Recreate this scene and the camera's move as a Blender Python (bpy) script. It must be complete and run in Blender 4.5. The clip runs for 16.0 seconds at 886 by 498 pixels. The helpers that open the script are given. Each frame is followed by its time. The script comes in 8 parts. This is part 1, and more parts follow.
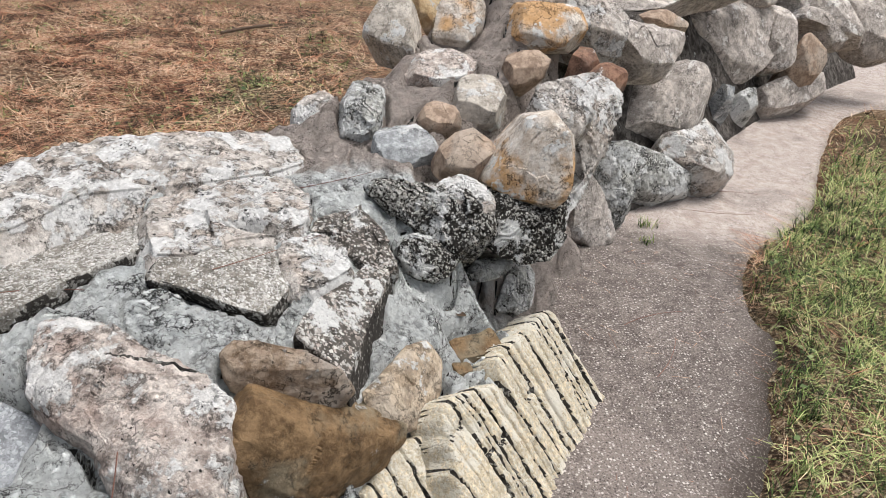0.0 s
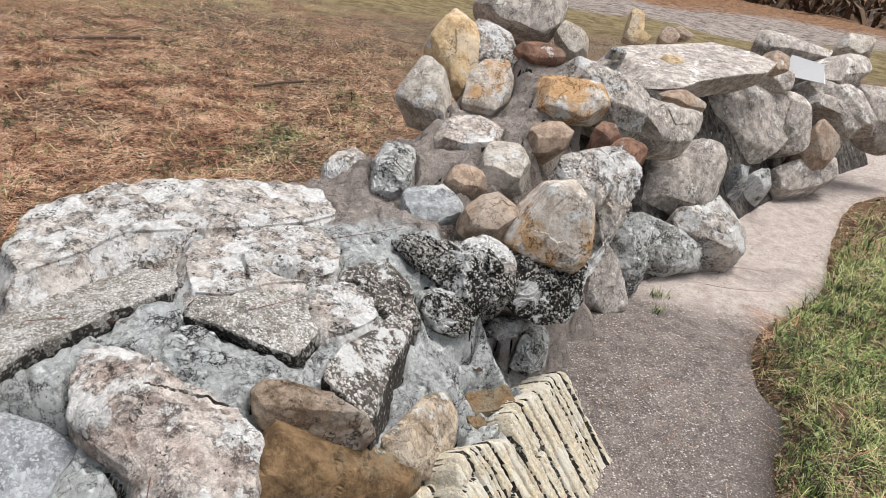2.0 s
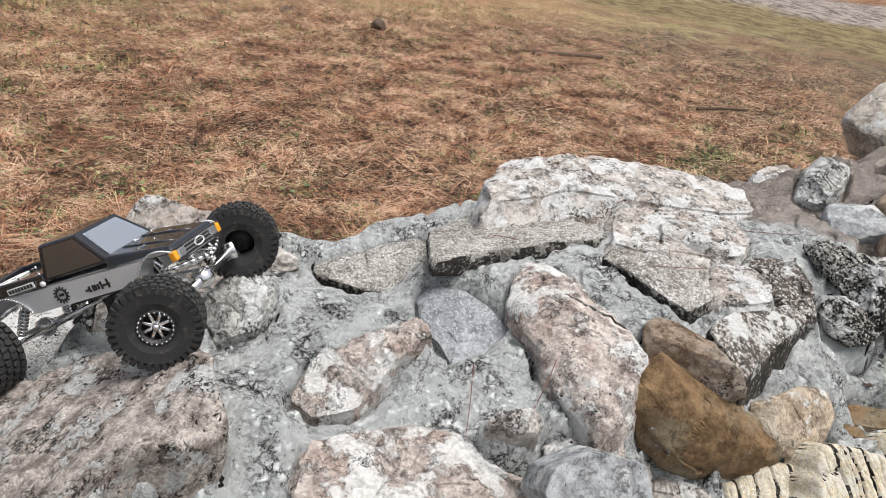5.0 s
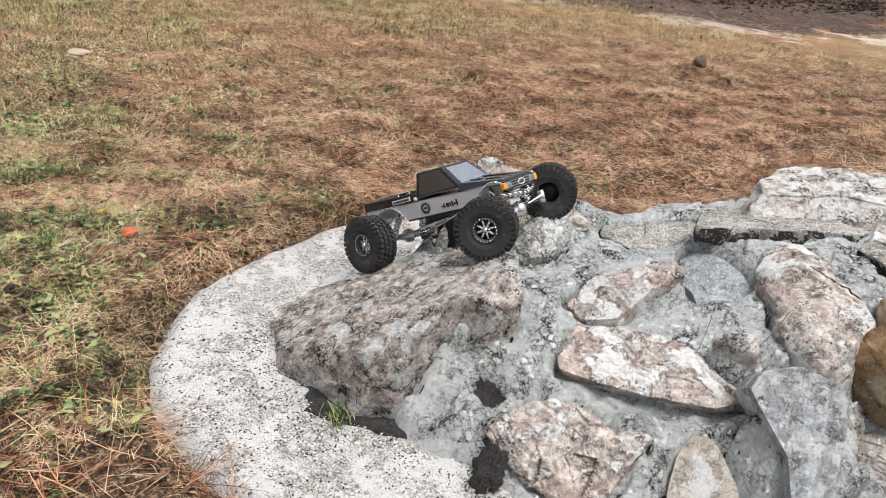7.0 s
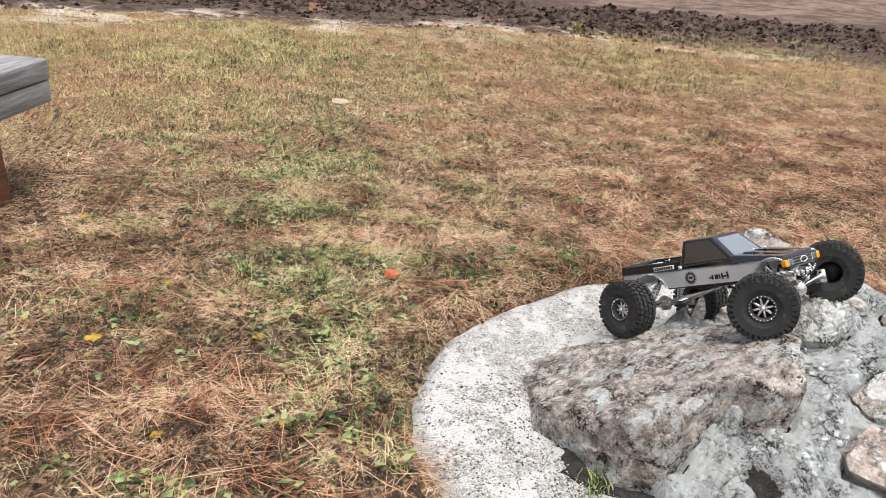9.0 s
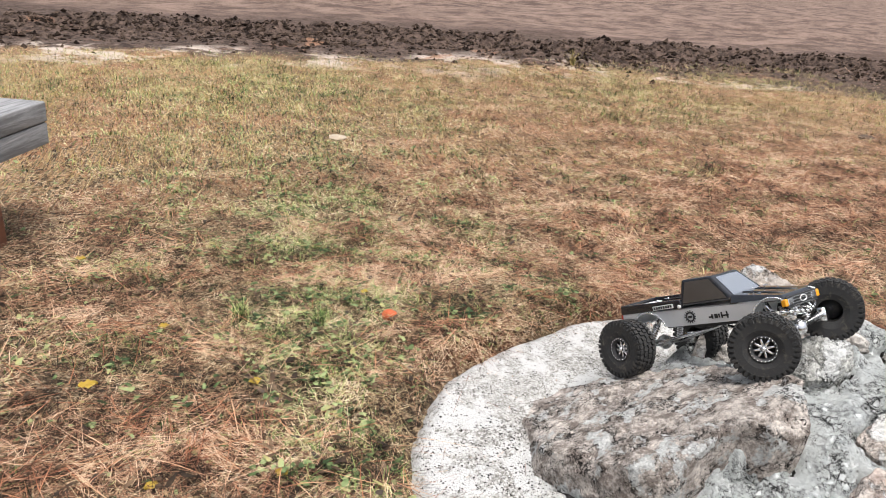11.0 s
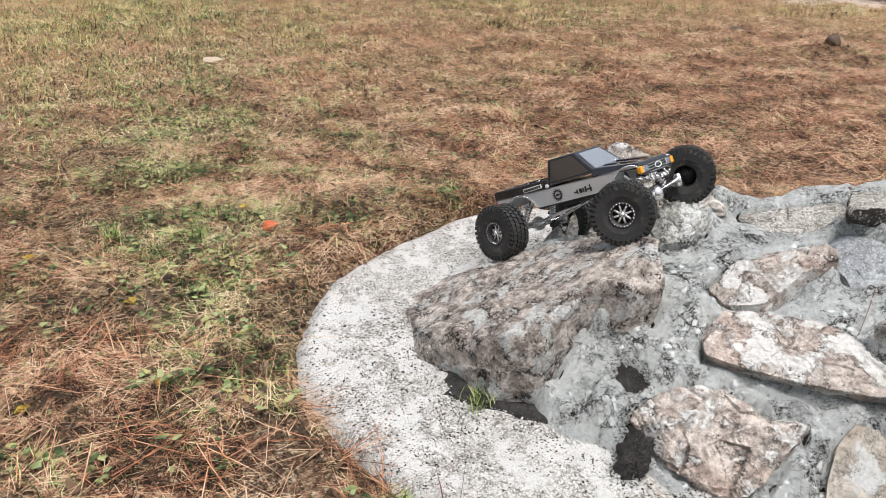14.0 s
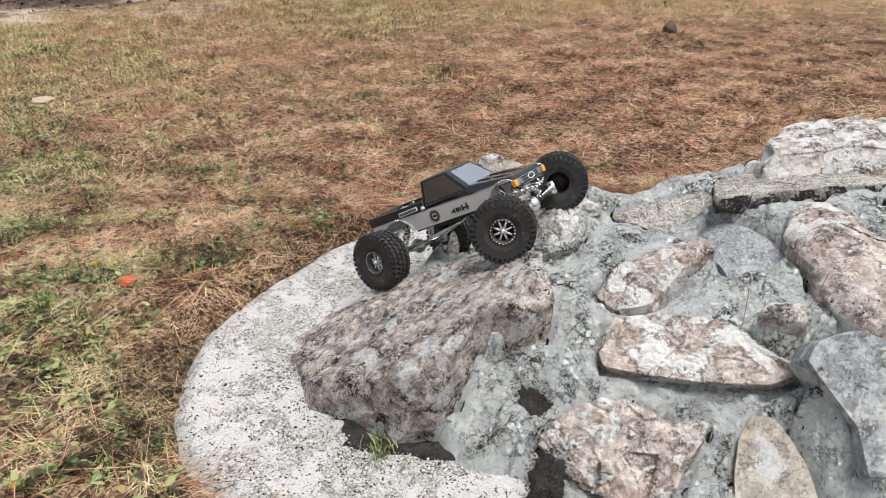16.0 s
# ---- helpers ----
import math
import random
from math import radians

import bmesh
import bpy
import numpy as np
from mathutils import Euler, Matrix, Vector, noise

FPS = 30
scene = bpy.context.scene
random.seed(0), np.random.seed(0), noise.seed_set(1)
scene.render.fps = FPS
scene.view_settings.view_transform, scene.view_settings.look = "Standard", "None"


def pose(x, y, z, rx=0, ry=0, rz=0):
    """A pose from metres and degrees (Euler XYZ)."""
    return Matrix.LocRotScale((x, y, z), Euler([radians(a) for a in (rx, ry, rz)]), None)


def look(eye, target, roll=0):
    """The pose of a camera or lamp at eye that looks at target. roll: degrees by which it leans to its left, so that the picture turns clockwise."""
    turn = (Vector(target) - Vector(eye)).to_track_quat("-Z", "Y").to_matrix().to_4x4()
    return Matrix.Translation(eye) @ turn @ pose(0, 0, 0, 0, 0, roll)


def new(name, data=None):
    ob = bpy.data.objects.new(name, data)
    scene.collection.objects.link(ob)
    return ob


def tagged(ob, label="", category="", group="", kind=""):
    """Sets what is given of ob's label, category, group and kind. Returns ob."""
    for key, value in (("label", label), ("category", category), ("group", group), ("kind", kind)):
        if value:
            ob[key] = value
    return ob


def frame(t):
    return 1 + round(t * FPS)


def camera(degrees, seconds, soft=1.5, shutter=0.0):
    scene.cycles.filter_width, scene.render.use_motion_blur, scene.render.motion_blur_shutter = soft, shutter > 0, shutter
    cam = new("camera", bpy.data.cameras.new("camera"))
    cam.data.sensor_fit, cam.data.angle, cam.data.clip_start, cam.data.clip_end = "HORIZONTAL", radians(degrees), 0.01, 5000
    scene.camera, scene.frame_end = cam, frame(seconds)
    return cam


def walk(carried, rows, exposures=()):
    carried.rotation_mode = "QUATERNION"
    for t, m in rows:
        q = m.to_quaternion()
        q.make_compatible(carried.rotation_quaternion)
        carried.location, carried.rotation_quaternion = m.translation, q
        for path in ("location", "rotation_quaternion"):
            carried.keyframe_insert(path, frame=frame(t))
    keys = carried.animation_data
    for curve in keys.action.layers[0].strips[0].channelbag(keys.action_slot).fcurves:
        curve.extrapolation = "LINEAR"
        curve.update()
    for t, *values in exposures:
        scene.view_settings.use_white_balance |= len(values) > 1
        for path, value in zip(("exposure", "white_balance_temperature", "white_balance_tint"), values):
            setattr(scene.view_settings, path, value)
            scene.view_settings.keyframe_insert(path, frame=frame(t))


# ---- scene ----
cam = camera(61.4, 16.0, soft=0.45)
METRES, EYE, TILT, LEAN, TURN = 1.3, 1.0, -30.4, -6.3, 0.0
PATH = [
    (0, (-0.006, 0.03, 0.973), (0.101, 1.795, 0.037), 7.0),
    (0.5, (-0.006, 0.023, 0.985), (0.114, 1.81, 0.095), 7.3),
    (1, (-0.005, 0.008, 0.991), (0.11, 1.812, 0.135), 7.7),
    (1.5, (-0.015, -0.005, 0.998), (0.079, 1.814, 0.172), 7.9),
    (2, (-0.036, -0.03, 0.992), (0.028, 1.803, 0.195), 9.9),
    (2.5, (-0.058, -0.066, 0.974), (-0.034, 1.767, 0.175), 12.3),
    (3, (-0.06, -0.08, 0.973), (-0.084, 1.746, 0.158), 12.0),
    (3.5, (-0.057, -0.092, 0.97), (-0.131, 1.728, 0.142), 11.2),
    (4, (-0.073, -0.141, 0.962), (-0.306, 1.651, 0.104), 11.3),
    (4.5, (-0.054, -0.226, 0.965), (-0.633, 1.468, 0.074), 10.1),
    (4.7, (-0.027, -0.246, 0.963), (-0.765, 1.388, 0.078), 9.4),
    (6.8, (0.382, -0.58, 0.963), (-1.083, 0.469, 0.095), 6.8),
    (7, (0.383, -0.59, 0.967), (-1.12, 0.405, 0.102), 6.6),
    (7.5, (0.387, -0.657, 0.96), (-1.204, 0.194, 0.098), 7.0),
    (8, (0.371, -0.699, 0.965), (-1.297, 0.0, 0.109), 6.6),
    (8.5, (0.344, -0.721, 0.981), (-1.374, -0.128, 0.147), 5.5),
    (9, (0.324, -0.734, 0.988), (-1.431, -0.203, 0.19), 4.6),
    (9.2, (0.32, -0.741, 0.996), (-1.45, -0.235, 0.214), 4.4),
    (11.3, (0.306, -0.72, 1.012), (-1.479, -0.161, 0.305), 3.8),
    (11.5, (0.31, -0.712, 1.009), (-1.462, -0.117, 0.298), 3.9),
    (12, (0.317, -0.702, 1.001), (-1.423, -0.044, 0.266), 4.1),
    (12.5, (0.326, -0.691, 0.996), (-1.39, -0.004, 0.233), 3.7),
    (13, (0.337, -0.675, 0.986), (-1.356, 0.034, 0.192), 3.0),
    (13.5, (0.352, -0.666, 0.967), (-1.314, 0.055, 0.127), 2.2),
    (14, (0.372, -0.651, 0.944), (-1.259, 0.09, 0.055), 1.9),
    (14.5, (0.38, -0.637, 0.939), (-1.213, 0.145, 0.017), 2.0),
    (15, (0.389, -0.621, 0.948), (-1.181, 0.21, 0.03), 1.5),
    (15.5, (0.392, -0.612, 0.959), (-1.158, 0.272, 0.057), 0.1),
    (16, (0.286, -0.608, 0.959), (-1.192, 0.418, 0.086), -0.6),
]
# the camera's own exposure rises a little where the dark lawn fills the picture
walk(cam, [(t, look(eye, target, roll)) for t, eye, target, roll in PATH],
     exposures=[(0.0, 0.52), (4.5, 0.57), (7.0, 0.60), (9.0, 0.74), (12.5, 0.80), (14.0, 0.64), (16.0, 0.56)])

# ---- world, sun, exposure ----
sky_world = bpy.data.worlds.new("overcast_sky")
scene.world = sky_world
sky_world.use_nodes = True
wn = sky_world.node_tree
sky = wn.nodes.new("ShaderNodeTexSky")
sky.sky_type, sky.sun_disc = "NISHITA", False
sky.sun_elevation, sky.sun_rotation = radians(74), radians(75)
sky.air_density, sky.dust_density, sky.ozone_density = 1.0, 6.0, 1.0
tone = wn.nodes.new("ShaderNodeHueSaturation")
tone.inputs["Saturation"].default_value = 0.45
wn.links.new(sky.outputs[0], tone.inputs["Color"])
wn.links.new(tone.outputs[0], wn.nodes["Background"].inputs["Color"])
wn.nodes["Background"].inputs["Strength"].default_value = 0.115
sun = new("sun", bpy.data.lights.new("sun", "SUN"))
sun.data.energy, sun.data.angle, sun.data.color = 1.5, radians(30), (1.0, 0.98, 0.965)
sun.matrix_world = look((1.9, 1.5, 7), (0, 1, 0))


# ---- materials ----
def nodes_of(name):
    mat = bpy.data.materials.new(name)
    mat.use_nodes = True
    nt = mat.node_tree
    return mat, nt, nt.nodes["Principled BSDF"]


def add(nt, kind, **values):
    node = nt.nodes.new(kind)
    for key, value in values.items():
        if key in ("operation", "blend_type", "data_type", "feature", "distance", "noise_type", "wave_type", "bands_direction", "interpolation_type"):
            if key == "operation":
                node.operation = value
            elif key == "blend_type":
                node.blend_type = value
            elif key == "data_type":
                node.data_type = value
            elif key == "feature":
                node.feature = value
            elif key == "noise_type":
                node.noise_type = value
            elif key == "wave_type":
                node.wave_type = value
            elif key == "bands_direction":
                node.bands_direction = value
        else:
            node.inputs[key.replace("_", " ")].default_value = value
    return node


def place(nt, shift=True):
    """Texture coordinates in metres, shifted from thing to thing."""
    tc = nt.nodes.new("ShaderNodeTexCoord")
    if not shift:
        return tc.outputs["Object"]
    info = nt.nodes.new("ShaderNodeObjectInfo")
    mul = add(nt, "ShaderNodeMath", operation="MULTIPLY")
    mul.inputs[1].default_value = 37.0
    nt.links.new(info.outputs["Random"], mul.inputs[0])
    vec = nt.nodes.new("ShaderNodeVectorMath")
    nt.links.new(tc.outputs["Object"], vec.inputs[0])
    nt.links.new(mul.outputs[0], vec.inputs[1])
    return vec.outputs[0]


def noise_at(nt, where, scale, detail=6.0, rough=0.6, distort=0.0):
    n = add(nt, "ShaderNodeTexNoise", Scale=scale, Detail=detail, Roughness=rough, Distortion=distort)
    nt.links.new(where, n.inputs["Vector"])
    return n.outputs["Fac"]


def step(nt, value, low, high, to0=0.0, to1=1.0):
    m = nt.nodes.new("ShaderNodeMapRange")
    m.interpolation_type = "SMOOTHSTEP"
    m.inputs["From Min"].default_value, m.inputs["From Max"].default_value = low, high
    m.inputs["To Min"].default_value, m.inputs["To Max"].default_value = to0, to1
    nt.links.new(value, m.inputs["Value"])
    return m.outputs[0]


def blend(nt, fac, a, b, kind="MIX"):
    m = nt.nodes.new("ShaderNodeMix")
    m.data_type, m.blend_type = "RGBA", kind
    for value, slot in ((fac, 0), (a, 6), (b, 7)):
        if isinstance(value, (int, float)):
            m.inputs[slot].default_value = value
        elif isinstance(value, tuple):
            m.inputs[slot].default_value = (*value, 1.0)
        else:
            nt.links.new(value, m.inputs[slot])
    return m.outputs[2]


def times(nt, a, b, kind="MULTIPLY"):
    m = nt.nodes.new("ShaderNodeMath")
    m.operation = kind
    for value, slot in ((a, 0), (b, 1)):
        if isinstance(value, (int, float)):
            m.inputs[slot].default_value = value
        else:
            nt.links.new(value, m.inputs[slot])
    return m.outputs[0]


def bumped(nt, bsdf, heights, strength=1.0):
    """heights: (value, metres) pairs, summed into one relief."""
    total = None
    for value, metres in heights:
        v = times(nt, value, metres)
        total = v if total is None else times(nt, total, v, "ADD")
    b = nt.nodes.new("ShaderNodeBump")
    b.inputs["Strength"].default_value, b.inputs["Distance"].default_value = strength, 1.0
    nt.links.new(total, b.inputs["Height"])
    nt.links.new(b.outputs[0], bsdf.inputs["Normal"])


def rock_material(name, light, dark, stain, stain_amount=0.5, white=0.35, black=0.4, grain=0.5, pits=0.004, pale=(0.80, 0.81, 0.79), soot=(0.007, 0.0065, 0.006), rough=0.9, veins=0.5, cell=170.0, popcorn=0.0, cement=None, tone_value=0.75):
    """Weathered stone: two tones, broad stains, pale lichen crust, black crust in patches, granules with dark gaps, hairline cracks."""
    dark, light = tuple(0.74 * tone_value * c for c in dark), tuple(1.04 * tone_value * c for c in light)
    stain, pale = tuple(tone_value * c for c in stain), tuple(0.98 * tone_value * c for c in pale)
    mat, nt, bsdf = nodes_of(name)
    where = place(nt)
    broad = noise_at(nt, where, 7.0, 5, 0.6, 0.1)
    mid = noise_at(nt, where, 32.0, 10, 0.75, 0.0)
    fine = noise_at(nt, where, 190.0, 6, 0.78)
    shaken = nt.nodes.new("ShaderNodeVectorMath")
    shaken.operation = "MULTIPLY_ADD"
    wob = add(nt, "ShaderNodeTexNoise", Scale=90.0, Detail=3.0)
    nt.links.new(where, wob.inputs["Vector"])
    nt.links.new(wob.outputs["Color"], shaken.inputs[0])
    shaken.inputs[1].default_value = (0.012, 0.012, 0.012)
    nt.links.new(where, shaken.inputs[2])
    grit = add(nt, "ShaderNodeTexVoronoi", Scale=cell)
    nt.links.new(shaken.outputs[0], grit.inputs["Vector"])
    gap = step(nt, grit.outputs["Distance"], 0.50, 0.66)
    col = blend(nt, step(nt, mid, 0.40, 0.60), dark, light)
    col = blend(nt, times(nt, step(nt, broad, 0.48, 0.60), stain_amount), col, stain)
    crust = noise_at(nt, where, 13.0, 11, 0.70, 0.0)
    cover = step(nt, crust, 0.63 - 0.25 * white, 0.66 - 0.23 * white, 0.0, 0.92)
    # the crust lies on in flakes with dirt along their broken edges
    low_rim = 0.63 - 0.25 * white
    flake = times(nt, step(nt, crust, low_rim - 0.045, low_rim - 0.012), times(nt, step(nt, crust, low_rim + 0.022, low_rim), step(nt, noise_at(nt, where, 27.0, 4, 0.6), 0.50, 0.60)))
    col = blend(nt, cover, col, pale)
    col = blend(nt, times(nt, flake, 0.9 * min(1.0, grain)), col, soot)
    # single granules differ in tone
    tint = step(nt, grit.outputs["Color"], 0.0, 1.0, 0.72, 1.12)
    col = blend(nt, min(1.0, grain * 0.9), col, blend(nt, 1.0, col, tint, "MULTIPLY"))
    patchy = noise_at(nt, where, 11.0, 11, 0.78, 0.0)
    black_zone = step(nt, patchy, 0.61 - 0.23 * black, 0.72 - 0.21 * black)
    core = step(nt, patchy, 0.695 - 0.23 * black, 0.735 - 0.21 * black)
    col = blend(nt, times(nt, core, 0.9), col, soot)
    line = add(nt, "ShaderNodeTexNoise", Scale=13.0, Detail=7.0, Roughness=0.66, Distortion=0.15)
    nt.links.new(where, line.inputs["Vector"])
    away = times(nt, times(nt, line.outputs["Fac"], 0.5, "SUBTRACT"), 0.0, "ABSOLUTE")
    hair = times(nt, step(nt, away, 0.014, 0.003), step(nt, broad, 0.42, 0.54))
    col = blend(nt, times(nt, hair, veins), col, soot)
    zone = step(nt, noise_at(nt, where, 18.0, 7, 0.72), 0.50, 0.62, 0.06, 0.9)
    zone = times(nt, zone, black_zone, "MAXIMUM")
    col = blend(nt, times(nt, times(nt, gap, zone), grain), col, soot)
    speck = step(nt, fine, 0.57, 0.61)
    col = blend(nt, times(nt, times(nt, speck, zone), grain * 0.8), col, soot)
    # small pits that hold black dirt, thick in some places and rare in others
    pit = add(nt, "ShaderNodeTexVoronoi", Scale=cell * 0.45)
    nt.links.new(shaken.outputs[0], pit.inputs["Vector"])
    often = step(nt, noise_at(nt, where, 9.0, 6, 0.7), 0.40, 0.66, 0.04, 0.30)
    hole = step(nt, times(nt, times(nt, often, grain), pit.outputs["Distance"], "SUBTRACT"), 0.0, 0.05)
    col = blend(nt, times(nt, hole, 0.95), col, soot)
    heights = []
    if popcorn:
        # crusty curds with black gaps, thick in some places
        curd = add(nt, "ShaderNodeTexVoronoi", Scale=58.0, feature="DISTANCE_TO_EDGE")
        warp = nt.nodes.new("ShaderNodeVectorMath")
        warp.operation = "MULTIPLY_ADD"
        rag = add(nt, "ShaderNodeTexNoise", Scale=38.0, Detail=8.0, Roughness=0.78)
        nt.links.new(where, rag.inputs["Vector"])
        nt.links.new(rag.outputs["Color"], warp.inputs[0])
        warp.inputs[1].default_value = (0.060, 0.060, 0.060)
        nt.links.new(where, warp.inputs[2])
        nt.links.new(warp.outputs[0], curd.inputs["Vector"])
        reach = step(nt, noise_at(nt, where, 14.0, 6, 0.7), 0.44, 0.70, -0.01, 0.13)
        seam = step(nt, times(nt, reach, curd.outputs["Distance"], "SUBTRACT"), 0.0, 0.025)
        col = blend(nt, times(nt, seam, popcorn), col, soot)
        heights = [(step(nt, curd.outputs["Distance"], 0.0, 0.28), pits * 0.42), (seam, -pits * 0.25)]
    if cement:
        # smoother warm cement was used on the wall's high part
        at = nt.nodes.new("ShaderNodeSeparateXYZ")
        nt.links.new(place(nt, False), at.inputs[0])
        high = step(nt, times(nt, at.outputs["Y"], times(nt, broad, 0.25), "ADD"), 1.52, 1.60)
        tone_ = blend(nt, step(nt, mid, 0.38, 0.62), tuple(0.72 * c for c in cement), cement)
        tone_ = blend(nt, step(nt, fine, 0.58, 0.64, 0.0, 0.6), tone_, (0.10, 0.085, 0.075))
        tone_ = blend(nt, times(nt, hair, 0.6), tone_, (0.05, 0.04, 0.035))
        col = blend(nt, high, col, tone_)
    nt.links.new(col, bsdf.inputs["Base Color"])
    bsdf.inputs["Roughness"].default_value = rough
    bsdf.inputs["Specular IOR Level"].default_value = 0.15
    bumped(nt, bsdf, heights + [(mid, pits * 1.5), (fine, pits * 0.24), (hair, -pits * 0.35 * veins), (grit.outputs["Distance"], -pits * 0.22 * grain), (core, -pits * 0.25), (hole, -pits * 0.35), (cover, pits * 0.28)])
    return mat


def aggregate_material(name, pebble, matrix, cover, cell=170.0, tint=(0.66, 0.60, 0.52), black=0.35, pits=0.004, crust=0.0, pale=(0.80, 0.81, 0.79), spread=0.22):
    """Stone or concrete of pale granules showing in a dark ground mass; cover: how much of it the granules take."""
    pebble, tint, pale, matrix = (tuple(0.74 * c for c in tone_value) for tone_value in (pebble, tint, pale, matrix))
    mat, nt, bsdf = nodes_of(name)
    where = place(nt)
    broad = noise_at(nt, where, 8.0, 8, 0.7, 0.0)
    mid = noise_at(nt, where, 40.0, 8, 0.75, 0.0)
    fine = noise_at(nt, where, 260.0, 5, 0.75)
    shaken = nt.nodes.new("ShaderNodeVectorMath")
    shaken.operation = "MULTIPLY_ADD"
    wob = add(nt, "ShaderNodeTexNoise", Scale=140.0, Detail=4.0)
    nt.links.new(where, wob.inputs["Vector"])
    nt.links.new(wob.outputs["Color"], shaken.inputs[0])
    shaken.inputs[1].default_value = (0.010, 0.010, 0.010)
    nt.links.new(where, shaken.inputs[2])
    grit = add(nt, "ShaderNodeTexVoronoi", Scale=cell)
    nt.links.new(shaken.outputs[0], grit.inputs["Vector"])
    pick = nt.nodes.new("ShaderNodeSeparateColor")
    nt.links.new(grit.outputs["Color"], pick.inputs[0])
    room = times(nt, step(nt, broad, 0.34, 0.66, cover - spread, cover + spread), times(nt, step(nt, pick.outputs[0], 0.0, 1.0, -0.30, 0.30), step(nt, mid, 0.3, 0.7, -0.14, 0.14), "ADD"), "ADD")
    shown = step(nt, times(nt, room, grit.outputs["Distance"], "SUBTRACT"), -0.03, 0.06)
    grain_tone = blend(nt, step(nt, pick.outputs[1], 0.0, 1.0), pebble, tint)
    grain_tone = blend(nt, step(nt, pick.outputs[2], 0.2, 1.0, 0.0, 0.45), grain_tone, matrix)
    ground_tone = blend(nt, step(nt, mid, 0.35, 0.65), matrix, tuple(min(1.0, c * 2.2) for c in matrix))
    col = blend(nt, shown, ground_tone, grain_tone)
    if crust:
        over = step(nt, noise_at(nt, where, 11.0, 10, 0.75, 0.0), 0.64 - 0.25 * crust, 0.67 - 0.23 * crust, 0.0, 0.85)
        col = blend(nt, over, col, pale)
    patchy = noise_at(nt, where, 10.0, 11, 0.78, 0.0)
    col = blend(nt, step(nt, patchy, 0.70 - 0.23 * black, 0.77 - 0.21 * black, 0.0, 0.92), col, (0.007, 0.0065, 0.006))
    col = blend(nt, step(nt, fine, 0.60, 0.66, 0.0, 0.7), col, (0.012, 0.011, 0.010))
    nt.links.new(col, bsdf.inputs["Base Color"])
    bsdf.inputs["Roughness"].default_value = 0.92
    bsdf.inputs["Specular IOR Level"].default_value = 0.15
    bumped(nt, bsdf, [(mid, pits * 0.8), (fine, pits * 0.14), (shown, pits * 0.22), (grit.outputs["Distance"], -pits * 0.30)])
    return mat


GRANITE = rock_material("pink_grey_granite", (0.90, 0.82, 0.745), (0.46, 0.385, 0.335), (0.38, 0.31, 0.275), 0.22, 0.40, 0.33, 1.0, 0.0115, cell=230.0, tone_value=0.88)
LICHEN = rock_material("lichen_grey_stone", (0.78, 0.78, 0.73), (0.52, 0.52, 0.48), (0.30, 0.29, 0.27), 0.30, 0.62, 0.34, 0.9, 0.0055, pale=(0.85, 0.86, 0.84))
WHITE = rock_material("white_crusted_stone", (0.84, 0.79, 0.73), (0.62, 0.56, 0.50), (0.66, 0.54, 0.45), 0.45, 0.55, 0.22, 0.8, 0.0050, pale=(0.86, 0.86, 0.84))
PINK = rock_material("pale_pink_granite", (0.82, 0.74, 0.67), (0.60, 0.50, 0.44), (0.64, 0.46, 0.38), 0.32, 0.48, 0.16, 0.7, 0.0070, pale=(0.90, 0.89, 0.86), cell=210.0, tone_value=0.88)
SLAB = aggregate_material("speckled_grey_slab", (0.90, 0.89, 0.85), (0.20, 0.185, 0.16), 0.58, 250.0, (0.60, 0.57, 0.52), 0.20, 0.0055)
SPECK = aggregate_material("salt_and_pepper_stone", (0.78, 0.77, 0.72), (0.075, 0.068, 0.060), 0.50, 190.0, (0.52, 0.45, 0.40), 0.40, crust=0.45)
GRAIN = aggregate_material("granular_blue_grey_stone", (0.58, 0.61, 0.63), (0.20, 0.21, 0.22), 0.55, 230.0, (0.48, 0.50, 0.52), 0.16, 0.0010, crust=0.15)
BW = aggregate_material("black_crusted_stone", (0.78, 0.78, 0.72), (0.022, 0.020, 0.018), 0.40, 230.0, (0.46, 0.44, 0.40), 0.46, crust=0.46)
# black crust on stone sides and grooves, their shade coloured in with it
DARKSIDE = aggregate_material("black_crust_and_shade", (0.62, 0.61, 0.56), (0.040, 0.036, 0.032), 0.30, 170.0, (0.20, 0.18, 0.16), 0.75)
GREY = rock_material("blue_grey_stone", (0.66, 0.69, 0.70), (0.48, 0.50, 0.51), (0.36, 0.36, 0.36), 0.35, 0.35, 0.22, 0.6, 0.0035)
LIME = rock_material("grey_limestone", (0.66, 0.60, 0.545), (0.48, 0.43, 0.385), (0.36, 0.32, 0.285), 0.35, 0.24, 0.16, 0.55, 0.0045, pale=(0.80, 0.77, 0.73), tone_value=0.98)
BEIGE = rock_material("beige_stone", (0.80, 0.74, 0.65), (0.70, 0.63, 0.54), (0.56, 0.46, 0.35), 0.40, 0.30, 0.16, 0.45, 0.0026)
BROWN = rock_material("brown_sandstone", (0.36, 0.235, 0.125), (0.25, 0.155, 0.078), (0.33, 0.285, 0.20), 0.75, 0.0, 0.16, 0.32, 0.0055, rough=0.6, veins=0.5)
BARSTONE = rock_material("grey_brown_sandstone", (0.52, 0.41, 0.31), (0.36, 0.25, 0.165), (0.60, 0.54, 0.47), 0.7, 0.10, 0.14, 0.35, 0.0060, rough=0.75, veins=0.8)
TANBROWN = rock_material("tan_brown_stone", (0.60, 0.46, 0.35), (0.46, 0.335, 0.25), (0.55, 0.49, 0.42), 0.5, 0.10, 0.14, 0.25, 0.0018, rough=0.85)
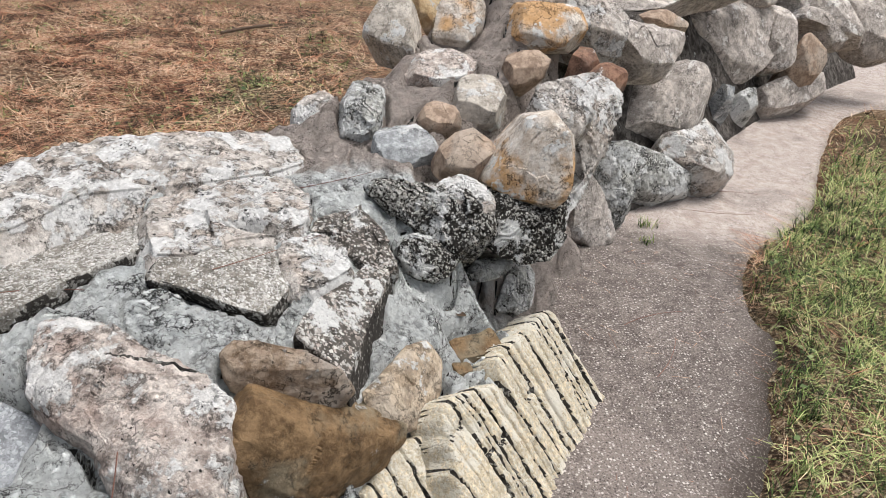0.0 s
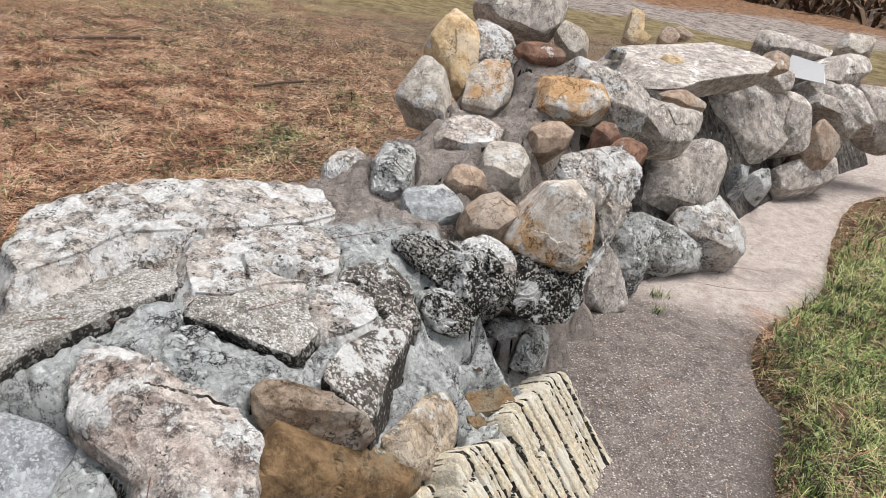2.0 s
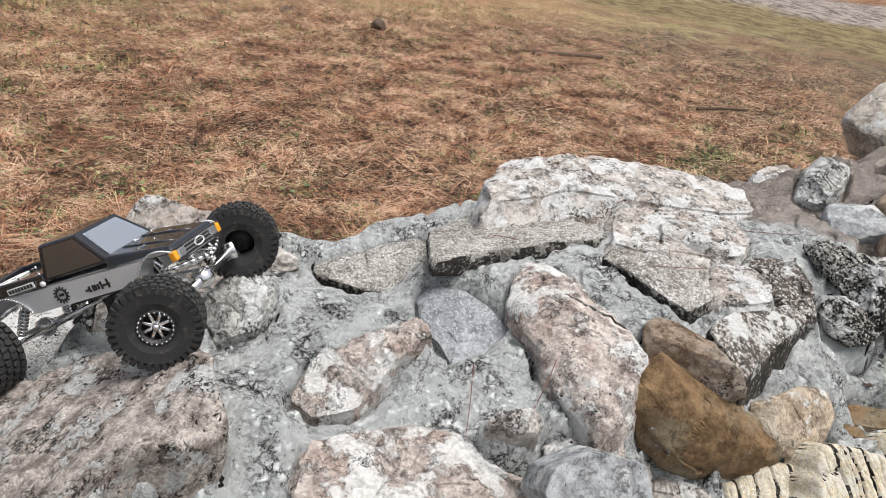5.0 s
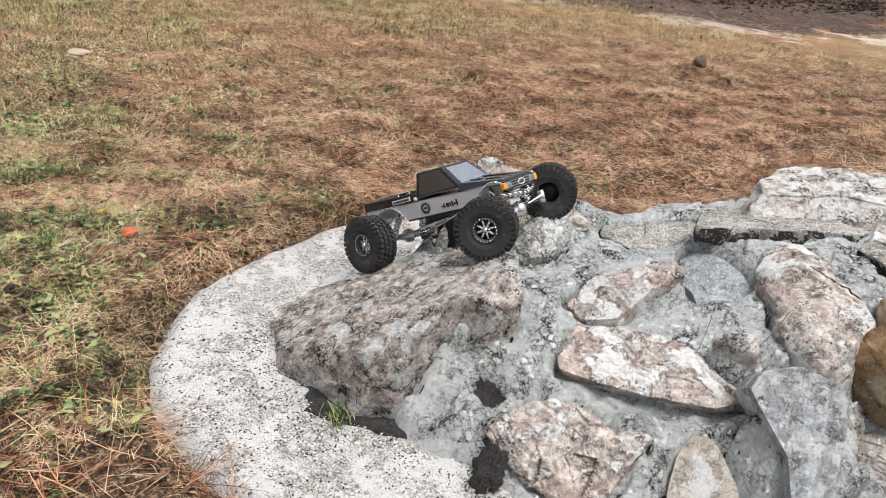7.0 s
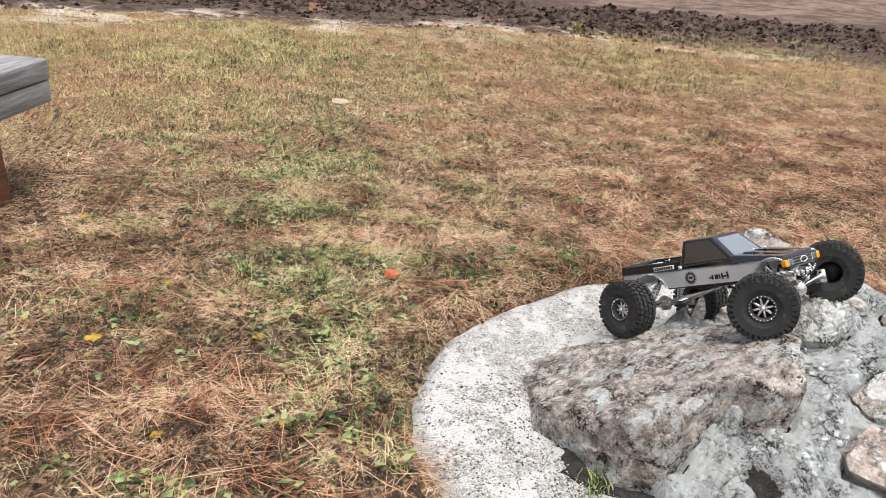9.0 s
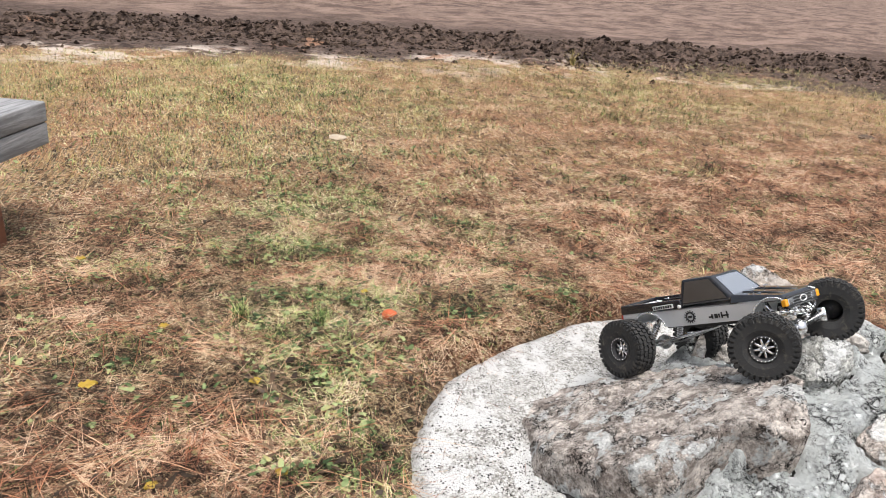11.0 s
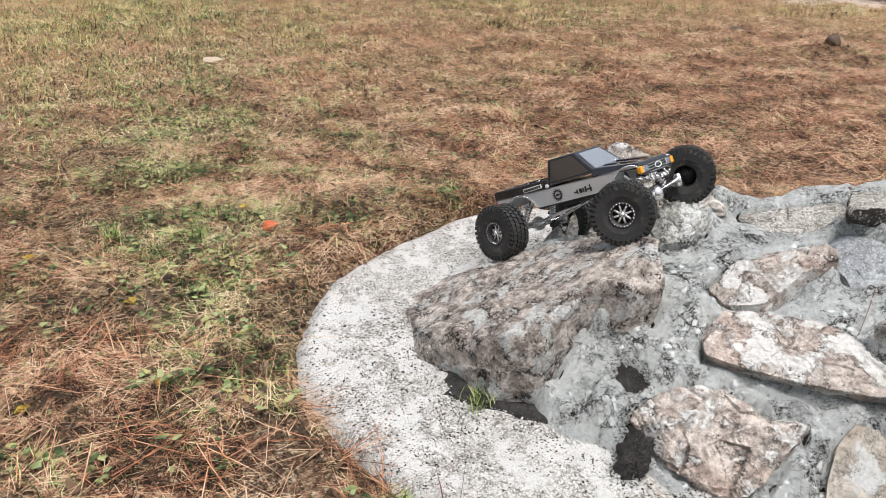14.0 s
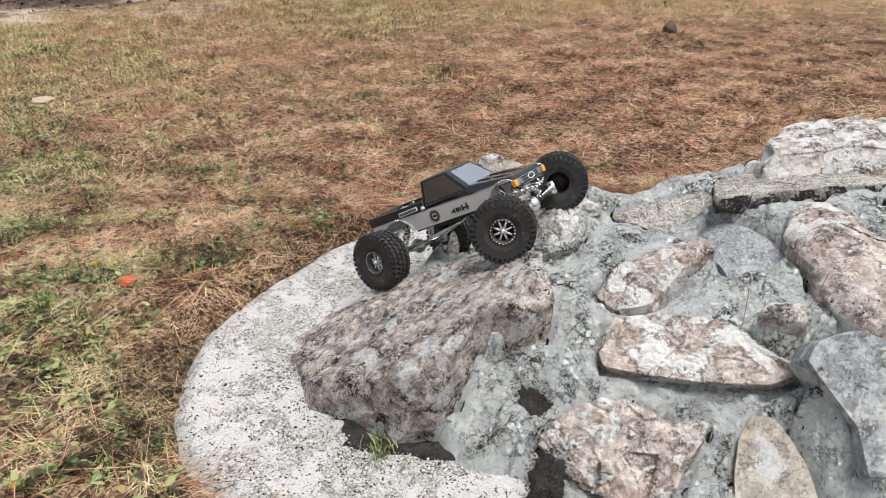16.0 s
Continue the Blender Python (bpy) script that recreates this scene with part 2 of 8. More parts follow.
REDBROWN = rock_material("red_brown_stone", (0.38, 0.22, 0.15), (0.24, 0.13, 0.09), (0.33, 0.26, 0.21), 0.5, 0.10, 0.18, 0.3, 0.0025, rough=0.8)
TAN = rock_material("granular_tan_stone", (0.74, 0.61, 0.46), (0.52, 0.40, 0.28), (0.48, 0.45, 0.40), 0.4, 0.25, 0.14, 0.6, 0.0035)
OCHRE = rock_material("cream_ochre_stone", (0.86, 0.80, 0.72), (0.78, 0.66, 0.54), (0.72, 0.42, 0.18), 0.85, 0.25, 0.14, 0.45, 0.0035, veins=0.7, tone_value=0.85)
YELLOW = rock_material("yellow_ochre_stone", (0.84, 0.65, 0.40), (0.80, 0.55, 0.30), (0.82, 0.72, 0.58), 0.55, 0.12, 0.12, 0.25, 0.0022, veins=0.7)
MORTAR = rock_material("pale_lumpy_mortar", (0.885, 0.92, 0.91), (0.925, 0.955, 0.94), (0.76, 0.77, 0.75), 0.14, 0.84, 0.28, 0.48, 0.0085, pale=(0.885, 0.915, 0.895), veins=0.6, cell=130.0, popcorn=0.95, cement=(0.55, 0.48, 0.43), tone_value=0.96)
JOINT_BLACK = aggregate_material("black_joint_grime_shade", (0.55, 0.57, 0.55), (0.016, 0.015, 0.014), 0.24, 240.0, (0.20, 0.20, 0.19), 0.30, 0.003)
# dark tones stand in for shade in gaps of the dry-laid wall
GAPFILL = rock_material("gap_shade_rubble", (0.22, 0.20, 0.18), (0.08, 0.07, 0.06), (0.05, 0.04, 0.035), 0.6, 0.05, 0.4, 0.6, 0.008)
PADWHITE = aggregate_material("white_pad_concrete", (0.86, 0.85, 0.82), (0.22, 0.21, 0.19), 0.66, 230.0, (0.72, 0.70, 0.66), 0.16, 0.0055, crust=0.58, pale=(0.84, 0.84, 0.82), spread=0.10)
RIBBED = aggregate_material("cream_ribbed_stone", (0.86, 0.82, 0.70), (0.50, 0.43, 0.31), 0.64, 210.0, (0.70, 0.62, 0.47), 0.20, 0.0030, crust=0.45, pale=(0.85, 0.81, 0.70))


# ---- building helpers ----
def mesh_of(name, verts, faces, smooth=True):
    me = bpy.data.meshes.new(name)
    me.from_pydata([tuple(v) for v in verts], [], faces)
    me.polygons.foreach_set("use_smooth", [smooth] * len(me.polygons))
    me.update()
    return me


def part(name, bm, material, parent, label="", smooth=True):
    me = bpy.data.meshes.new(name)
    for f in bm.faces:
        f.smooth = smooth
    bm.to_mesh(me)
    bm.free()
    me.materials.append(material)
    ob = new(name, me)
    ob.parent = parent
    return tagged(ob, label)


STONES = []


def resample(outline, around, rounds=1, cut=0.13):
    """Points evenly along an outline whose corners are slightly worn."""
    pts = [Vector(p) for p in outline]
    for _ in range(rounds):
        pts = [q for a, b in zip(pts, pts[1:] + pts[:1]) for q in (a.lerp(b, cut), a.lerp(b, 1 - cut))]
    lengths = [(b - a).length for a, b in zip(pts, pts[1:] + pts[:1])]
    total, rim, i, gone = sum(lengths), [], 0, 0.0
    for k in range(around):
        want = total * k / around
        while gone + lengths[i] < want:
            gone += lengths[i]
            i += 1
        a, b = pts[i], pts[(i + 1) % len(pts)]
        rim.append(a.lerp(b, (want - gone) / max(lengths[i], 1e-9)))
    return rim


def facets(q, tilt):
    """Broken planes: each cell of the stone has a face of its own tilt."""
    near = noise.voronoi(q)[1][0]
    turn = noise.noise_vector(near * 7.31)
    return tilt * (q - near).dot(turn)


def frame_of(normal):
    n = Vector(normal).normalized()
    u = Vector((0, 0, 1)).cross(n)
    u = u.normalized() if u.length > 0.05 else Vector((1, 0, 0))
    return u, n.cross(u), n


def stone(name, label, material, centre, normal, outline, down=(0, 0, -0.1), dome=0.015, rough=0.012, seed=1, grow=1.03, side_material=None, bed=1.0, proud=0.0, corner=0.13, crease=None, hollow=None, chip=None, crumble=None):
    """A boulder: its upper face has the given outline in the plane through centre, its body goes down from there."""
    rng = random.Random(seed)
    u, v, n = frame_of(normal)
    around = 144 if centre[1] < 1.75 else 90
    rim = [p * (grow + (0.07 if centre[1] > 1.36 else 0.0)) for p in resample(outline, around, 1, corner * 0.7)]
    area = abs(sum(a.x * b.y - b.x * a.y for a, b in zip(rim, rim[1:] + rim[:1])) / 2)
    size = math.sqrt(area)
    edge = min(0.05 * size, 0.007)
    fall = Vector(down)
    fine = around // 4
    steps = [i / fine for i in range(fine)] + [0.975, 0.99]
    rings = [(s, dome * (1 - s ** 2.6), 0.0) for s in steps] + [(0.997, -edge * 0.3, 0.0), (1.0, -edge, 0.0)]
    side = max(6, int(fall.length / (0.008 if around > 120 else 0.014)))
    levels = rings + [(1.0 + 0.05 * math.sin(math.pi * j / side * 0.7), -edge, j / side) for j in range(1, side + 1)]
    offset = Vector((rng.uniform(-50, 50), rng.uniform(-50, 50), rng.uniform(-50, 50)))
    verts, faces = [], []
    f1, f2 = 1.5 / size, 2.3 / size
    crumble = (1.0 if material in (GRANITE, PINK) else 0.7 if material in (WHITE, LICHEN, SLAB, SPECK, BW) else 0.25) if crumble is None else crumble
    # stones bedded in mortar show one worn face, dry-laid ones are broken all round
    chip = (1.0 if centre[1] > 1.36 else 0.35) if chip is None else chip
    shape = []
    for k, (s, h, d) in enumerate(levels):
        for a in range(around if k else 1):
            p2 = rim[a] * s
            local = u * p2.x + v * p2.y + n * (h * 0.6) + fall * d
            if crease:
                # the face breaks along a line into two planes
                local -= n * (crease[3] * max(0.0, p2.x * crease[0] + p2.y * crease[1] - crease[2]))
            if hollow:
                # a worn hollow in the face: place, reach along and across, depth
                local -= n * hollow[4] * math.exp(-((p2.x - hollow[0]) / hollow[2]) ** 2 - ((p2.y - hollow[1]) / hollow[3]) ** 2)
            shape.append(tuple(local))
    # broken planes: the body is split off along many random planes
    body = np.array(shape)
    middle, reach = (body.max(0) + body.min(0)) / 2, (body.max(0) - body.min(0)) / 2 + 1e-4
    pick = np.random.RandomState(seed + 500)
    for k in range(30):
        w = pick.normal(0, 1, 3)
        w = w / np.linalg.norm(w) / reach
        w /= np.linalg.norm(w)
        along = (body - middle) @ w
        share = pick.uniform(0.02, 0.20) * chip
        if w @ np.array(n) < 0.90:
            body -= np.maximum(along - along.max() * (1 - share), 0)[:, None] * w
    i = 0
    for k, (s, h, d) in enumerate(levels):
        for a in range(around if k else 1):
            p2, local = rim[a] * s, Vector(body[i])
            i += 1
            out = (u * p2.x + v * p2.y).normalized() if p2.length > 1e-6 else n
            push = (n * (1 - min(1, max(0, (s - 0.88) / 0.12)) * 0.55) + out * (0.0 if s < 0.93 else 0.7)).normalized()
            q = local + offset
            amount = rough * ((0.15 + 0.25 * crumble) * noise.noise(q * f1) + (0.30 + 0.45 * crumble) * facets(q * f2, 1.5) + 0.28 * crumble * facets(q * (f2 * 3.1), 1.4))
            if crumble > 0.5:
                # ledges where the stone has split along its bedding
                ledge = noise.noise(q * (f2 * 1.6)) * 3.0
                amount += rough * 0.30 * (math.floor(ledge) + min(1.0, (ledge - math.floor(ledge)) * 4.0) - ledge)
            amount += rough * (0.26 if size > 0.13 else 0.10) * crumble * (noise.turbulence(q * 42.0, 3, False) - 0.6) + 0.0013 * crumble * min(1.0, size / 0.16) * noise.noise(q * 95.0)
            verts.append(local + push * amount)
    ring = lambda k, a: 0 if k == 0 else 1 + (k - 1) * around + a % around
    for k in range(len(levels) - 1):
        for a in range(around):
            if k == 0:
                faces.append((0, ring(1, a), ring(1, a + 1)))
            else:
                faces.append((ring(k, a), ring(k + 1, a), ring(k + 1, a + 1), ring(k, a + 1)))
    last = len(levels) - 1
    faces.append(tuple(ring(last, a) for a in range(around))[::-1])
    me = mesh_of(name, verts, faces)
    me.set_sharp_from_angle(angle=radians(32))
    me.materials.append(material)
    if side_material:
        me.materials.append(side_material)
        # crust and undercut shade, coloured as one, start unevenly near the edge
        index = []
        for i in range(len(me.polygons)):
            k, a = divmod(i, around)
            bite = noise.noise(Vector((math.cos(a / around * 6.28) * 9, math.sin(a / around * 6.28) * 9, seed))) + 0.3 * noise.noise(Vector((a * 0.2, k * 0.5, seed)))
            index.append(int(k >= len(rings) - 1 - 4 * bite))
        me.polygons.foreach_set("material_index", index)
    ob = new(name, me)
    ob.location = centre
    tagged(ob, label, "stone", "stones of the wall")
    c = Vector(centre)
    flat = [(c + u * p.x + v * p.y).xy for p in rim[::6]]
    STONES.append((c, n, size, [(p.x, p.y) for p in flat], bed, proud))
    return ob


def ribbed_stone(name, label, material, centre, normal, outline, along, pitch=0.032, deep=0.012, thick=0.07, seed=1):
    """A stone slab weathered into parallel ribs with deep grooves; along: the ribs' direction in its plane, degrees."""
    u, v, n = frame_of(normal)
    rim = [(p.x, p.y) for p in resample(outline, 60)]
    c, s = math.cos(radians(along)), math.sin(radians(along))
    reach = max(math.hypot(*p) for p in rim) + 0.02
    A, B = np.meshgrid(np.arange(-reach, reach, 0.005), np.arange(-reach, reach, 0.0018), indexing="ij")
    X, Y = A * c - B * s, A * s + B * c
    d = inside(rim, X, Y) + 0.0035 * waves(A, B, 0.05, seed + 3)
    wander = 0.16 * waves(A * 0.5, B * 0.12, 0.16, seed) + 0.05 * waves(A, B * 0.3, 0.05, seed + 1)
    rng = np.random.RandomState(seed)
    # ribs of uneven width, some of them split by a finer groove, a few broken across
    edges = np.cumsum(rng.uniform(0.45, 1.55, 200)) * pitch
    edges -= edges[100]
    flat = B + wander * pitch
    b = np.clip(np.searchsorted(edges, flat), 1, 199)
    wide = edges[b] - edges[b - 1]
    side = np.minimum(flat - edges[b - 1], edges[b] - flat)
    lift, split, cut = rng.uniform(-0.5, 0.5, 200), rng.uniform(0.35, 1.0, 200), rng.uniform(-1.0, 1.0, 200)
    near_edge = np.where(flat - edges[b - 1] < edges[b] - flat, b - 1, b)
    groove = np.clip(1 - side / (0.0016 + 0.0032 * split[near_edge] ** 2), 0, 1)
    h = deep * (0.5 * lift[b] - (0.3 + 0.7 * split[near_edge]) * groove ** 0.7) - 0.10 * deep * (1 - np.clip(side / 0.008, 0, 1)) ** 2
    line = np.abs(flat - edges[b - 1] - wide * (0.5 + 0.15 * lift[b]))
    fine_groove = np.clip(1 - line / 0.0022, 0, 1) * (split[b] > 0.60)
    h -= deep * 0.35 * fine_groove
    broken = (np.abs(cut[b]) < 0.16) * np.exp(-((A - cut[b] * 4.0 * reach - 0.004 * waves(A, B, 0.02, seed + 4)) / 0.0035) ** 2)
    h -= deep * 0.8 * broken
    h += 0.0014 * waves(A * 0.4, B, 0.03, seed + 7) + 0.0010 * waves(A, B, 0.011, seed + 8)
    h -= 0.008 * np.clip(1 - d / 0.010, 0, 1) ** 2
    h = np.where(d < 0, -thick * np.clip(-d / 0.006, 0.1, 1), h)
    P = X[..., None] * np.array(u) + Y[..., None] * np.array(v) + h[..., None] * np.array(n)
    idx = np.arange(X.size).reshape(X.shape)
    q = np.stack([idx[:-1, :-1], idx[1:, :-1], idx[1:, 1:], idx[:-1, 1:]], -1)[d[:-1, :-1] > -0.008]
    used, inverse = np.unique(q, return_inverse=True)
    me = fast_mesh(name, P.reshape(-1, 3)[used], inverse.reshape(-1, 4))
    me.materials.append(material)
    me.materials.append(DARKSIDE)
    # deep grooves and breaks go black: crust plus groove shade put into colour
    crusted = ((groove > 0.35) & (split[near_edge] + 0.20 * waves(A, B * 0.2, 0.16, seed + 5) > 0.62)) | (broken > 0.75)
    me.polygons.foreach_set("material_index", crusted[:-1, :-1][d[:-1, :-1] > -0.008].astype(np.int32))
    ob = new(name, me)
    ob.location = centre
    tagged(ob, label, "stone", "stones of the wall")
    w = Vector(centre)
    STONES.append((w, n, 0.2, [tuple((w + u * p[0] + v * p[1]).xy) for p in rim[::4]], 1.0, 0.03))
    return ob


# ---- ground, path, pad ----
PAD = [(-1.56, 0.55), (-1.57, 0.35), (-1.50, 0.12), (-1.41, -0.08), (-1.28, -0.25), (-1.08, -0.36), (-0.90, -0.41), (-0.74, -0.39), (-0.56, -0.33),
       (-0.30, -0.16), (-0.05, 0.10), (0.20, 0.40), (0.42, 0.72), (0.40, 0.95), (-0.6, 1.2), (-1.3, 1.0)]
PATHWAY = [(0.42, 0.72), (0.71, 1.02), (0.80, 1.21), (0.86, 1.37), (0.95, 1.52), (0.93, 1.68), (0.97, 1.86), (1.08, 2.06), (1.27, 2.22), (1.50, 2.52),
           (1.73, 3.00), (2.12, 3.66), (2.60, 4.05), (4.2, 5.2), (4.2, 6.2), (2.6, 5.2), (1.2, 3.6), (0.4, 2.3), (0.1, 1.5), (0.1, 0.95)]
FOOT = [(-1.28, 0.38), (-0.98, 0.06), (-0.64, -0.04), (-0.46, 0.03), (-0.30, 0.14), (-0.10, 0.36), (0.05, 0.62), (0.18, 0.82), (0.34, 0.95), (0.50, 1.13),
        (0.46, 1.24), (0.27, 1.29), (0.23, 1.38), (0.30, 1.48), (0.38, 1.56), (0.42, 1.75), (0.60, 1.98), (0.82, 2.18), (1.08, 2.42), (1.34, 2.90), (1.75, 3.45), (2.35, 4.10), (3.0, 4.80),
        (2.5, 5.3), (1.4, 4.4), (0.7, 3.5), (0.2, 2.95), (-0.15, 2.60), (-0.30, 2.25), (-0.36, 1.92), (-0.60, 1.68), (-0.92, 1.45), (-1.0, 1.18), (-1.06, 0.95), (-1.32, 0.68)]


def inside(poly, x, y):
    """Signed distance to an outline on the ground, positive inside."""
    x, y = np.asarray(x, float), np.asarray(y, float)
    best, odd = np.full(x.shape, 1e9), np.zeros(x.shape, bool)
    for (ax, ay), (bx, by) in zip(poly, poly[1:] + poly[:1]):
        ex, ey = bx - ax, by - ay
        t = np.clip(((x - ax) * ex + (y - ay) * ey) / (ex * ex + ey * ey), 0, 1)
        best = np.minimum(best, np.hypot(x - ax - t * ex, y - ay - t * ey))
        cross = (ay > y) != (by > y)
        at = ax + (y - ay) / (by - ay if by != ay else 1e-9) * ex
        odd ^= cross & (x < at)
    return np.where(odd, best, -best)


def rounded(poly, rounds=2):
    for _ in range(rounds):
        poly = [((1 - f) * a[0] + f * b[0], (1 - f) * a[1] + f * b[1]) for a, b in zip(poly, poly[1:] + poly[:1]) for f in (0.25, 0.75)]
    return poly


def waves(x, y, scale, seed):
    """Smooth random relief, about -1 to 1."""
    rng = np.random.RandomState(seed)
    total = np.zeros(np.shape(x))
    for k in range(7):
        a, f, ph = rng.uniform(0, 6.28), rng.uniform(0.6, 1.7) / scale, rng.uniform(0, 6.28)
        total += np.sin((x * math.cos(a) + y * math.sin(a)) * f * 6.28 + ph)
    return total / 3.2


def ground_height(x, y):
    z = 0.022 + 0.012 * waves(x, y, 1.1, 3) + 0.006 * waves(x, y, 0.35, 4)
    apron = np.maximum(inside(PAD, x, y), inside(PATHWAY, x, y))
    sink = np.clip((apron + 0.035) / 0.05, 0, 1)
    z = z * (1 - sink) + -0.035 * sink
    bank = np.clip((np.hypot(x + 2, y - 1) - 6.0) / 8.0, 0, 1)
    z += bank * 0.10 * waves(x, y, 5.0, 8)
    # raw earth heaped along the far edge of the lawn
    line = -7.9 + 0.25 * (y - 1.5) * (y > 1.5) + 0.35 * waves(x * 0, y, 4.0, 5)
    heap = np.exp(-((x - line + 1.2) / 0.8) ** 2) * np.clip(1.3 - np.abs(y - 2) / 12, 0, 1)
    z += heap * (0.09 + 0.055 * waves(x, y, 0.6, 11) + 0.050 * waves(x, y, 0.24, 12))
    hill = np.exp(-(((x + 2.95) / 0.22) ** 2 + ((y - 3.45) / 0.22) ** 2))
    return z + 0.09 * hill


def axis(near0, near1, fine, far):
    core = np.arange(near0, near1 + 1e-6, fine)
    steps, out = fine, []
    while not out or out[-1] < far:
        steps *= 1.17
        out.append((out[-1] if out else 0) + steps)
    out = np.array(out)
    return np.concatenate([near0 - out[::-1], core, near1 + out])


gx, gy = axis(-9.5, 3.2, 0.055, 400), axis(-2.6, 6.5, 0.055, 400)
GX, GY = np.meshgrid(gx, gy, indexing="ij")
GZ = ground_height(GX, GY)
count = (len(gx), len(gy))
index = np.arange(GX.size).reshape(count)
quads = np.stack([index[:-1, :-1], index[1:, :-1], index[1:, 1:], index[:-1, 1:]], -1).reshape(-1, 4)


def fast_mesh(name, verts, quads, smooth=True):
    me = bpy.data.meshes.new(name)
    k = quads.shape[1]
    me.vertices.add(len(verts))
    me.vertices.foreach_set("co", np.asarray(verts, np.float32).ravel())
    me.loops.add(quads.size)
    me.loops.foreach_set("vertex_index", quads.astype(np.int32).ravel())
    me.polygons.add(len(quads))
    me.polygons.foreach_set("loop_start", np.arange(0, quads.size, k, dtype=np.int32))
    me.polygons.foreach_set("use_smooth", np.full(len(quads), smooth))
    me.update()
    me.validate()
    return me


def ground_material():
    mat, nt, bsdf = nodes_of("lawn_soil")
    where = place(nt, False)
    broad = noise_at(nt, where, 0.8, 6, 0.62, 0.4)
    mid = noise_at(nt, where, 6.0, 8, 0.7, 0.5)
    fine = noise_at(nt, where, 60.0, 6, 0.75)
    col = blend(nt, step(nt, mid, 0.38, 0.62), (0.022, 0.016, 0.012), (0.085, 0.060, 0.040))
    col = blend(nt, step(nt, broad, 0.47, 0.60, 0.0, 0.85), col, (0.15, 0.072, 0.042))
    green = noise_at(nt, where, 1.3, 6, 0.65, 0.3)
    col = blend(nt, step(nt, green, 0.52, 0.64, 0.0, 0.7), col, (0.10, 0.095, 0.042))
    tangle = add(nt, "ShaderNodeTexNoise", Scale=48.0, Detail=10.0, Roughness=0.85, Distortion=1.2)
    nt.links.new(where, tangle.inputs["Vector"])
    split = nt.nodes.new("ShaderNodeSeparateXYZ")
    nt.links.new(where, split.inputs[0])
    # the far lawn gives way to bare dark earth and pale sand
    wob = times(nt, noise_at(nt, where, 0.45, 5, 0.6), 3.4)
    lean = times(nt, step(nt, split.outputs["Y"], 1.5, 8.0, 0.0, 3.2), -1.0)
    edge = times(nt, times(nt, split.outputs["X"], wob, "ADD"), lean, "ADD")
    sand = times(nt, step(nt, edge, -4.7, -5.2), times(nt, step(nt, noise_at(nt, where, 1.1, 10, 0.78), 0.49, 0.55), step(nt, edge, -6.1, -5.5)))
    far_green = times(nt, step(nt, edge, -2.6, -3.6), step(nt, noise_at(nt, where, 2.2, 6, 0.65), 0.40, 0.58))
    col = blend(nt, times(nt, far_green, 0.8), col, (0.30, 0.285, 0.125))
    # pale matted stalks
    bare = step(nt, noise_at(nt, where, 2.0, 5, 0.6), 0.36, 0.48, 0.25, 1.0)
    col = blend(nt, times(nt, step(nt, tangle.outputs["Fac"], 0.50, 0.58, 0.0, 0.85), bare), col, (0.46, 0.335, 0.215))
    # needles lying every way, matted into a thatch that is thicker on the far lawn
    thatch = step(nt, split.outputs["X"], -2.0, -3.6, 0.08, 0.9)
    for k, turn in enumerate((0.3, 1.25, 2.2, 2.9)):
        lie = nt.nodes.new("ShaderNodeMapping")
        lie.inputs["Rotation"].default_value = (0, 0, turn)
        lie.inputs["Scale"].default_value = (13.0, 150.0, 20.0)
        nt.links.new(where, lie.inputs["Vector"])
        stalk = step(nt, noise_at(nt, lie.outputs[0], 1.0, 3, 0.6, 0.4), 0.54, 0.60)
        tone_ = blend(nt, step(nt, broad, 0.40, 0.60), ((0.42, 0.26, 0.13), (0.37, 0.18, 0.095), (0.52, 0.36, 0.19), (0.32, 0.20, 0.085))[k], ((0.42, 0.19, 0.10), (0.46, 0.215, 0.12), (0.40, 0.21, 0.125), (0.50, 0.27, 0.15))[k])
        col = blend(nt, times(nt, stalk, thatch), col, tone_)
    # dark soil and stalk shade painted in, half as strong on the far lawn
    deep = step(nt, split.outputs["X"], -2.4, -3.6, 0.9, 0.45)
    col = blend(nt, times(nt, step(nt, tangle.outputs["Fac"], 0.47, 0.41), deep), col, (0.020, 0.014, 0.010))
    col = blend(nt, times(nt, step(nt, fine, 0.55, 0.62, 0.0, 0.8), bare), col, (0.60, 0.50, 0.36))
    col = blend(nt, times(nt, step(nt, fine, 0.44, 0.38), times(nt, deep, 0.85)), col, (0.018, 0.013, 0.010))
    beyond = times(nt, split.outputs["Y"], times(nt, split.outputs["X"], -0.3), "ADD")
    earth = step(nt, edge, -5.3, -5.7)
    dirt = blend(nt, step(nt, noise_at(nt, where, 9.0, 10, 0.85), 0.38, 0.62), (0.030, 0.021, 0.017), (0.145, 0.102, 0.082))
    rake = nt.nodes.new("ShaderNodeMapping")
    rake.inputs["Scale"].default_value = (1.0, 0.8, 1.0)
    rake.inputs["Rotation"].default_value = (0, 0, 0.12)
    nt.links.new(where, rake.inputs["Vector"])
    ruts = noise_at(nt, rake.outputs[0], 1.6, 12, 0.80)
    far_earth = blend(nt, step(nt, ruts, 0.40, 0.60), (0.10, 0.068, 0.055), (0.26, 0.185, 0.15))
    far_earth = blend(nt, step(nt, noise_at(nt, where, 14.0, 8, 0.8), 0.56, 0.64, 0.0, 0.7), far_earth, (0.05, 0.034, 0.026))
    dirt = blend(nt, step(nt, edge, -9.0, -11.5), dirt, far_earth)
    # behind the wall: a pale track across the grass, then leaf litter under the trees
    away = times(nt, beyond, wob, "ADD")
    side = step(nt, split.outputs["X"], -5.0, -3.5)
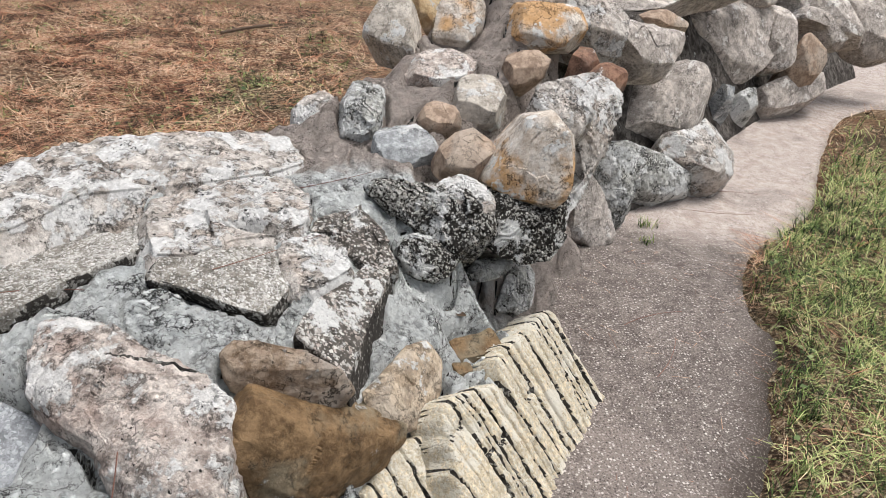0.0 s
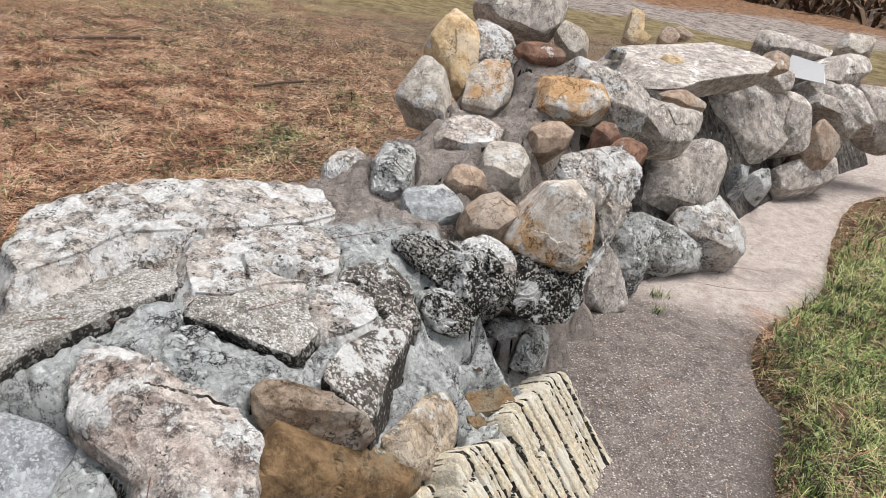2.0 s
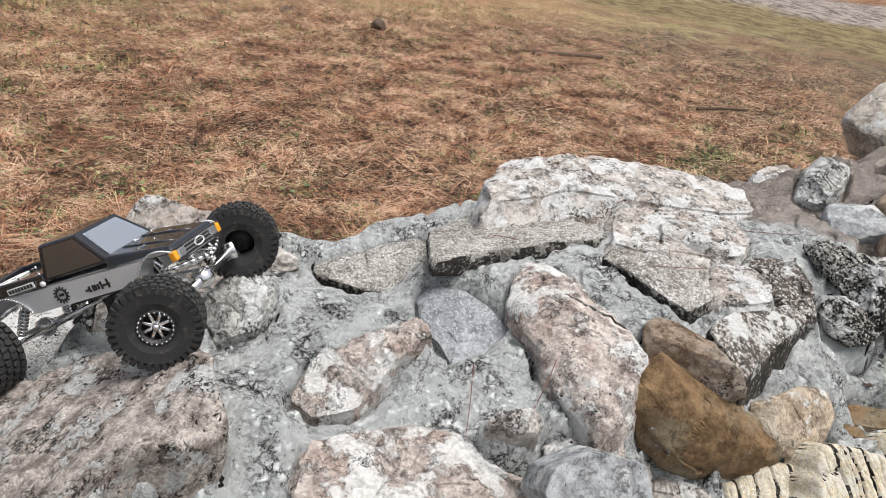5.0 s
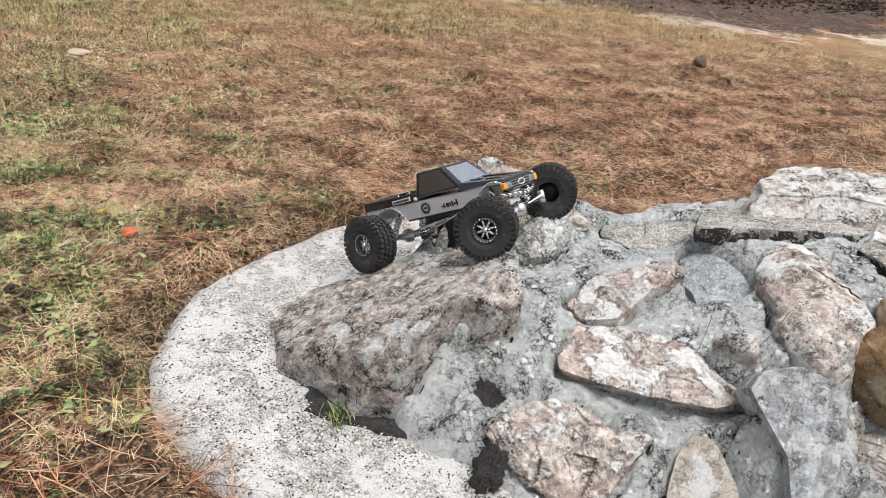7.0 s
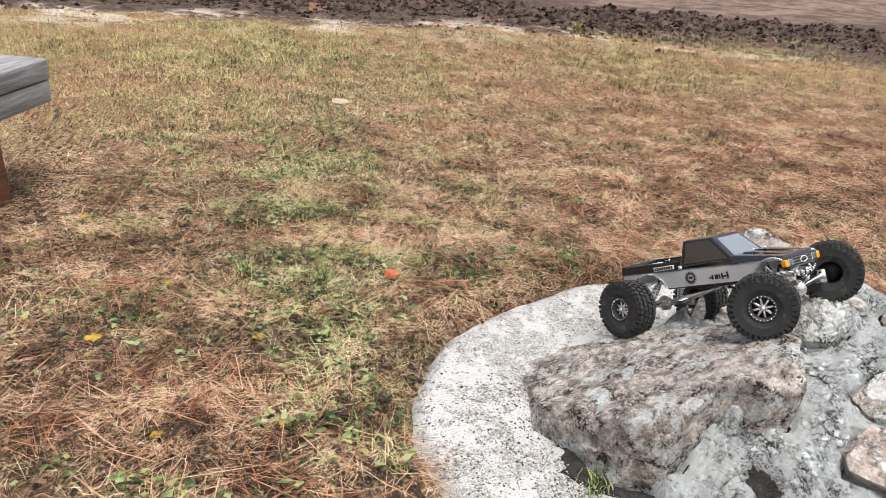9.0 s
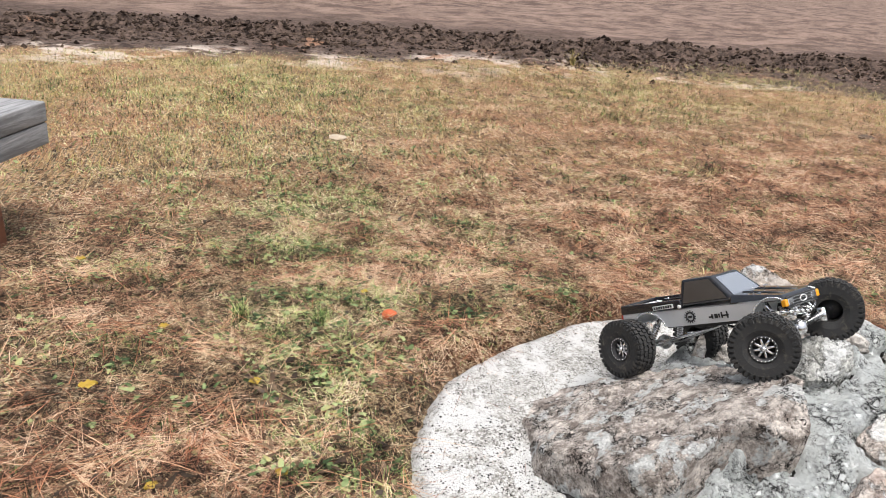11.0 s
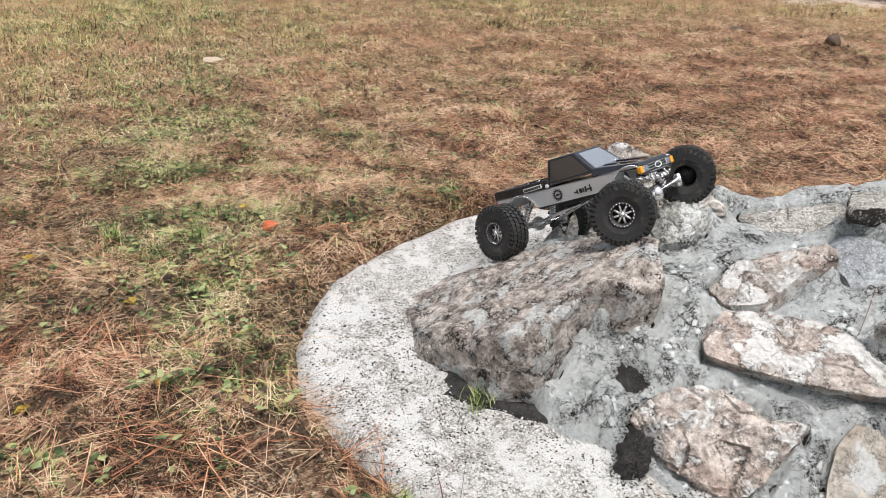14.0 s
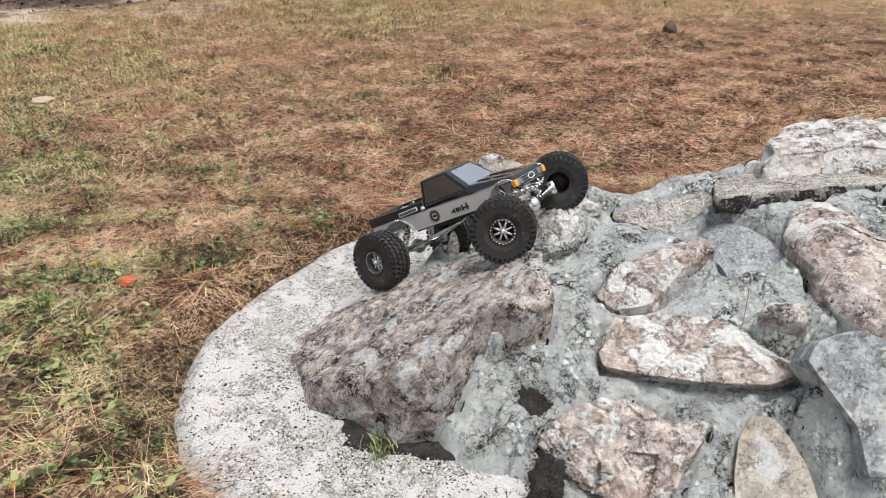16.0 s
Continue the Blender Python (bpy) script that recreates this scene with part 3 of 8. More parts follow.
    patchy = noise_at(nt, where, 4.5, 11, 0.82)
    track = blend(nt, step(nt, patchy, 0.40, 0.58), (0.10, 0.082, 0.072), (0.36, 0.31, 0.275))
    litter = blend(nt, step(nt, patchy, 0.40, 0.60), (0.085, 0.045, 0.026), (0.32, 0.185, 0.105))
    strip = blend(nt, step(nt, patchy, 0.42, 0.58), (0.12, 0.085, 0.045), (0.25, 0.205, 0.105))
    col = blend(nt, times(nt, step(nt, away, 9.6, 10.6), side), col, strip)
    col = blend(nt, times(nt, step(nt, away, 13.0, 14.0), side), col, track)
    col = blend(nt, times(nt, step(nt, away, 17.5, 19.5), side), col, litter)
    col = blend(nt, earth, col, dirt)
    col = blend(nt, times(nt, sand, times(nt, step(nt, fine, 0.32, 0.46), 0.95)), col, (0.60, 0.51, 0.44))
    # rusty subsoil thrown up beside the sand
    rust = times(nt, step(nt, noise_at(nt, where, 0.9, 8, 0.7, 0.2), 0.55, 0.62), times(nt, step(nt, edge, -4.6, -5.4), step(nt, edge, -7.2, -6.2)))
    col = blend(nt, times(nt, rust, 0.8), col, blend(nt, step(nt, fine, 0.4, 0.6), (0.17, 0.085, 0.05), (0.40, 0.225, 0.14)))
    nt.links.new(col, bsdf.inputs["Base Color"])
    bsdf.inputs["Roughness"].default_value = 0.95
    bsdf.inputs["Specular IOR Level"].default_value = 0.15
    bumped(nt, bsdf, [(mid, 0.03), (fine, 0.005), (tangle.outputs["Fac"], 0.007), (noise_at(nt, where, 16.0, 8, 0.75), 0.016)])
    return mat


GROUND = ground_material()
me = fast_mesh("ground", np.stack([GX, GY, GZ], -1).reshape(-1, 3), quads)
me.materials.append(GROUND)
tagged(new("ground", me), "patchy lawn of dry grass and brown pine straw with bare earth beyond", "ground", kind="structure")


def path_material():
    mat, nt, bsdf = nodes_of("worn_path_concrete")
    where = place(nt, False)
    broad = noise_at(nt, where, 3.0, 7, 0.65, 0.5)
    mid = noise_at(nt, where, 22.0, 8, 0.72)
    fine = noise_at(nt, where, 220.0, 5, 0.75)
    grit = add(nt, "ShaderNodeTexVoronoi", Scale=150.0)
    nt.links.new(where, grit.inputs["Vector"])
    pick = nt.nodes.new("ShaderNodeSeparateColor")
    nt.links.new(grit.outputs["Color"], pick.inputs[0])
    damp = blend(nt, step(nt, mid, 0.35, 0.65), (0.105, 0.089, 0.080), (0.190, 0.163, 0.148))
    dry = blend(nt, step(nt, mid, 0.35, 0.65), (0.34, 0.28, 0.245), (0.49, 0.435, 0.40))
    split = nt.nodes.new("ShaderNodeSeparateXYZ")
    nt.links.new(where, split.inputs[0])
    line = times(nt, split.outputs["Y"], times(nt, broad, 0.30), "ADD")
    line = times(nt, line, times(nt, split.outputs["X"], 0.12), "ADD")
    wet = step(nt, line, 2.44, 2.26)
    col = blend(nt, wet, dry, damp)
    # a worn damp tongue reaches along the wall's foot
    col = blend(nt, times(nt, step(nt, broad, 0.52, 0.62), 0.6), col, (0.24, 0.205, 0.185))
    # damp soil washed onto the path along the lawn
    rim = times(nt, times(nt, split.outputs["X"], times(nt, split.outputs["Y"], 0.5), "SUBTRACT"), times(nt, mid, 0.10), "ADD")
    soil = times(nt, step(nt, times(nt, rim, times(nt, broad, 0.14), "ADD"), 0.17, 0.29), step(nt, split.outputs["Y"], 1.85, 1.65))
    col = blend(nt, times(nt, soil, 0.9), col, blend(nt, step(nt, fine, 0.4, 0.6), (0.020, 0.016, 0.013), (0.075, 0.058, 0.048)))
    # pale chips of the aggregate, some large, most small
    chip = step(nt, times(nt, step(nt, pick.outputs[0], 0.25, 1.0, -0.05, 0.46), grit.outputs["Distance"], "SUBTRACT"), 0.0, 0.05)
    col = blend(nt, times(nt, times(nt, chip, step(nt, pick.outputs[1], 0.0, 1.0, 0.3, 0.9)), step(nt, soil, 0.0, 0.8, 1.0, 0.1)), col, (0.60, 0.56, 0.52))
    col = blend(nt, step(nt, fine, 0.55, 0.60, 0.0, 0.85), col, (0.03, 0.024, 0.020))
    col = blend(nt, step(nt, fine, 0.44, 0.38, 0.0, 0.65), col, (0.52, 0.47, 0.43))
    nt.links.new(col, bsdf.inputs["Base Color"])
    bsdf.inputs["Roughness"].default_value = 0.9
    bsdf.inputs["Specular IOR Level"].default_value = 0.15
    bumped(nt, bsdf, [(mid, 0.004), (fine, 0.0007), (grit.outputs["Distance"], -0.0008)])
    return mat


def soil_material(name, dark, light, speck):
    mat, nt, bsdf = nodes_of(name)
    where = place(nt, False)
    mid = noise_at(nt, where, 45.0, 8, 0.75)
    fine = noise_at(nt, where, 330.0, 5, 0.8)
    col = blend(nt, step(nt, mid, 0.35, 0.65), dark, light)
    col = blend(nt, step(nt, fine, 0.58, 0.64, 0.0, 0.8), col, speck)
    nt.links.new(col, bsdf.inputs["Base Color"])
    bsdf.inputs["Roughness"].default_value = 0.95
    bsdf.inputs["Specular IOR Level"].default_value = 0.15
    bumped(nt, bsdf, [(mid, 0.005), (fine, 0.0009)])
    return mat


SOIL = soil_material("black_grit_soil", (0.018, 0.017, 0.017), (0.05, 0.046, 0.045), (0.19, 0.18, 0.17))


def sheet(name, label, outline, spacing, top, material, edge=0.03, lump=0.004, ragged=0.0):
    """A cast slab with a worn rounded rim, as a fine grid trimmed to its outline."""
    soft = rounded(outline)
    xs, ys = [p[0] for p in soft], [p[1] for p in soft]
    ax, ay = np.arange(min(xs) - 0.1, max(xs) + 0.1, spacing), np.arange(min(ys) - 0.1, max(ys) + 0.1, spacing)
    X, Y = np.meshgrid(ax, ay, indexing="ij")
    d = inside(soft, X, Y) + 0.006 * waves(X, Y, 0.3, 21) + ragged * (waves(X, Y, 0.16, 24) + 0.6 * waves(X, Y, 0.05, 25))
    Z = top + lump * (waves(X, Y, 0.4, 22) + 0.5 * waves(X, Y, 0.09, 23)) - 0.05 * np.clip(1 - d / edge, 0, 1) ** 2
    Z = np.where(d < 0, top - 0.06, Z)
    idx = np.arange(X.size).reshape(X.shape)
    keep = (d[:-1, :-1] > -2 * spacing) & (d[1:, 1:] > -2 * spacing)
    q = np.stack([idx[:-1, :-1], idx[1:, :-1], idx[1:, 1:], idx[:-1, 1:]], -1)[keep]
    me = fast_mesh(name, np.stack([X, Y, Z], -1).reshape(-1, 3), q)
    bm = bmesh.new()
    bm.from_mesh(me)
    bmesh.ops.delete(bm, geom=[vert for vert in bm.verts if not vert.link_faces], context="VERTS")
    bm.to_mesh(me)
    bm.free()
    me.materials.append(material)
    return tagged(new(name, me), label, kind="structure")


sheet("pavement", "worn concrete path, damp brown near the wall and pale further on", PATHWAY, 0.03, 0.004, path_material(), lump=0.0015)
sheet("pavement_pad", "rough white concrete pad round the end of the wall", PAD, 0.022, 0.012, PADWHITE, edge=0.05, lump=0.006)
CRESCENT = [(-1.00, -0.080), (-0.93, -0.118), (-0.82, -0.132), (-0.71, -0.128), (-0.645, -0.080), (-0.60, -0.03), (-0.55, 0.04), (-0.70, 0.04), (-0.85, 0.0), (-0.97, -0.01)]
sheet("soil_at_boulder", "black gritty soil gathered at the foot of the end boulder", CRESCENT, 0.006, 0.022, SOIL, edge=0.02, lump=0.004, ragged=0.016)


# ---- the stone wall ----
stone("end_boulder", "long grey-pink granite boulder slanting down onto the pale concrete pad", GRANITE, (-0.815, 0.1, 0.174), (-0.324, -0.337, 0.884),
      [(0.116, -0.236), (0.209, -0.007), (0.192, 0.076), (0.077, 0.162), (0.076, 0.227), (0.039, 0.288), (-0.153, 0.233), (-0.252, -0.046), (-0.2, -0.293), (-0.104, -0.403)], down=(-0.012, 0.004, -0.24), corner=0.05, dome=0.004, rough=0.020, bed=0.03, chip=0.5, seed=1)
stone("peak_stone", "pointed grey lichen-spotted stone standing behind the end boulder", WHITE, (-1.08, 0.583, 0.21), (0.821, -0.387, 0.419),
      [(-0.115, -0.113), (0.006, -0.074), (0.143, -0.05), (0.251, -0.037), (0.173, 0.01), (0.057, 0.081), (-0.058, 0.136), (-0.096, 0.131), (-0.155, 0.022), (-0.206, -0.106)], down=(-0.12, 0.13, -0.25), hollow=(-0.1, 0.012, 0.05, 0.028, 0.06), dome=0.01, rough=0.022, bed=0.2, seed=2)
stone("wedge_stone", "small weathered grey stone wedged in pale mortar", LICHEN, (-0.84, 0.5, 0.249), (0.35, -0.451, 0.821),
      [(-0.028, -0.067), (0.025, -0.045), (0.059, 0.006), (0.039, 0.055), (-0.018, 0.069), (-0.076, -0.017)], down=(-0.03, 0.03, -0.12), rough=0.015, seed=3)
stone("tan_flat_stone", "flat tan-pink stone bedded in pale mortar", PINK, (-0.578, 0.522, 0.239), (0.165, -0.608, 0.776),
      [(-0.043, -0.1), (0.017, -0.067), (0.033, -0.027), (0.046, 0.027), (0.084, 0.088), (0.053, 0.113), (-0.011, 0.062), (-0.084, -0.009), (-0.095, -0.087)], down=(0, 0.02, -0.1), corner=0.07, dome=0.006, rough=0.009, proud=0.02, seed=4, chip=0.08)
stone("flat_stone", "flat pinkish granite slab with dark gap beneath its edge", PINK, (-0.38, 0.43, 0.186), (0.329, -0.292, 0.898),
      [(-0.182, 0.001), (-0.172, -0.036), (-0.11, -0.045), (-0.02, -0.054), (0.105, -0.053), (0.163, -0.035), (0.179, -0.009), (0.117, 0.006), (0.075, 0.067), (0.01, 0.093), (-0.164, 0.066)], corner=0.07, down=(-0.05, 0.07, -0.09), dome=0.01, rough=0.014, proud=0.022, seed=5)
stone("low_stone", "rough pinkish granite stone low in the wall", PINK, (-0.365, 0.223, 0.079), (0.454, -0.424, 0.783),
      [(-0.113, -0.041), (-0.049, -0.073), (0.009, -0.11), (0.076, -0.066), (0.122, 0.01), (0.142, 0.06), (0.07, 0.057), (-0.014, 0.094), (-0.093, 0.068), (-0.15, 0.001)], down=(-0.06, 0.12, -0.12), dome=0.02, rough=0.02, seed=6)
stone("leaning_slab", "smooth blue-grey slab leaning against the wall face", GREY, (-0.125, 0.502, 0.215), (0.55, -0.6, 0.58),
      [(-0.052, 0.003), (-0.011, -0.048), (0.008, -0.122), (0.04, -0.117), (0.065, -0.054), (0.07, 0.022), (0.056, 0.085), (-0.014, 0.104), (-0.074, 0.079), (-0.087, 0.048)], down=(-0.05, 0.05, -0.06), dome=0.001, rough=0.0025, proud=0.0, corner=0.04, seed=7, chip=0.08)
stone("stained_slab", "smooth beige stone face with rusty stains low in the wall", BEIGE, (-0.187, 0.399, 0.044), (0.451, -0.651, 0.611),
      [(-0.029, -0.153), (0.077, -0.111), (0.083, -0.042), (0.045, 0.042), (-0.007, 0.103), (-0.044, 0.105), (-0.063, 0.061), (-0.063, -0.006)], down=(-0.05, 0.08, -0.08), dome=0.002, rough=0.005, corner=0.06, seed=8, chip=0.08)
stone("small_white_stone", "small pale rounded stone lying in the mortar", WHITE, (-0.306, 0.555, 0.268), (0.252, -0.453, 0.855),
      [(0.001, -0.022), (0.026, -0.015), (0.036, 0.012), (0.016, 0.024), (-0.031, 0.009), (-0.049, -0.014)], down=(0, 0.01, -0.035), dome=0.012, rough=0.003, seed=9)
stone("blue_grey_stone", "blue-grey triangular stone with a shaded lower edge", GRAIN, (-0.542, 0.751, 0.224), (0.101, -0.453, 0.886),
      [(-0.067, -0.018), (-0.021, -0.035), (0.014, -0.066), (0.034, -0.113), (0.052, -0.071), (0.07, -0.01), (0.088, 0.041), (0.05, 0.066), (-0.019, 0.089), (-0.101, 0.079), (-0.1, 0.038)], down=(0, 0.05, -0.12), dome=0.01, rough=0.006, corner=0.08, seed=10)
stone("pink_boulder", "large pale pink granite boulder with a dark crack across it", PINK, (-0.337, 0.784, 0.295), (-0.079, -0.38, 0.922),
      [(-0.104, -0.032), (-0.028, -0.052), (0.023, -0.094), (0.089, -0.108), (0.142, -0.116), (0.155, -0.079), (0.148, -0.031), (0.131, 0.032), (0.086, 0.061), (-0.02, 0.092), (-0.113, 0.118), (-0.17, 0.123), (-0.187, 0.092), (-0.151, -0.005)], down=(0.02, 0.02, -0.18), dome=0.035, rough=0.013, proud=0.015, seed=11)
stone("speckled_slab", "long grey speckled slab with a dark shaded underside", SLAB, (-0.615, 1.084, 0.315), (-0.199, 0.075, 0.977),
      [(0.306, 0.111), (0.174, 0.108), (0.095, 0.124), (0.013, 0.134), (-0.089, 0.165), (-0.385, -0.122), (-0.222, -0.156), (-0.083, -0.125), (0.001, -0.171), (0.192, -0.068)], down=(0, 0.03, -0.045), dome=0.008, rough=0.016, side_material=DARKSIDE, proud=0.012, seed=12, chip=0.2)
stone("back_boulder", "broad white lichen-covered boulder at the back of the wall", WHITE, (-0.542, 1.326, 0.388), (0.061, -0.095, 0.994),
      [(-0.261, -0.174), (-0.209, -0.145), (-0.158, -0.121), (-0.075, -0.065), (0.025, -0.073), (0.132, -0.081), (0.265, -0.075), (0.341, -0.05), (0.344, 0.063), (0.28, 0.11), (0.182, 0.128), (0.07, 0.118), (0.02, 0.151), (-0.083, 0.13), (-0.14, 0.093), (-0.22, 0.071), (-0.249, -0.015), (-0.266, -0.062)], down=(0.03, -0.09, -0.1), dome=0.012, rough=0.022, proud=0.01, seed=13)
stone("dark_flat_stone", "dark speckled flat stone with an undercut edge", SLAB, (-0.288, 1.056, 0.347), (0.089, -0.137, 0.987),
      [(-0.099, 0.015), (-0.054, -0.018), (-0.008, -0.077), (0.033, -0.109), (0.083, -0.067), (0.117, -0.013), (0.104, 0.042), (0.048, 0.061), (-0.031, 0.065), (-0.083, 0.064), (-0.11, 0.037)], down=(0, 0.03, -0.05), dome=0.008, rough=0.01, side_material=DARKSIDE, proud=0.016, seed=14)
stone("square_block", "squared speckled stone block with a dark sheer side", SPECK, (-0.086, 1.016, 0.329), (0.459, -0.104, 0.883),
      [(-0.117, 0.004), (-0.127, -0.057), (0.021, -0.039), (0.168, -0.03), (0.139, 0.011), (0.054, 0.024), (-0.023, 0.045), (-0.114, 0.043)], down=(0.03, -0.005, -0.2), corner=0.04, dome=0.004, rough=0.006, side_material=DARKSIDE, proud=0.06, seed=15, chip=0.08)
stone("brown_bar_stone", "long brown sandstone lying across a larger brown rock", BARSTONE, (-0.157, 0.854, 0.319), (0.08, -0.62, 0.78),
      [(-0.079, 0.001), (-0.064, -0.019), (-0.011, -0.031), (0.05, -0.048), (0.08, -0.042), (0.097, -0.018), (0.079, 0.006), (0.032, 0.03), (-0.031, 0.044), (-0.069, 0.047), (-0.084, 0.029)], down=(0, 0.06, -0.05), dome=0.010, rough=0.013, corner=0.06, crease=(0, -1, -0.005, 0.9), proud=0.045, seed=16, crumble=0.45)
stone("brown_rock", "smooth ochre-brown rock wedged into the wall face", BROWN, (-0.098, 0.826, 0.21), (0.675, -0.662, 0.326),
      [(-0.123, 0.044), (-0.107, -0.032), (-0.053, -0.073), (0.013, -0.092), (0.095, -0.087), (0.157, -0.061), (0.167, -0.035), (0.066, 0.045), (-0.011, 0.078), (-0.081, 0.123), (-0.124, 0.091)], down=(-0.02, 0.12, -0.06), dome=0.06, rough=0.016, corner=0.05, bed=0.3, seed=17, chip=0.15, crumble=0.45)
stone("tan_granular_stone", "pale tan granular stone set beside the brown rock", TAN, (0.021, 0.986, 0.205), (0.72, -0.34, 0.605),
      [(-0.101, 0.029), (-0.073, -0.014), (-0.048, -0.049), (0.003, -0.071), (0.068, -0.056), (0.114, -0.016), (0.109, 0.029), (0.053, 0.05), (-0.027, 0.048), (-0.098, 0.049)], down=(0, 0.08, -0.06), dome=0.014, rough=0.01, corner=0.07, seed=18)
stone("thin_slate", "thin flat brown slate piece resting on the mortar", BROWN, (0.151, 1.181, 0.172), (0.05, -0.352, 0.935),
      [(-0.042, -0.037), (0.013, -0.024), (0.046, -0.006), (0.031, 0.04), (0.006, 0.022), (-0.055, 0.006)], down=(0, 0, -0.02), dome=0.002, rough=0.004, seed=19)
stone("slate_chip", "small flat brown stone chip on the mortar", BROWN, (0.123, 1.121, 0.157), (0.051, -0.406, 0.913),
      [(-0.01, -0.015), (0.018, -0.006), (0.013, 0.012), (-0.021, 0.009)], down=(0, 0, -0.015), dome=0.002, rough=0.002, seed=20)
stone("dark_lumpy_stone", "black and white lumpy lichen-crusted stone", BW, (0.047, 1.32, 0.371), (-0.229, -0.664, 0.712),
      [(-0.077, -0.024), (0.009, -0.056), (0.062, -0.072), (0.098, -0.041), (0.119, 0.005), (0.1, 0.037), (0.028, 0.052), (-0.055, 0.045), (-0.127, 0.04), (-0.156, 0.013)], down=(0, 0.1, -0.1), dome=0.02, rough=0.02, seed=21)
stone("dark_lower_stone", "black and white lichen-crusted stone jutting from the mortar", BW, (0.042, 1.246, 0.306), (0.05, -0.721, 0.691),
      [(-0.03, -0.035), (0.009, -0.043), (0.043, -0.026), (0.063, 0.011), (0.007, 0.04), (-0.032, 0.044), (-0.06, 0.009)], down=(0, 0.08, -0.05), dome=0.02, rough=0.012, seed=22)
stone("pale_cap_stone", "pale rounded stone on top of the lumpy one", WHITE, (0.107, 1.338, 0.402), (0, -0.352, 0.936),
      [(-0.041, -0.021), (0.004, -0.033), (0.046, -0.052), (0.054, -0.011), (0.025, 0.044), (-0.023, 0.056), (-0.065, 0.016)], down=(0, 0.02, -0.06), dome=0.012, rough=0.01, seed=23)
stone("mortar_block", "crusted dark and pale block beside the lumpy stone", SPECK, (-0.096, 1.237, 0.337), (0, -0.301, 0.954),
      [(-0.035, -0.003), (0.004, -0.047), (0.038, -0.069), (0.084, -0.052), (0.048, 0.031), (0.007, 0.084), (-0.056, 0.056), (-0.09, -0)], down=(0, 0.02, -0.08), dome=0.01, rough=0.015, seed=24)
stone("blue_flat_stone", "blue-grey flat stone on the mortar top", GREY, (-0.025, 1.549, 0.422), (0, -0.301, 0.954),
      [(-0.032, -0.049), (0.013, -0.059), (0.067, -0.023), (0.071, 0.02), (0.001, 0.076), (-0.056, 0.051), (-0.064, -0.016)], down=(0, 0.02, -0.05), dome=0.01, rough=0.007, seed=25)
stone("round_brown_stone", "rounded tan-brown cobble on the wall top", TANBROWN, (0.098, 1.439, 0.456), (0.1, -0.5, 0.86),
      [(-0.05, -0.032), (-0.026, -0.043), (0.026, -0.043), (0.061, -0.021), (0.061, 0.029), (0.019, 0.062), (-0.035, 0.046), (-0.057, 0.002)], down=(0, 0.05, -0.07), dome=0.02, rough=0.006, seed=26)
stone("ochre_boulder", "large cream and ochre boulder at the wall corner", OCHRE, (0.24, 1.369, 0.459), (-0.291, -0.894, 0.341),
      [(-0.063, -0.057), (-0.021, -0.074), (0.028, -0.077), (0.058, -0.059), (0.069, -0.017), (0.07, 0.032), (0.054, 0.086), (0.014, 0.103), (-0.038, 0.082), (-0.07, 0.027), (-0.101, -0.045)], down=(0, 0.16, -0.05), dome=0.022, rough=0.011, corner=0.09, bed=0.3, seed=27)
stone("crusted_base_stone", "dark crusted stone beneath the ochre boulder", BW, (0.227, 1.339, 0.348), (0.1, -0.796, 0.597),
      [(-0.071, -0.056), (-0.009, -0.076), (0.053, -0.069), (0.082, -0.01), (0.094, 0.064), (0.041, 0.034), (-0.041, 0.067), (-0.07, 0.047), (-0.079, -0)], down=(0.02, 0.18, -0.03), dome=0.03, rough=0.018, bed=0.3, seed=28)
stone("corner_face_stone", "long white stone forming the wall's sheer corner", WHITE, (0.394, 1.577, 0.438), (0.723, -0.622, 0.301),
      [(-0.143, -0.083), (-0.166, -0.169), (-0.144, -0.154), (-0.123, -0.112), (-0.007, -0.04), (0.094, 0.011), (0.166, 0.075), (0.207, 0.129), (0.164, 0.151), (0.072, 0.121), (-0.003, 0.091), (-0.066, 0.039), (-0.05, -0.06)], down=(-0.14, 0.06, -0.06), dome=0.02, rough=0.018, bed=0.3, seed=29)
stone("blue_white_stone", "blue-white angular stone on the wall's edge", WHITE, (0.298, 1.521, 0.553), (0.15, -0.551, 0.821),
      [(-0.077, -0.04), (-0.025, -0.047), (0.01, -0.074), (0.056, -0.02), (0.079, 0.02), (0.066, 0.07), (0.022, 0.074), (-0.04, 0.045), (-0.09, -0.027)], down=(0, 0.06, -0.08), dome=0.012, rough=0.01, seed=30)
stone("red_brown_stone", "reddish-brown angular stone on the wall top", REDBROWN, (0.414, 1.923, 0.556), (0.1, -0.5, 0.86),
      [(-0.028, -0.034), (0.027, -0.027), (0.052, 0.026), (-0.005, 0.041), (-0.046, -0.005)], down=(0, 0.03, -0.095), dome=0.01, rough=0.006, seed=31)
stone("red_brown_stone", "larger reddish-brown stone on the wall's edge", REDBROWN, (0.466, 1.857, 0.54), (0.249, -0.549, 0.798),
      [(-0.023, -0.018), (0.002, -0.048), (0.044, -0.015), (0.056, 0.036), (-0.018, 0.035), (-0.061, 0.01)], down=(0, 0.04, -0.05), dome=0.01, rough=0.006, seed=32)
stone("pale_cobble", "pale rounded cobble bedded in the wall top", BEIGE, (0.141, 1.732, 0.484), (0, -0.503, 0.865),
      [(-0.038, -0.067), (0.025, -0.064), (0.057, -0.03), (0.06, 0.033), (0.012, 0.08), (-0.05, 0.051), (-0.066, -0.003)], down=(0, 0.05, -0.06), dome=0.02, rough=0.006, seed=33)
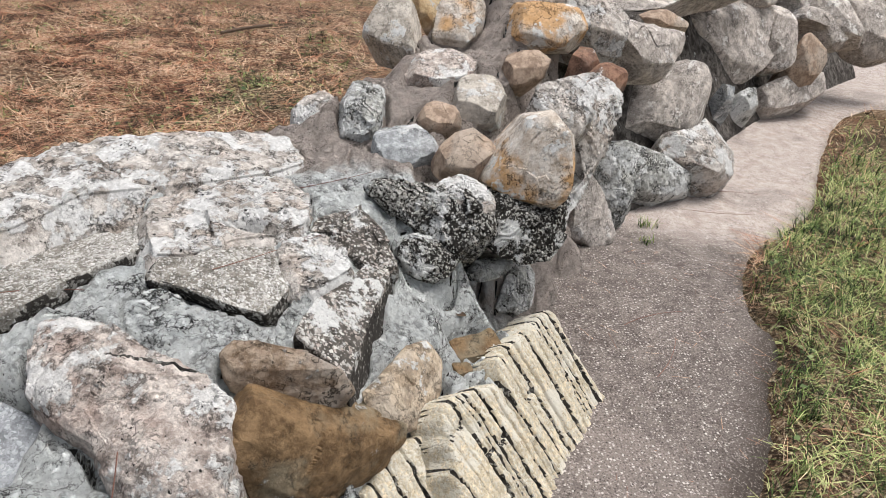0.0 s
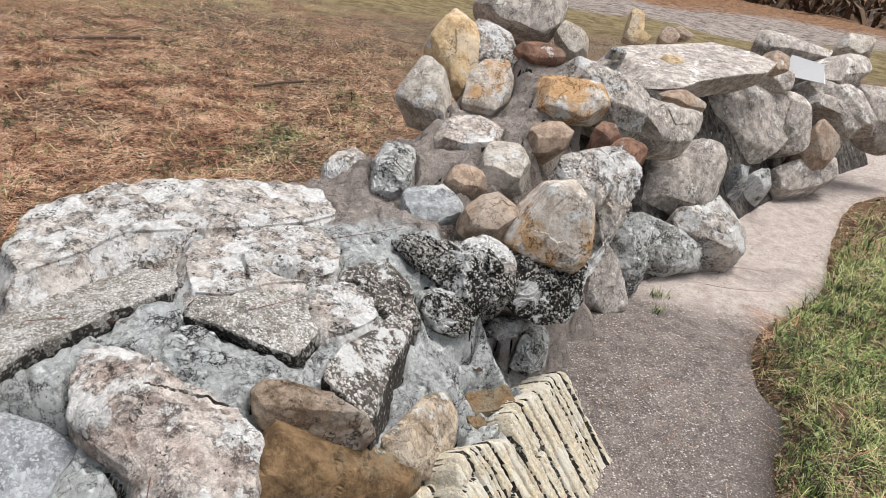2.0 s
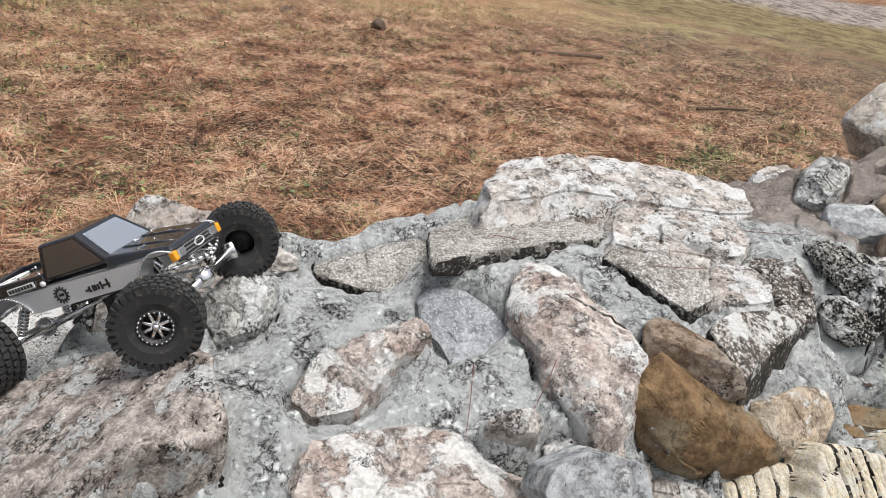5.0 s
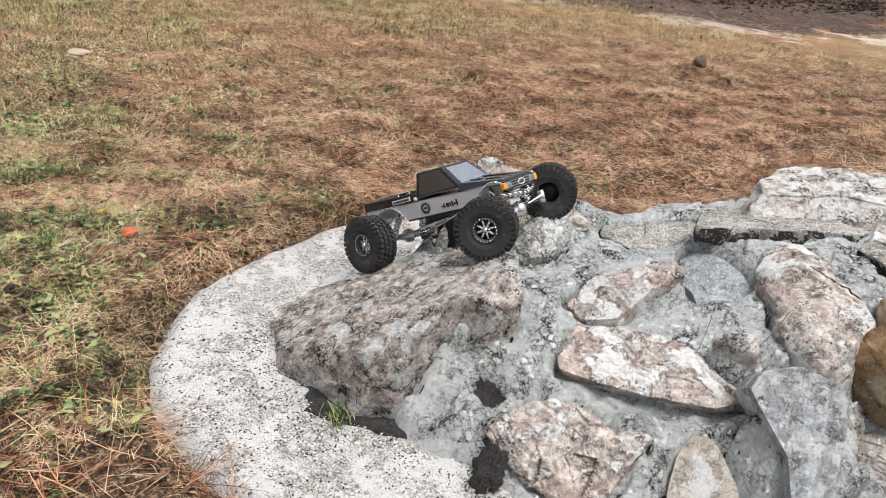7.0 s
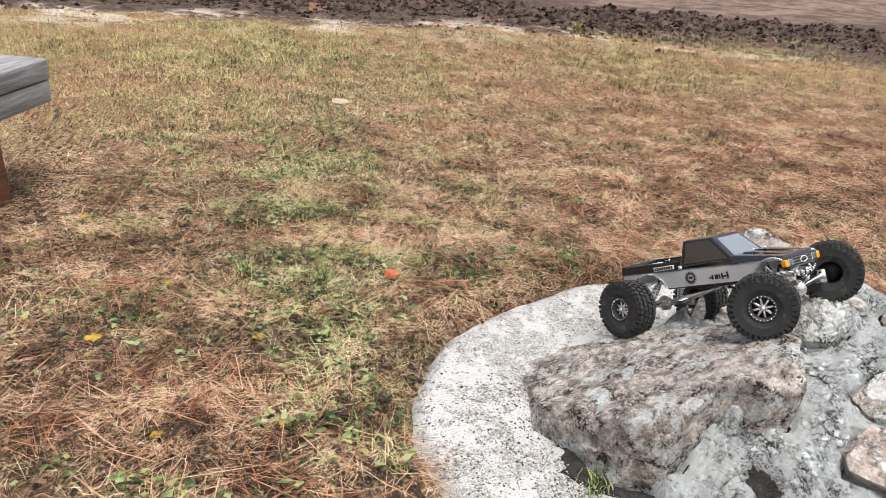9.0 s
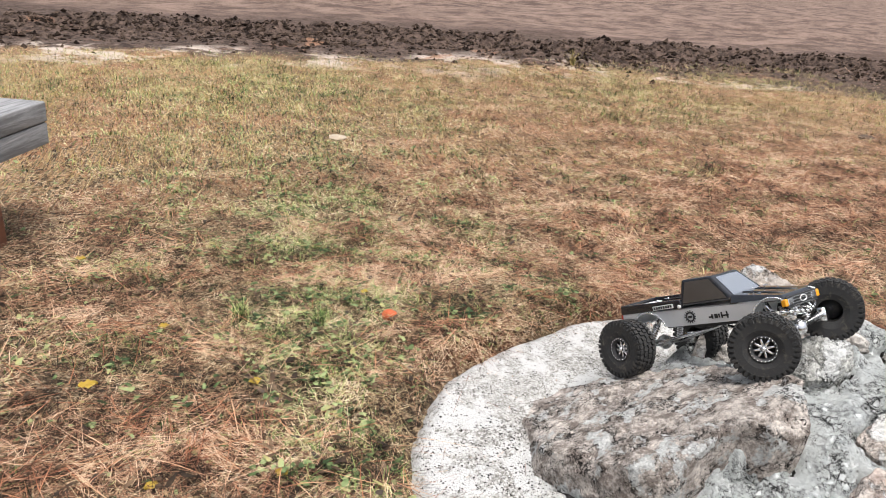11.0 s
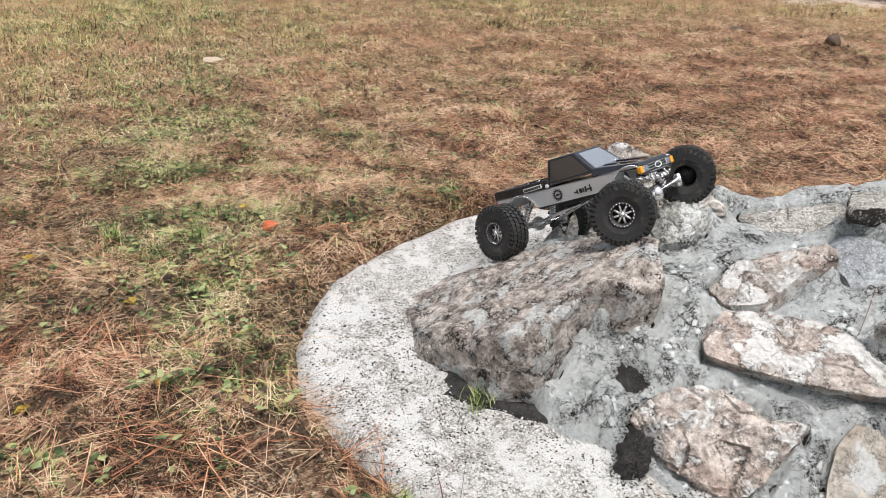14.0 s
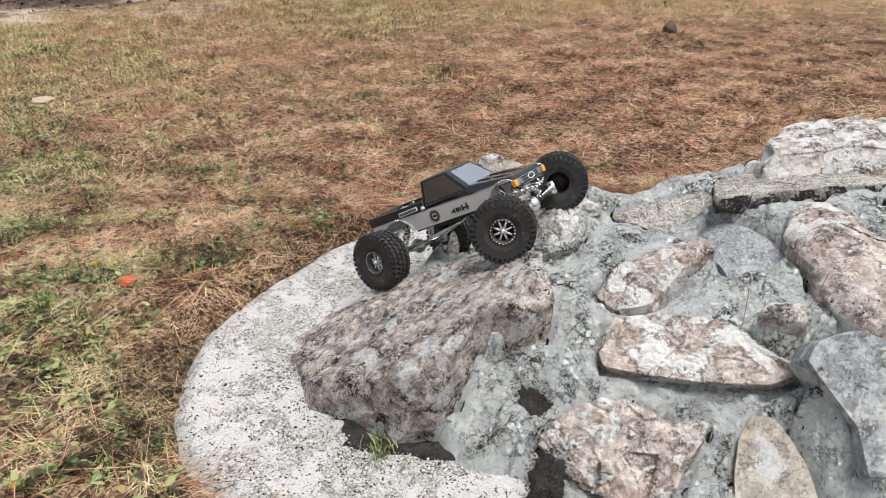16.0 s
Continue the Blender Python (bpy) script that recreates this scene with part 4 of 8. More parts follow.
stone("brown_cobble", "brown angular cobble on the wall top", TANBROWN, (0.255, 1.932, 0.52), (0, -0.548, 0.837),
      [(-0.044, -0.047), (-0.013, -0.056), (0.05, -0.027), (0.068, 0.03), (0.033, 0.067), (-0.036, 0.043), (-0.058, -0.01)], down=(0, 0.06, -0.06), dome=0.02, rough=0.008, seed=34)
stone("brown_flat_cobble", "small flat brown stone in the wall top", TANBROWN, (0.044, 1.639, 0.46), (0, -0.503, 0.865),
      [(-0.028, -0.041), (0.025, -0.033), (0.058, 0.002), (0.02, 0.036), (-0.024, 0.029), (-0.051, 0.008)], down=(0, 0.04, -0.05), dome=0.012, rough=0.006, seed=35)
stone("pink_flat_cobble", "flat pinkish stone flush in the mortar", PINK, (0.044, 1.917, 0.494), (0, -0.399, 0.917),
      [(-0.087, -0.065), (-0.011, -0.064), (0.078, -0.023), (0.089, 0.044), (0.006, 0.081), (-0.075, 0.027)], down=(0, 0.03, -0.05), dome=0.01, rough=0.006, seed=36)
stone("grey_cobble", "pale grey boulder at the wall's back edge", LICHEN, (-0.133, 1.643, 0.455), (-0.05, -0.552, 0.833),
      [(-0.016, -0.075), (0.032, -0.081), (0.065, -0.018), (0.031, 0.099), (-0.028, 0.09), (-0.044, 0.032), (-0.04, -0.046)], down=(0, 0.08, -0.15), dome=0.03, rough=0.014, seed=37)
stone("pale_side_stone", "pale flat stone at the foot of the wall's back", WHITE, (-0.269, 2.003, 0.317), (-0.1, -0.5, 0.86),
      [(-0.023, -0.082), (0.026, -0.07), (0.066, 0.014), (0.058, 0.089), (0.006, 0.084), (-0.071, 0.014), (-0.062, -0.049)], down=(0, 0.05, -0.2), dome=0.02, rough=0.015, seed=38)
stone("grey_upright_stone", "upright pale grey stone leaning on the yellow one", BEIGE, (-0.092, 2.086, 0.534), (-0.15, -0.821, 0.551),
      [(-0.037, -0.066), (0.023, -0.077), (0.078, -0.063), (0.076, -0.006), (0.037, 0.083), (-0.023, 0.125), (-0.073, 0.037), (-0.081, -0.032)], down=(0.02, 0.1, -0.06), dome=0.03, corner=0.07, rough=0.012, bed=0.3, seed=39)
stone("yellow_upright_stone", "tall yellow-ochre upright stone at the wall top", YELLOW, (-0.037, 2.355, 0.63), (-0.05, -0.852, 0.521),
      [(-0.049, -0.03), (0.002, -0.068), (0.027, -0.135), (0.066, -0.145), (0.082, -0.045), (0.071, 0.048), (0.039, 0.123), (-0.02, 0.14), (-0.047, 0.098), (-0.071, 0.044), (-0.099, -0.03)], down=(0.04, 0.14, -0.05), dome=0.03, corner=0.07, rough=0.012, bed=0.3, seed=40)
stone("tan_upright_stone", "tan and ochre upright stone at the wall top", OCHRE, (0.091, 2.188, 0.562), (-0.05, -0.799, 0.599),
      [(-0.029, -0.088), (0.024, -0.094), (0.074, -0.003), (0.056, 0.088), (-0.003, 0.104), (-0.057, 0.057), (-0.065, -0.065)], down=(0.02, 0.1, -0.06), dome=0.025, corner=0.07, rough=0.01, bed=0.3, seed=41)
stone("orange_white_stone", "cream stone with an orange end on the wall top", OCHRE, (0.311, 2.111, 0.599), (0.05, -0.75, 0.66),
      [(-0.08, -0.048), (-0.04, -0.07), (0.061, -0.058), (0.123, 0.004), (0.106, 0.07), (-0.004, 0.074), (-0.076, 0.045), (-0.09, -0.017)], down=(0.02, 0.1, -0.06), dome=0.03, corner=0.07, rough=0.01, bed=0.3, seed=42)
stone("speckled_cobble", "white stone peppered with dark pits", SPECK, (0.184, 2.302, 0.628), (0, -0.751, 0.661),
      [(-0.013, -0.072), (0.034, -0.066), (0.047, 0.002), (0.021, 0.051), (-0.024, 0.053), (-0.065, 0.031)], down=(0, 0.08, -0.05), dome=0.02, rough=0.01, seed=43)
stone("speckled_cobble", "small white pitted stone", SPECK, (0.266, 2.273, 0.633), (0, -0.707, 0.707),
      [(-0.014, -0.051), (0.052, -0.004), (0.037, 0.03), (-0.018, 0.044), (-0.057, -0.018)], down=(0, 0.08, -0.05), dome=0.02, rough=0.01, seed=44)
stone("red_slab", "flat red-brown slab on the wall top", REDBROWN, (0.238, 2.241, 0.689), (0.05, -0.599, 0.799),
      [(-0.027, -0.042), (0.071, -0.024), (0.07, 0.017), (-0.03, 0.049), (-0.084, 0)], down=(0, 0.05, -0.04), dome=0.01, rough=0.006, seed=45)
stone("white_ridge_stone", "white stone ridge behind the yellow upright stone", WHITE, (0.091, 2.442, 0.672), (0.101, -0.704, 0.704),
      [(-0.059, -0.033), (-0.035, -0.103), (0.037, -0.055), (0.101, -0.008), (0.08, 0.032), (-0.039, 0.094), (-0.085, 0.072)], down=(0, 0.14, -0.08), dome=0.02, rough=0.014, seed=46)
stone("grey_top_boulder", "large pale grey boulder crowning the wall", LIME, (0.191, 2.698, 0.765), (0.05, -0.799, 0.599),
      [(-0.1, -0.06), (-0.016, -0.087), (0.064, -0.081), (0.128, -0.012), (0.15, 0.071), (0.082, 0.135), (-0.134, 0.055), (-0.175, -0.021)], down=(0.02, 0.22, -0.1), dome=0.03, rough=0.014, seed=47)
stone("pale_square_stone", "pale squarish stone on the wall top", BEIGE, (0.379, 2.71, 0.69), (0.1, -0.796, 0.597),
      [(-0.04, -0.038), (-0.007, -0.065), (0.056, -0.056), (0.057, 0.025), (0.028, 0.057), (-0.036, 0.06), (-0.058, 0.018)], down=(0.02, 0.08, -0.05), dome=0.012, rough=0.008, seed=48)
stone("white_ledge_stone", "angular white stone on the wall's shoulder", WHITE, (0.457, 2.2, 0.628), (0.399, -0.618, 0.678),
      [(-0.062, -0.02), (-0.006, -0.09), (0.075, -0.124), (0.146, 0.001), (0.114, 0.014), (-0.001, 0.057), (-0.093, 0.087), (-0.173, 0.075)], down=(-0.05, 0.14, -0.134), dome=0.012, rough=0.01, corner=0.06, seed=49)
stone("grey_block", "rough grey angular block", LIME, (0.694, 2.34, 0.525), (0.503, -0.704, 0.503),
      [(-0.131, -0.016), (-0.074, -0.073), (0.075, -0.092), (0.121, -0.032), (0.184, 0.016), (0.019, 0.068), (-0.072, 0.092), (-0.122, 0.037)], down=(-0.08, 0.14, -0.108), dome=0.02, rough=0.012, corner=0.06, seed=50)
stone("rusty_cobble", "small rust-coloured stone in a gap of the wall", TANBROWN, (0.812, 2.603, 0.566), (0.503, -0.503, 0.704),
      [(-0.051, -0.019), (0.065, -0.048), (0.106, -0.022), (-0.005, 0.042), (-0.115, 0.047)], down=(0, 0.05, -0.04), dome=0.01, rough=0.006, seed=51)
stone("cap_slab", "huge flat grey slab capping the wall with an overhanging edge", LIME, (0.976, 3.08, 0.638), (-0.03, -0.2, 0.979),
      [(-0.261, -0.353), (-0.124, -0.357), (-0.022, -0.207), (0.121, -0.07), (0.242, 0.017), (0.318, 0.199), (0.284, 0.338), (0.163, 0.358), (-0.015, 0.277), (-0.309, 0.021), (-0.398, -0.223)], down=(-0.02, 0.1, -0.095), dome=0.01, rough=0.02, seed=52)
stone("big_face_stone", "large smooth light grey stone in the wall face", LIME, (1.386, 3.399, 0.386), (0.449, -0.799, 0.4),
      [(-0.26, -0.098), (-0.076, -0.182), (0.097, -0.178), (0.275, -0.04), (0.326, 0.043), (0.108, 0.176), (-0.12, 0.16), (-0.351, 0.12)], down=(-0.15, 0.18, -0.095), corner=0.06, dome=0.006, rough=0.007, seed=53)
stone("lower_grey_block", "broad grey block low in the wall above a dark hollow", LIME, (0.874, 2.497, 0.338), (0.408, -0.816, 0.408),
      [(-0.235, 0.008), (-0.216, -0.061), (-0.044, -0.093), (0.091, -0.129), (0.207, -0.035), (0.228, 0.035), (0.154, 0.086), (-0.003, 0.117), (-0.182, 0.072)], down=(-0.1, 0.2, -0.378), dome=0.02, rough=0.018, seed=54)
stone("pale_foot_stone", "pale blue-white stone at the wall foot", WHITE, (0.999, 2.437, 0.19), (0.35, -0.6, 0.72),
      [(-0.097, -0.043), (0.023, -0.109), (0.116, -0.076), (0.151, -0.003), (0.07, 0.111), (-0.026, 0.067), (-0.237, 0.053)], down=(-0.03, 0.12, -0.23), dome=0.015, rough=0.012, seed=55)
stone("low_grey_stone", "low grey rounded stone at the wall foot", LICHEN, (0.755, 2.29, 0.14), (0.447, -0.744, 0.496),
      [(-0.198, 0.028), (-0.141, -0.051), (0.04, -0.101), (0.207, -0.093), (0.236, -0.027), (0.125, 0.043), (-0.095, 0.113), (-0.174, 0.089)], down=(-0.06, 0.16, -0.18), dome=0.03, rough=0.018, seed=56)
stone("leaning_foot_stone", "flat grey stone leaning upright at the wall foot", LIME, (0.524, 1.975, 0.098), (0.449, -0.849, 0.28),
      [(-0.012, -0.098), (0.107, -0.132), (0.067, 0.013), (0.002, 0.158), (-0.072, 0.099), (-0.092, -0.039)], down=(-0.06, 0.16, -0.138), dome=0.02, rough=0.014, seed=57)
stone("side_foot_stone", "grey crusted stone behind the leaning one", LICHEN, (0.625, 2.095, 0.138), (0.497, -0.795, 0.348),
      [(-0.054, 0.003), (-0.015, -0.086), (0.074, -0.109), (0.074, -0.001), (-0.01, 0.089), (-0.069, 0.104)], down=(-0.06, 0.14, -0.178), dome=0.02, rough=0.014, seed=58)
stone("tall_thin_stone", "tall narrow grey stone in the wall face", LIME, (1.678, 3.545, 0.39), (0.405, -0.81, 0.425),
      [(-0.014, -0.142), (0.04, -0.103), (0.112, 0.044), (0.098, 0.111), (-0.018, 0.149), (-0.084, 0.042), (-0.134, -0.101)], down=(-0.1, 0.14, -0.082), dome=0.02, rough=0.01, seed=59)
stone("brown_face_stone", "rounded brownish stone in the wall face", TANBROWN, (1.833, 3.57, 0.327), (0.405, -0.81, 0.425),
      [(-0.056, -0.101), (0.047, -0.092), (0.122, 0.011), (0.085, 0.12), (-0.02, 0.092), (-0.096, 0.038), (-0.081, -0.068)], down=(-0.08, 0.12, -0.367), dome=0.02, rough=0.008, seed=60)
stone("long_face_stone", "long grey stone leaning in the wall", LIME, (1.985, 3.763, 0.416), (0.356, -0.814, 0.458),
      [(-0.035, 0.007), (0.014, -0.105), (0.126, -0.098), (0.156, -0.046), (0.012, 0.079), (-0.104, 0.117), (-0.17, 0.046)], down=(-0.1, 0.14, -0.082), dome=0.015, rough=0.012, seed=61)
stone("long_face_stone", "broad slanting grey stone in the wall", LIME, (2.046, 3.973, 0.519), (0.353, -0.788, 0.505),
      [(-0.138, 0.003), (-0.004, -0.076), (0.159, -0.132), (0.147, 0.049), (0.027, 0.105), (-0.191, 0.051)], down=(-0.1, 0.14, -0.082), dome=0.015, rough=0.012, seed=62)
stone("slanting_slab", "long flat grey slab slanting down the wall", LIME, (2.358, 3.95, 0.416), (0.356, -0.814, 0.458),
      [(-0.178, 0.008), (-0.063, -0.137), (0.069, -0.151), (0.258, -0.105), (0.128, 0.06), (-0.032, 0.159), (-0.183, 0.167)], down=(-0.1, 0.14, -0.082), dome=0.015, rough=0.012, seed=63)
stone("low_long_stone", "low angular grey stone at the wall foot", LIME, (1.819, 3.554, 0.171), (0.356, -0.814, 0.458),
      [(-0.147, -0.1), (0.047, -0.068), (0.213, -0), (0.269, 0.07), (0.186, 0.127), (-0.018, 0.057), (-0.266, 0.004), (-0.286, -0.089)], down=(-0.08, 0.14, -0.211), dome=0.015, rough=0.012, seed=64)
stone("small_dark_stone", "small dark stone packed in the wall foot", GREY, (1.278, 3.043, 0.237), (0.408, -0.816, 0.408),
      [(0.045, -0.04), (0.034, 0.043), (-0.042, 0.033), (-0.037, -0.037)], down=(-0.06, 0.1, -0.277), dome=0.01, rough=0.006, seed=65)
stone("small_pale_stone", "small pale stone packed in the wall foot", LICHEN, (1.444, 3.232, 0.171), (0.408, -0.816, 0.408),
      [(0.064, -0.053), (0.046, 0.062), (-0.049, 0.039), (-0.061, -0.048)], down=(-0.06, 0.1, -0.211), dome=0.01, rough=0.006, seed=66)
stone("dark_upper_stone", "dark grey stone under the cap slab's far end", LIME, (1.522, 3.528, 0.564), (0.353, -0.788, 0.505),
      [(-0.072, -0.044), (0.071, -0.044), (0.12, 0.03), (0.017, 0.065), (-0.136, -0.007)], down=(-0.08, 0.14, -0.082), dome=0.015, rough=0.01, seed=67)
stone("flat_end_slab", "flat pale slab on the far end of the wall", LIME, (1.726, 4.049, 0.699), (0.199, -0.497, 0.845),
      [(-0.182, -0.018), (0, -0.036), (0.217, -0.074), (0.284, -0.03), (0.045, 0.046), (-0.15, 0.082), (-0.215, 0.029)], down=(0, 0.1, -0.134), dome=0.01, rough=0.01, seed=68)
stone("far_grey_boulder", "grey boulder at the far end of the wall", LIME, (1.985, 3.918, 0.642), (0.426, -0.64, 0.64),
      [(-0.186, -0.041), (-0.06, -0.095), (0.213, -0.033), (0.237, 0.065), (-0.023, 0.084), (-0.181, 0.02)], down=(-0.05, 0.2, -0.134), dome=0.03, rough=0.014, seed=69)
stone("far_grey_boulder", "grey slanting boulder at the far end of the wall", LIME, (2, 3.806, 0.486), (0.355, -0.71, 0.608),
      [(-0.14, 0.013), (0.074, -0.137), (0.251, -0.142), (0.162, 0.036), (-0.105, 0.136), (-0.242, 0.094)], down=(-0.05, 0.2, -0.134), dome=0.03, rough=0.014, seed=70)
stone("yellowish_far_stone", "pale stone with a yellow stain at the far end", BEIGE, (2.209, 4.307, 0.748), (0.309, -0.619, 0.722),
      [(-0.055, -0.076), (0.14, -0.028), (0.144, 0.073), (-0.063, 0.047), (-0.165, -0.017)], down=(0, 0.12, -0.108), dome=0.02, rough=0.01, seed=71)
stone("brown_round_cobble", "round brown cobble on the cap slab's edge", TANBROWN, (1.41, 3.357, 0.662), (0.309, -0.619, 0.722),
      [(-0.071, -0.052), (-0.018, -0.061), (0.047, -0.026), (0.073, 0.05), (0.015, 0.067), (-0.046, 0.022)], down=(-0.03, 0.08, -0.04), dome=0.025, rough=0.005, seed=72)
stone("yellow_pebble", "yellowish pebble on the cap slab", YELLOW, (0.847, 3.034, 0.631), (0.101, -0.704, 0.704),
      [(-0.038, -0.031), (0.003, -0.033), (0.055, -0.002), (0.042, 0.028), (-0.011, 0.034), (-0.051, 0.004)], down=(0, 0.06, -0.04), dome=0.015, rough=0.004, seed=73)
stone("upright_pebble", "tan upright pebble on the cap slab", YELLOW, (0.733, 3.281, 0.707), (0.101, -0.858, 0.504),
      [(-0.043, -0.066), (0.003, -0.07), (0.076, -0.031), (0.028, -0.015), (0.028, 0.061), (-0.005, 0.088), (-0.036, 0.062), (-0.052, -0.03)], down=(0, 0.06, -0.03), dome=0.015, rough=0.006, seed=74)
stone("brown_pebble", "brown pebble on the cap slab", TANBROWN, (0.909, 3.383, 0.694), (0.1, -0.796, 0.597),
      [(-0.013, -0.041), (0.047, -0.016), (0.037, 0.031), (-0.017, 0.048), (-0.054, -0.022)], down=(0, 0.06, -0.03), dome=0.012, rough=0.005, seed=75)
stone("brown_pebble", "flat brown pebble on the cap slab", TANBROWN, (0.982, 3.447, 0.709), (0.101, -0.704, 0.704),
      [(0.014, -0.031), (0.056, -0.004), (-0.01, 0.034), (-0.06, 0.002)], down=(0, 0.05, -0.03), dome=0.01, rough=0.005, seed=76)
stone("white_pebble", "small white pebble on the cap slab", LICHEN, (0.614, 2.97, 0.64), (0.101, -0.704, 0.704),
      [(0.026, -0.017), (0.031, 0.008), (-0.008, 0.026), (-0.049, -0.016)], down=(0, 0.05, -0.03), dome=0.01, rough=0.005, seed=77)
stone("hollow_stone", "shaded grey stone in the hollow beneath the ledge", LICHEN, (0.266, 1.48, 0.114), (0.249, -0.798, 0.549),
      [(-0.036, -0.058), (0.029, -0.042), (0.05, 0.016), (0.033, 0.063), (-0.019, 0.043), (-0.056, -0.022)], down=(0, 0.1, -0.05), dome=0.02, rough=0.012, seed=78)
stone("hollow_pale_stone", "pale stone tucked under the crusted one", LICHEN, (0.17, 1.328, 0.248), (0.1, -0.752, 0.652),
      [(-0.037, -0.026), (0.01, -0.02), (0.055, 0.011), (0.04, 0.022), (-0.021, 0.022), (-0.046, -0.01)], down=(0, 0.1, -0.04), dome=0.015, rough=0.01, seed=79)
stone("path_edge_stone", "black and white crusted stone at the path's edge", BW, (0.46, 1.107, -0.065), (0.199, -0.497, 0.845),
      [(-0.008, -0.053), (0.053, -0.006), (0.087, 0.037), (-0.004, 0.034), (-0.04, 0.019), (-0.088, -0.031)], down=(0, 0.05, -0.06), dome=0.02, rough=0.01, seed=80)
stone("white_wall_stone", "white mortar-smeared stone below the brown rock", WHITE, (-0.075, 0.761, 0.089), (0.149, -0.747, 0.648),
      [(-0.06, -0.032), (-0.013, -0.074), (0.099, -0.034), (0.07, 0.021), (0.017, 0.049), (-0.039, 0.046), (-0.073, 0.025)], down=(0, 0.1, -0.05), dome=0.02, rough=0.012, seed=81)
stone("white_wall_stone", "white lumpy stone in the wall face", WHITE, (-0.201, 0.642, 0.158), (0.253, -0.709, 0.658),
      [(-0.069, -0.05), (0.005, -0.079), (0.077, -0.043), (0.065, 0.021), (0.038, 0.059), (-0.034, 0.06), (-0.082, 0.031)], down=(0, 0.1, -0.05), dome=0.02, rough=0.014, seed=82)
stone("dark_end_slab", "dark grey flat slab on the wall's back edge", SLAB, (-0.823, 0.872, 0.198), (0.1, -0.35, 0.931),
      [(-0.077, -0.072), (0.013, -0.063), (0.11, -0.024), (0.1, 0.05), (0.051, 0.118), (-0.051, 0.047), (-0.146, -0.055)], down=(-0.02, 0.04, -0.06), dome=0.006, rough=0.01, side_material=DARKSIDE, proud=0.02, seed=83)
stone("white_patch_stone", "smooth white stone flush with the mortar", WHITE, (-0.153, 1.123, 0.349), (0.05, -0.12, 0.991),
      [(-0.054, -0.044), (-0.02, -0.069), (0.024, -0.049), (0.058, -0.028), (0.062, 0.039), (0.022, 0.073), (-0.033, 0.065), (-0.058, 0.012)], down=(0.01, -0.02, -0.03), dome=0.006, rough=0.012, seed=84)
stone("broad_white_stone", "broad pale granular stone on the wall top", WHITE, (-0.317, 1.22, 0.369), (0, -0.05, 0.999),
      [(-0.121, -0.063), (-0.08, -0.141), (-0.029, -0.135), (0.024, -0.078), (0.087, -0.047), (0.131, 0), (0.121, 0.118), (0.062, 0.191), (-0.05, 0.12), (-0.144, 0.033)], down=(0, -0.05, -0.04), dome=0.006, rough=0.018, seed=85, hollow=(0.05, -0.025, 0.036, 0.016, 0.07))
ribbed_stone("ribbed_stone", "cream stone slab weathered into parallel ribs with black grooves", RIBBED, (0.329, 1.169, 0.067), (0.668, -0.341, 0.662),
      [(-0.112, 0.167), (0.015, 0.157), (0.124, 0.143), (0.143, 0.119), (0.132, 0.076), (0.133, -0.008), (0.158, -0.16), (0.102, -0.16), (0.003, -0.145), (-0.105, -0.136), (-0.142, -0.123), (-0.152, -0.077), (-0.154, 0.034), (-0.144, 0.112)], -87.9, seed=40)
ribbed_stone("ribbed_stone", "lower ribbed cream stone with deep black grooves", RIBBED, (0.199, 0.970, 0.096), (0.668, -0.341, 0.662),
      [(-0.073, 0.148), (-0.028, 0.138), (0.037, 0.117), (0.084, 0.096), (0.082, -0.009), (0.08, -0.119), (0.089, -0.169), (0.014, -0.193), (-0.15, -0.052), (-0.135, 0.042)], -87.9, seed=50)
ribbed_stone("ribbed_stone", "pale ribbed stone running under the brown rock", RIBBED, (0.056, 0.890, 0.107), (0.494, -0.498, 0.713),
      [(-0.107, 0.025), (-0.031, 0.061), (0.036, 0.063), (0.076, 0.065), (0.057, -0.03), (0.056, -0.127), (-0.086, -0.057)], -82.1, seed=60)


HOLLOWS = [(-0.645, 0.905, 0.065, 0.032, 0.09)]


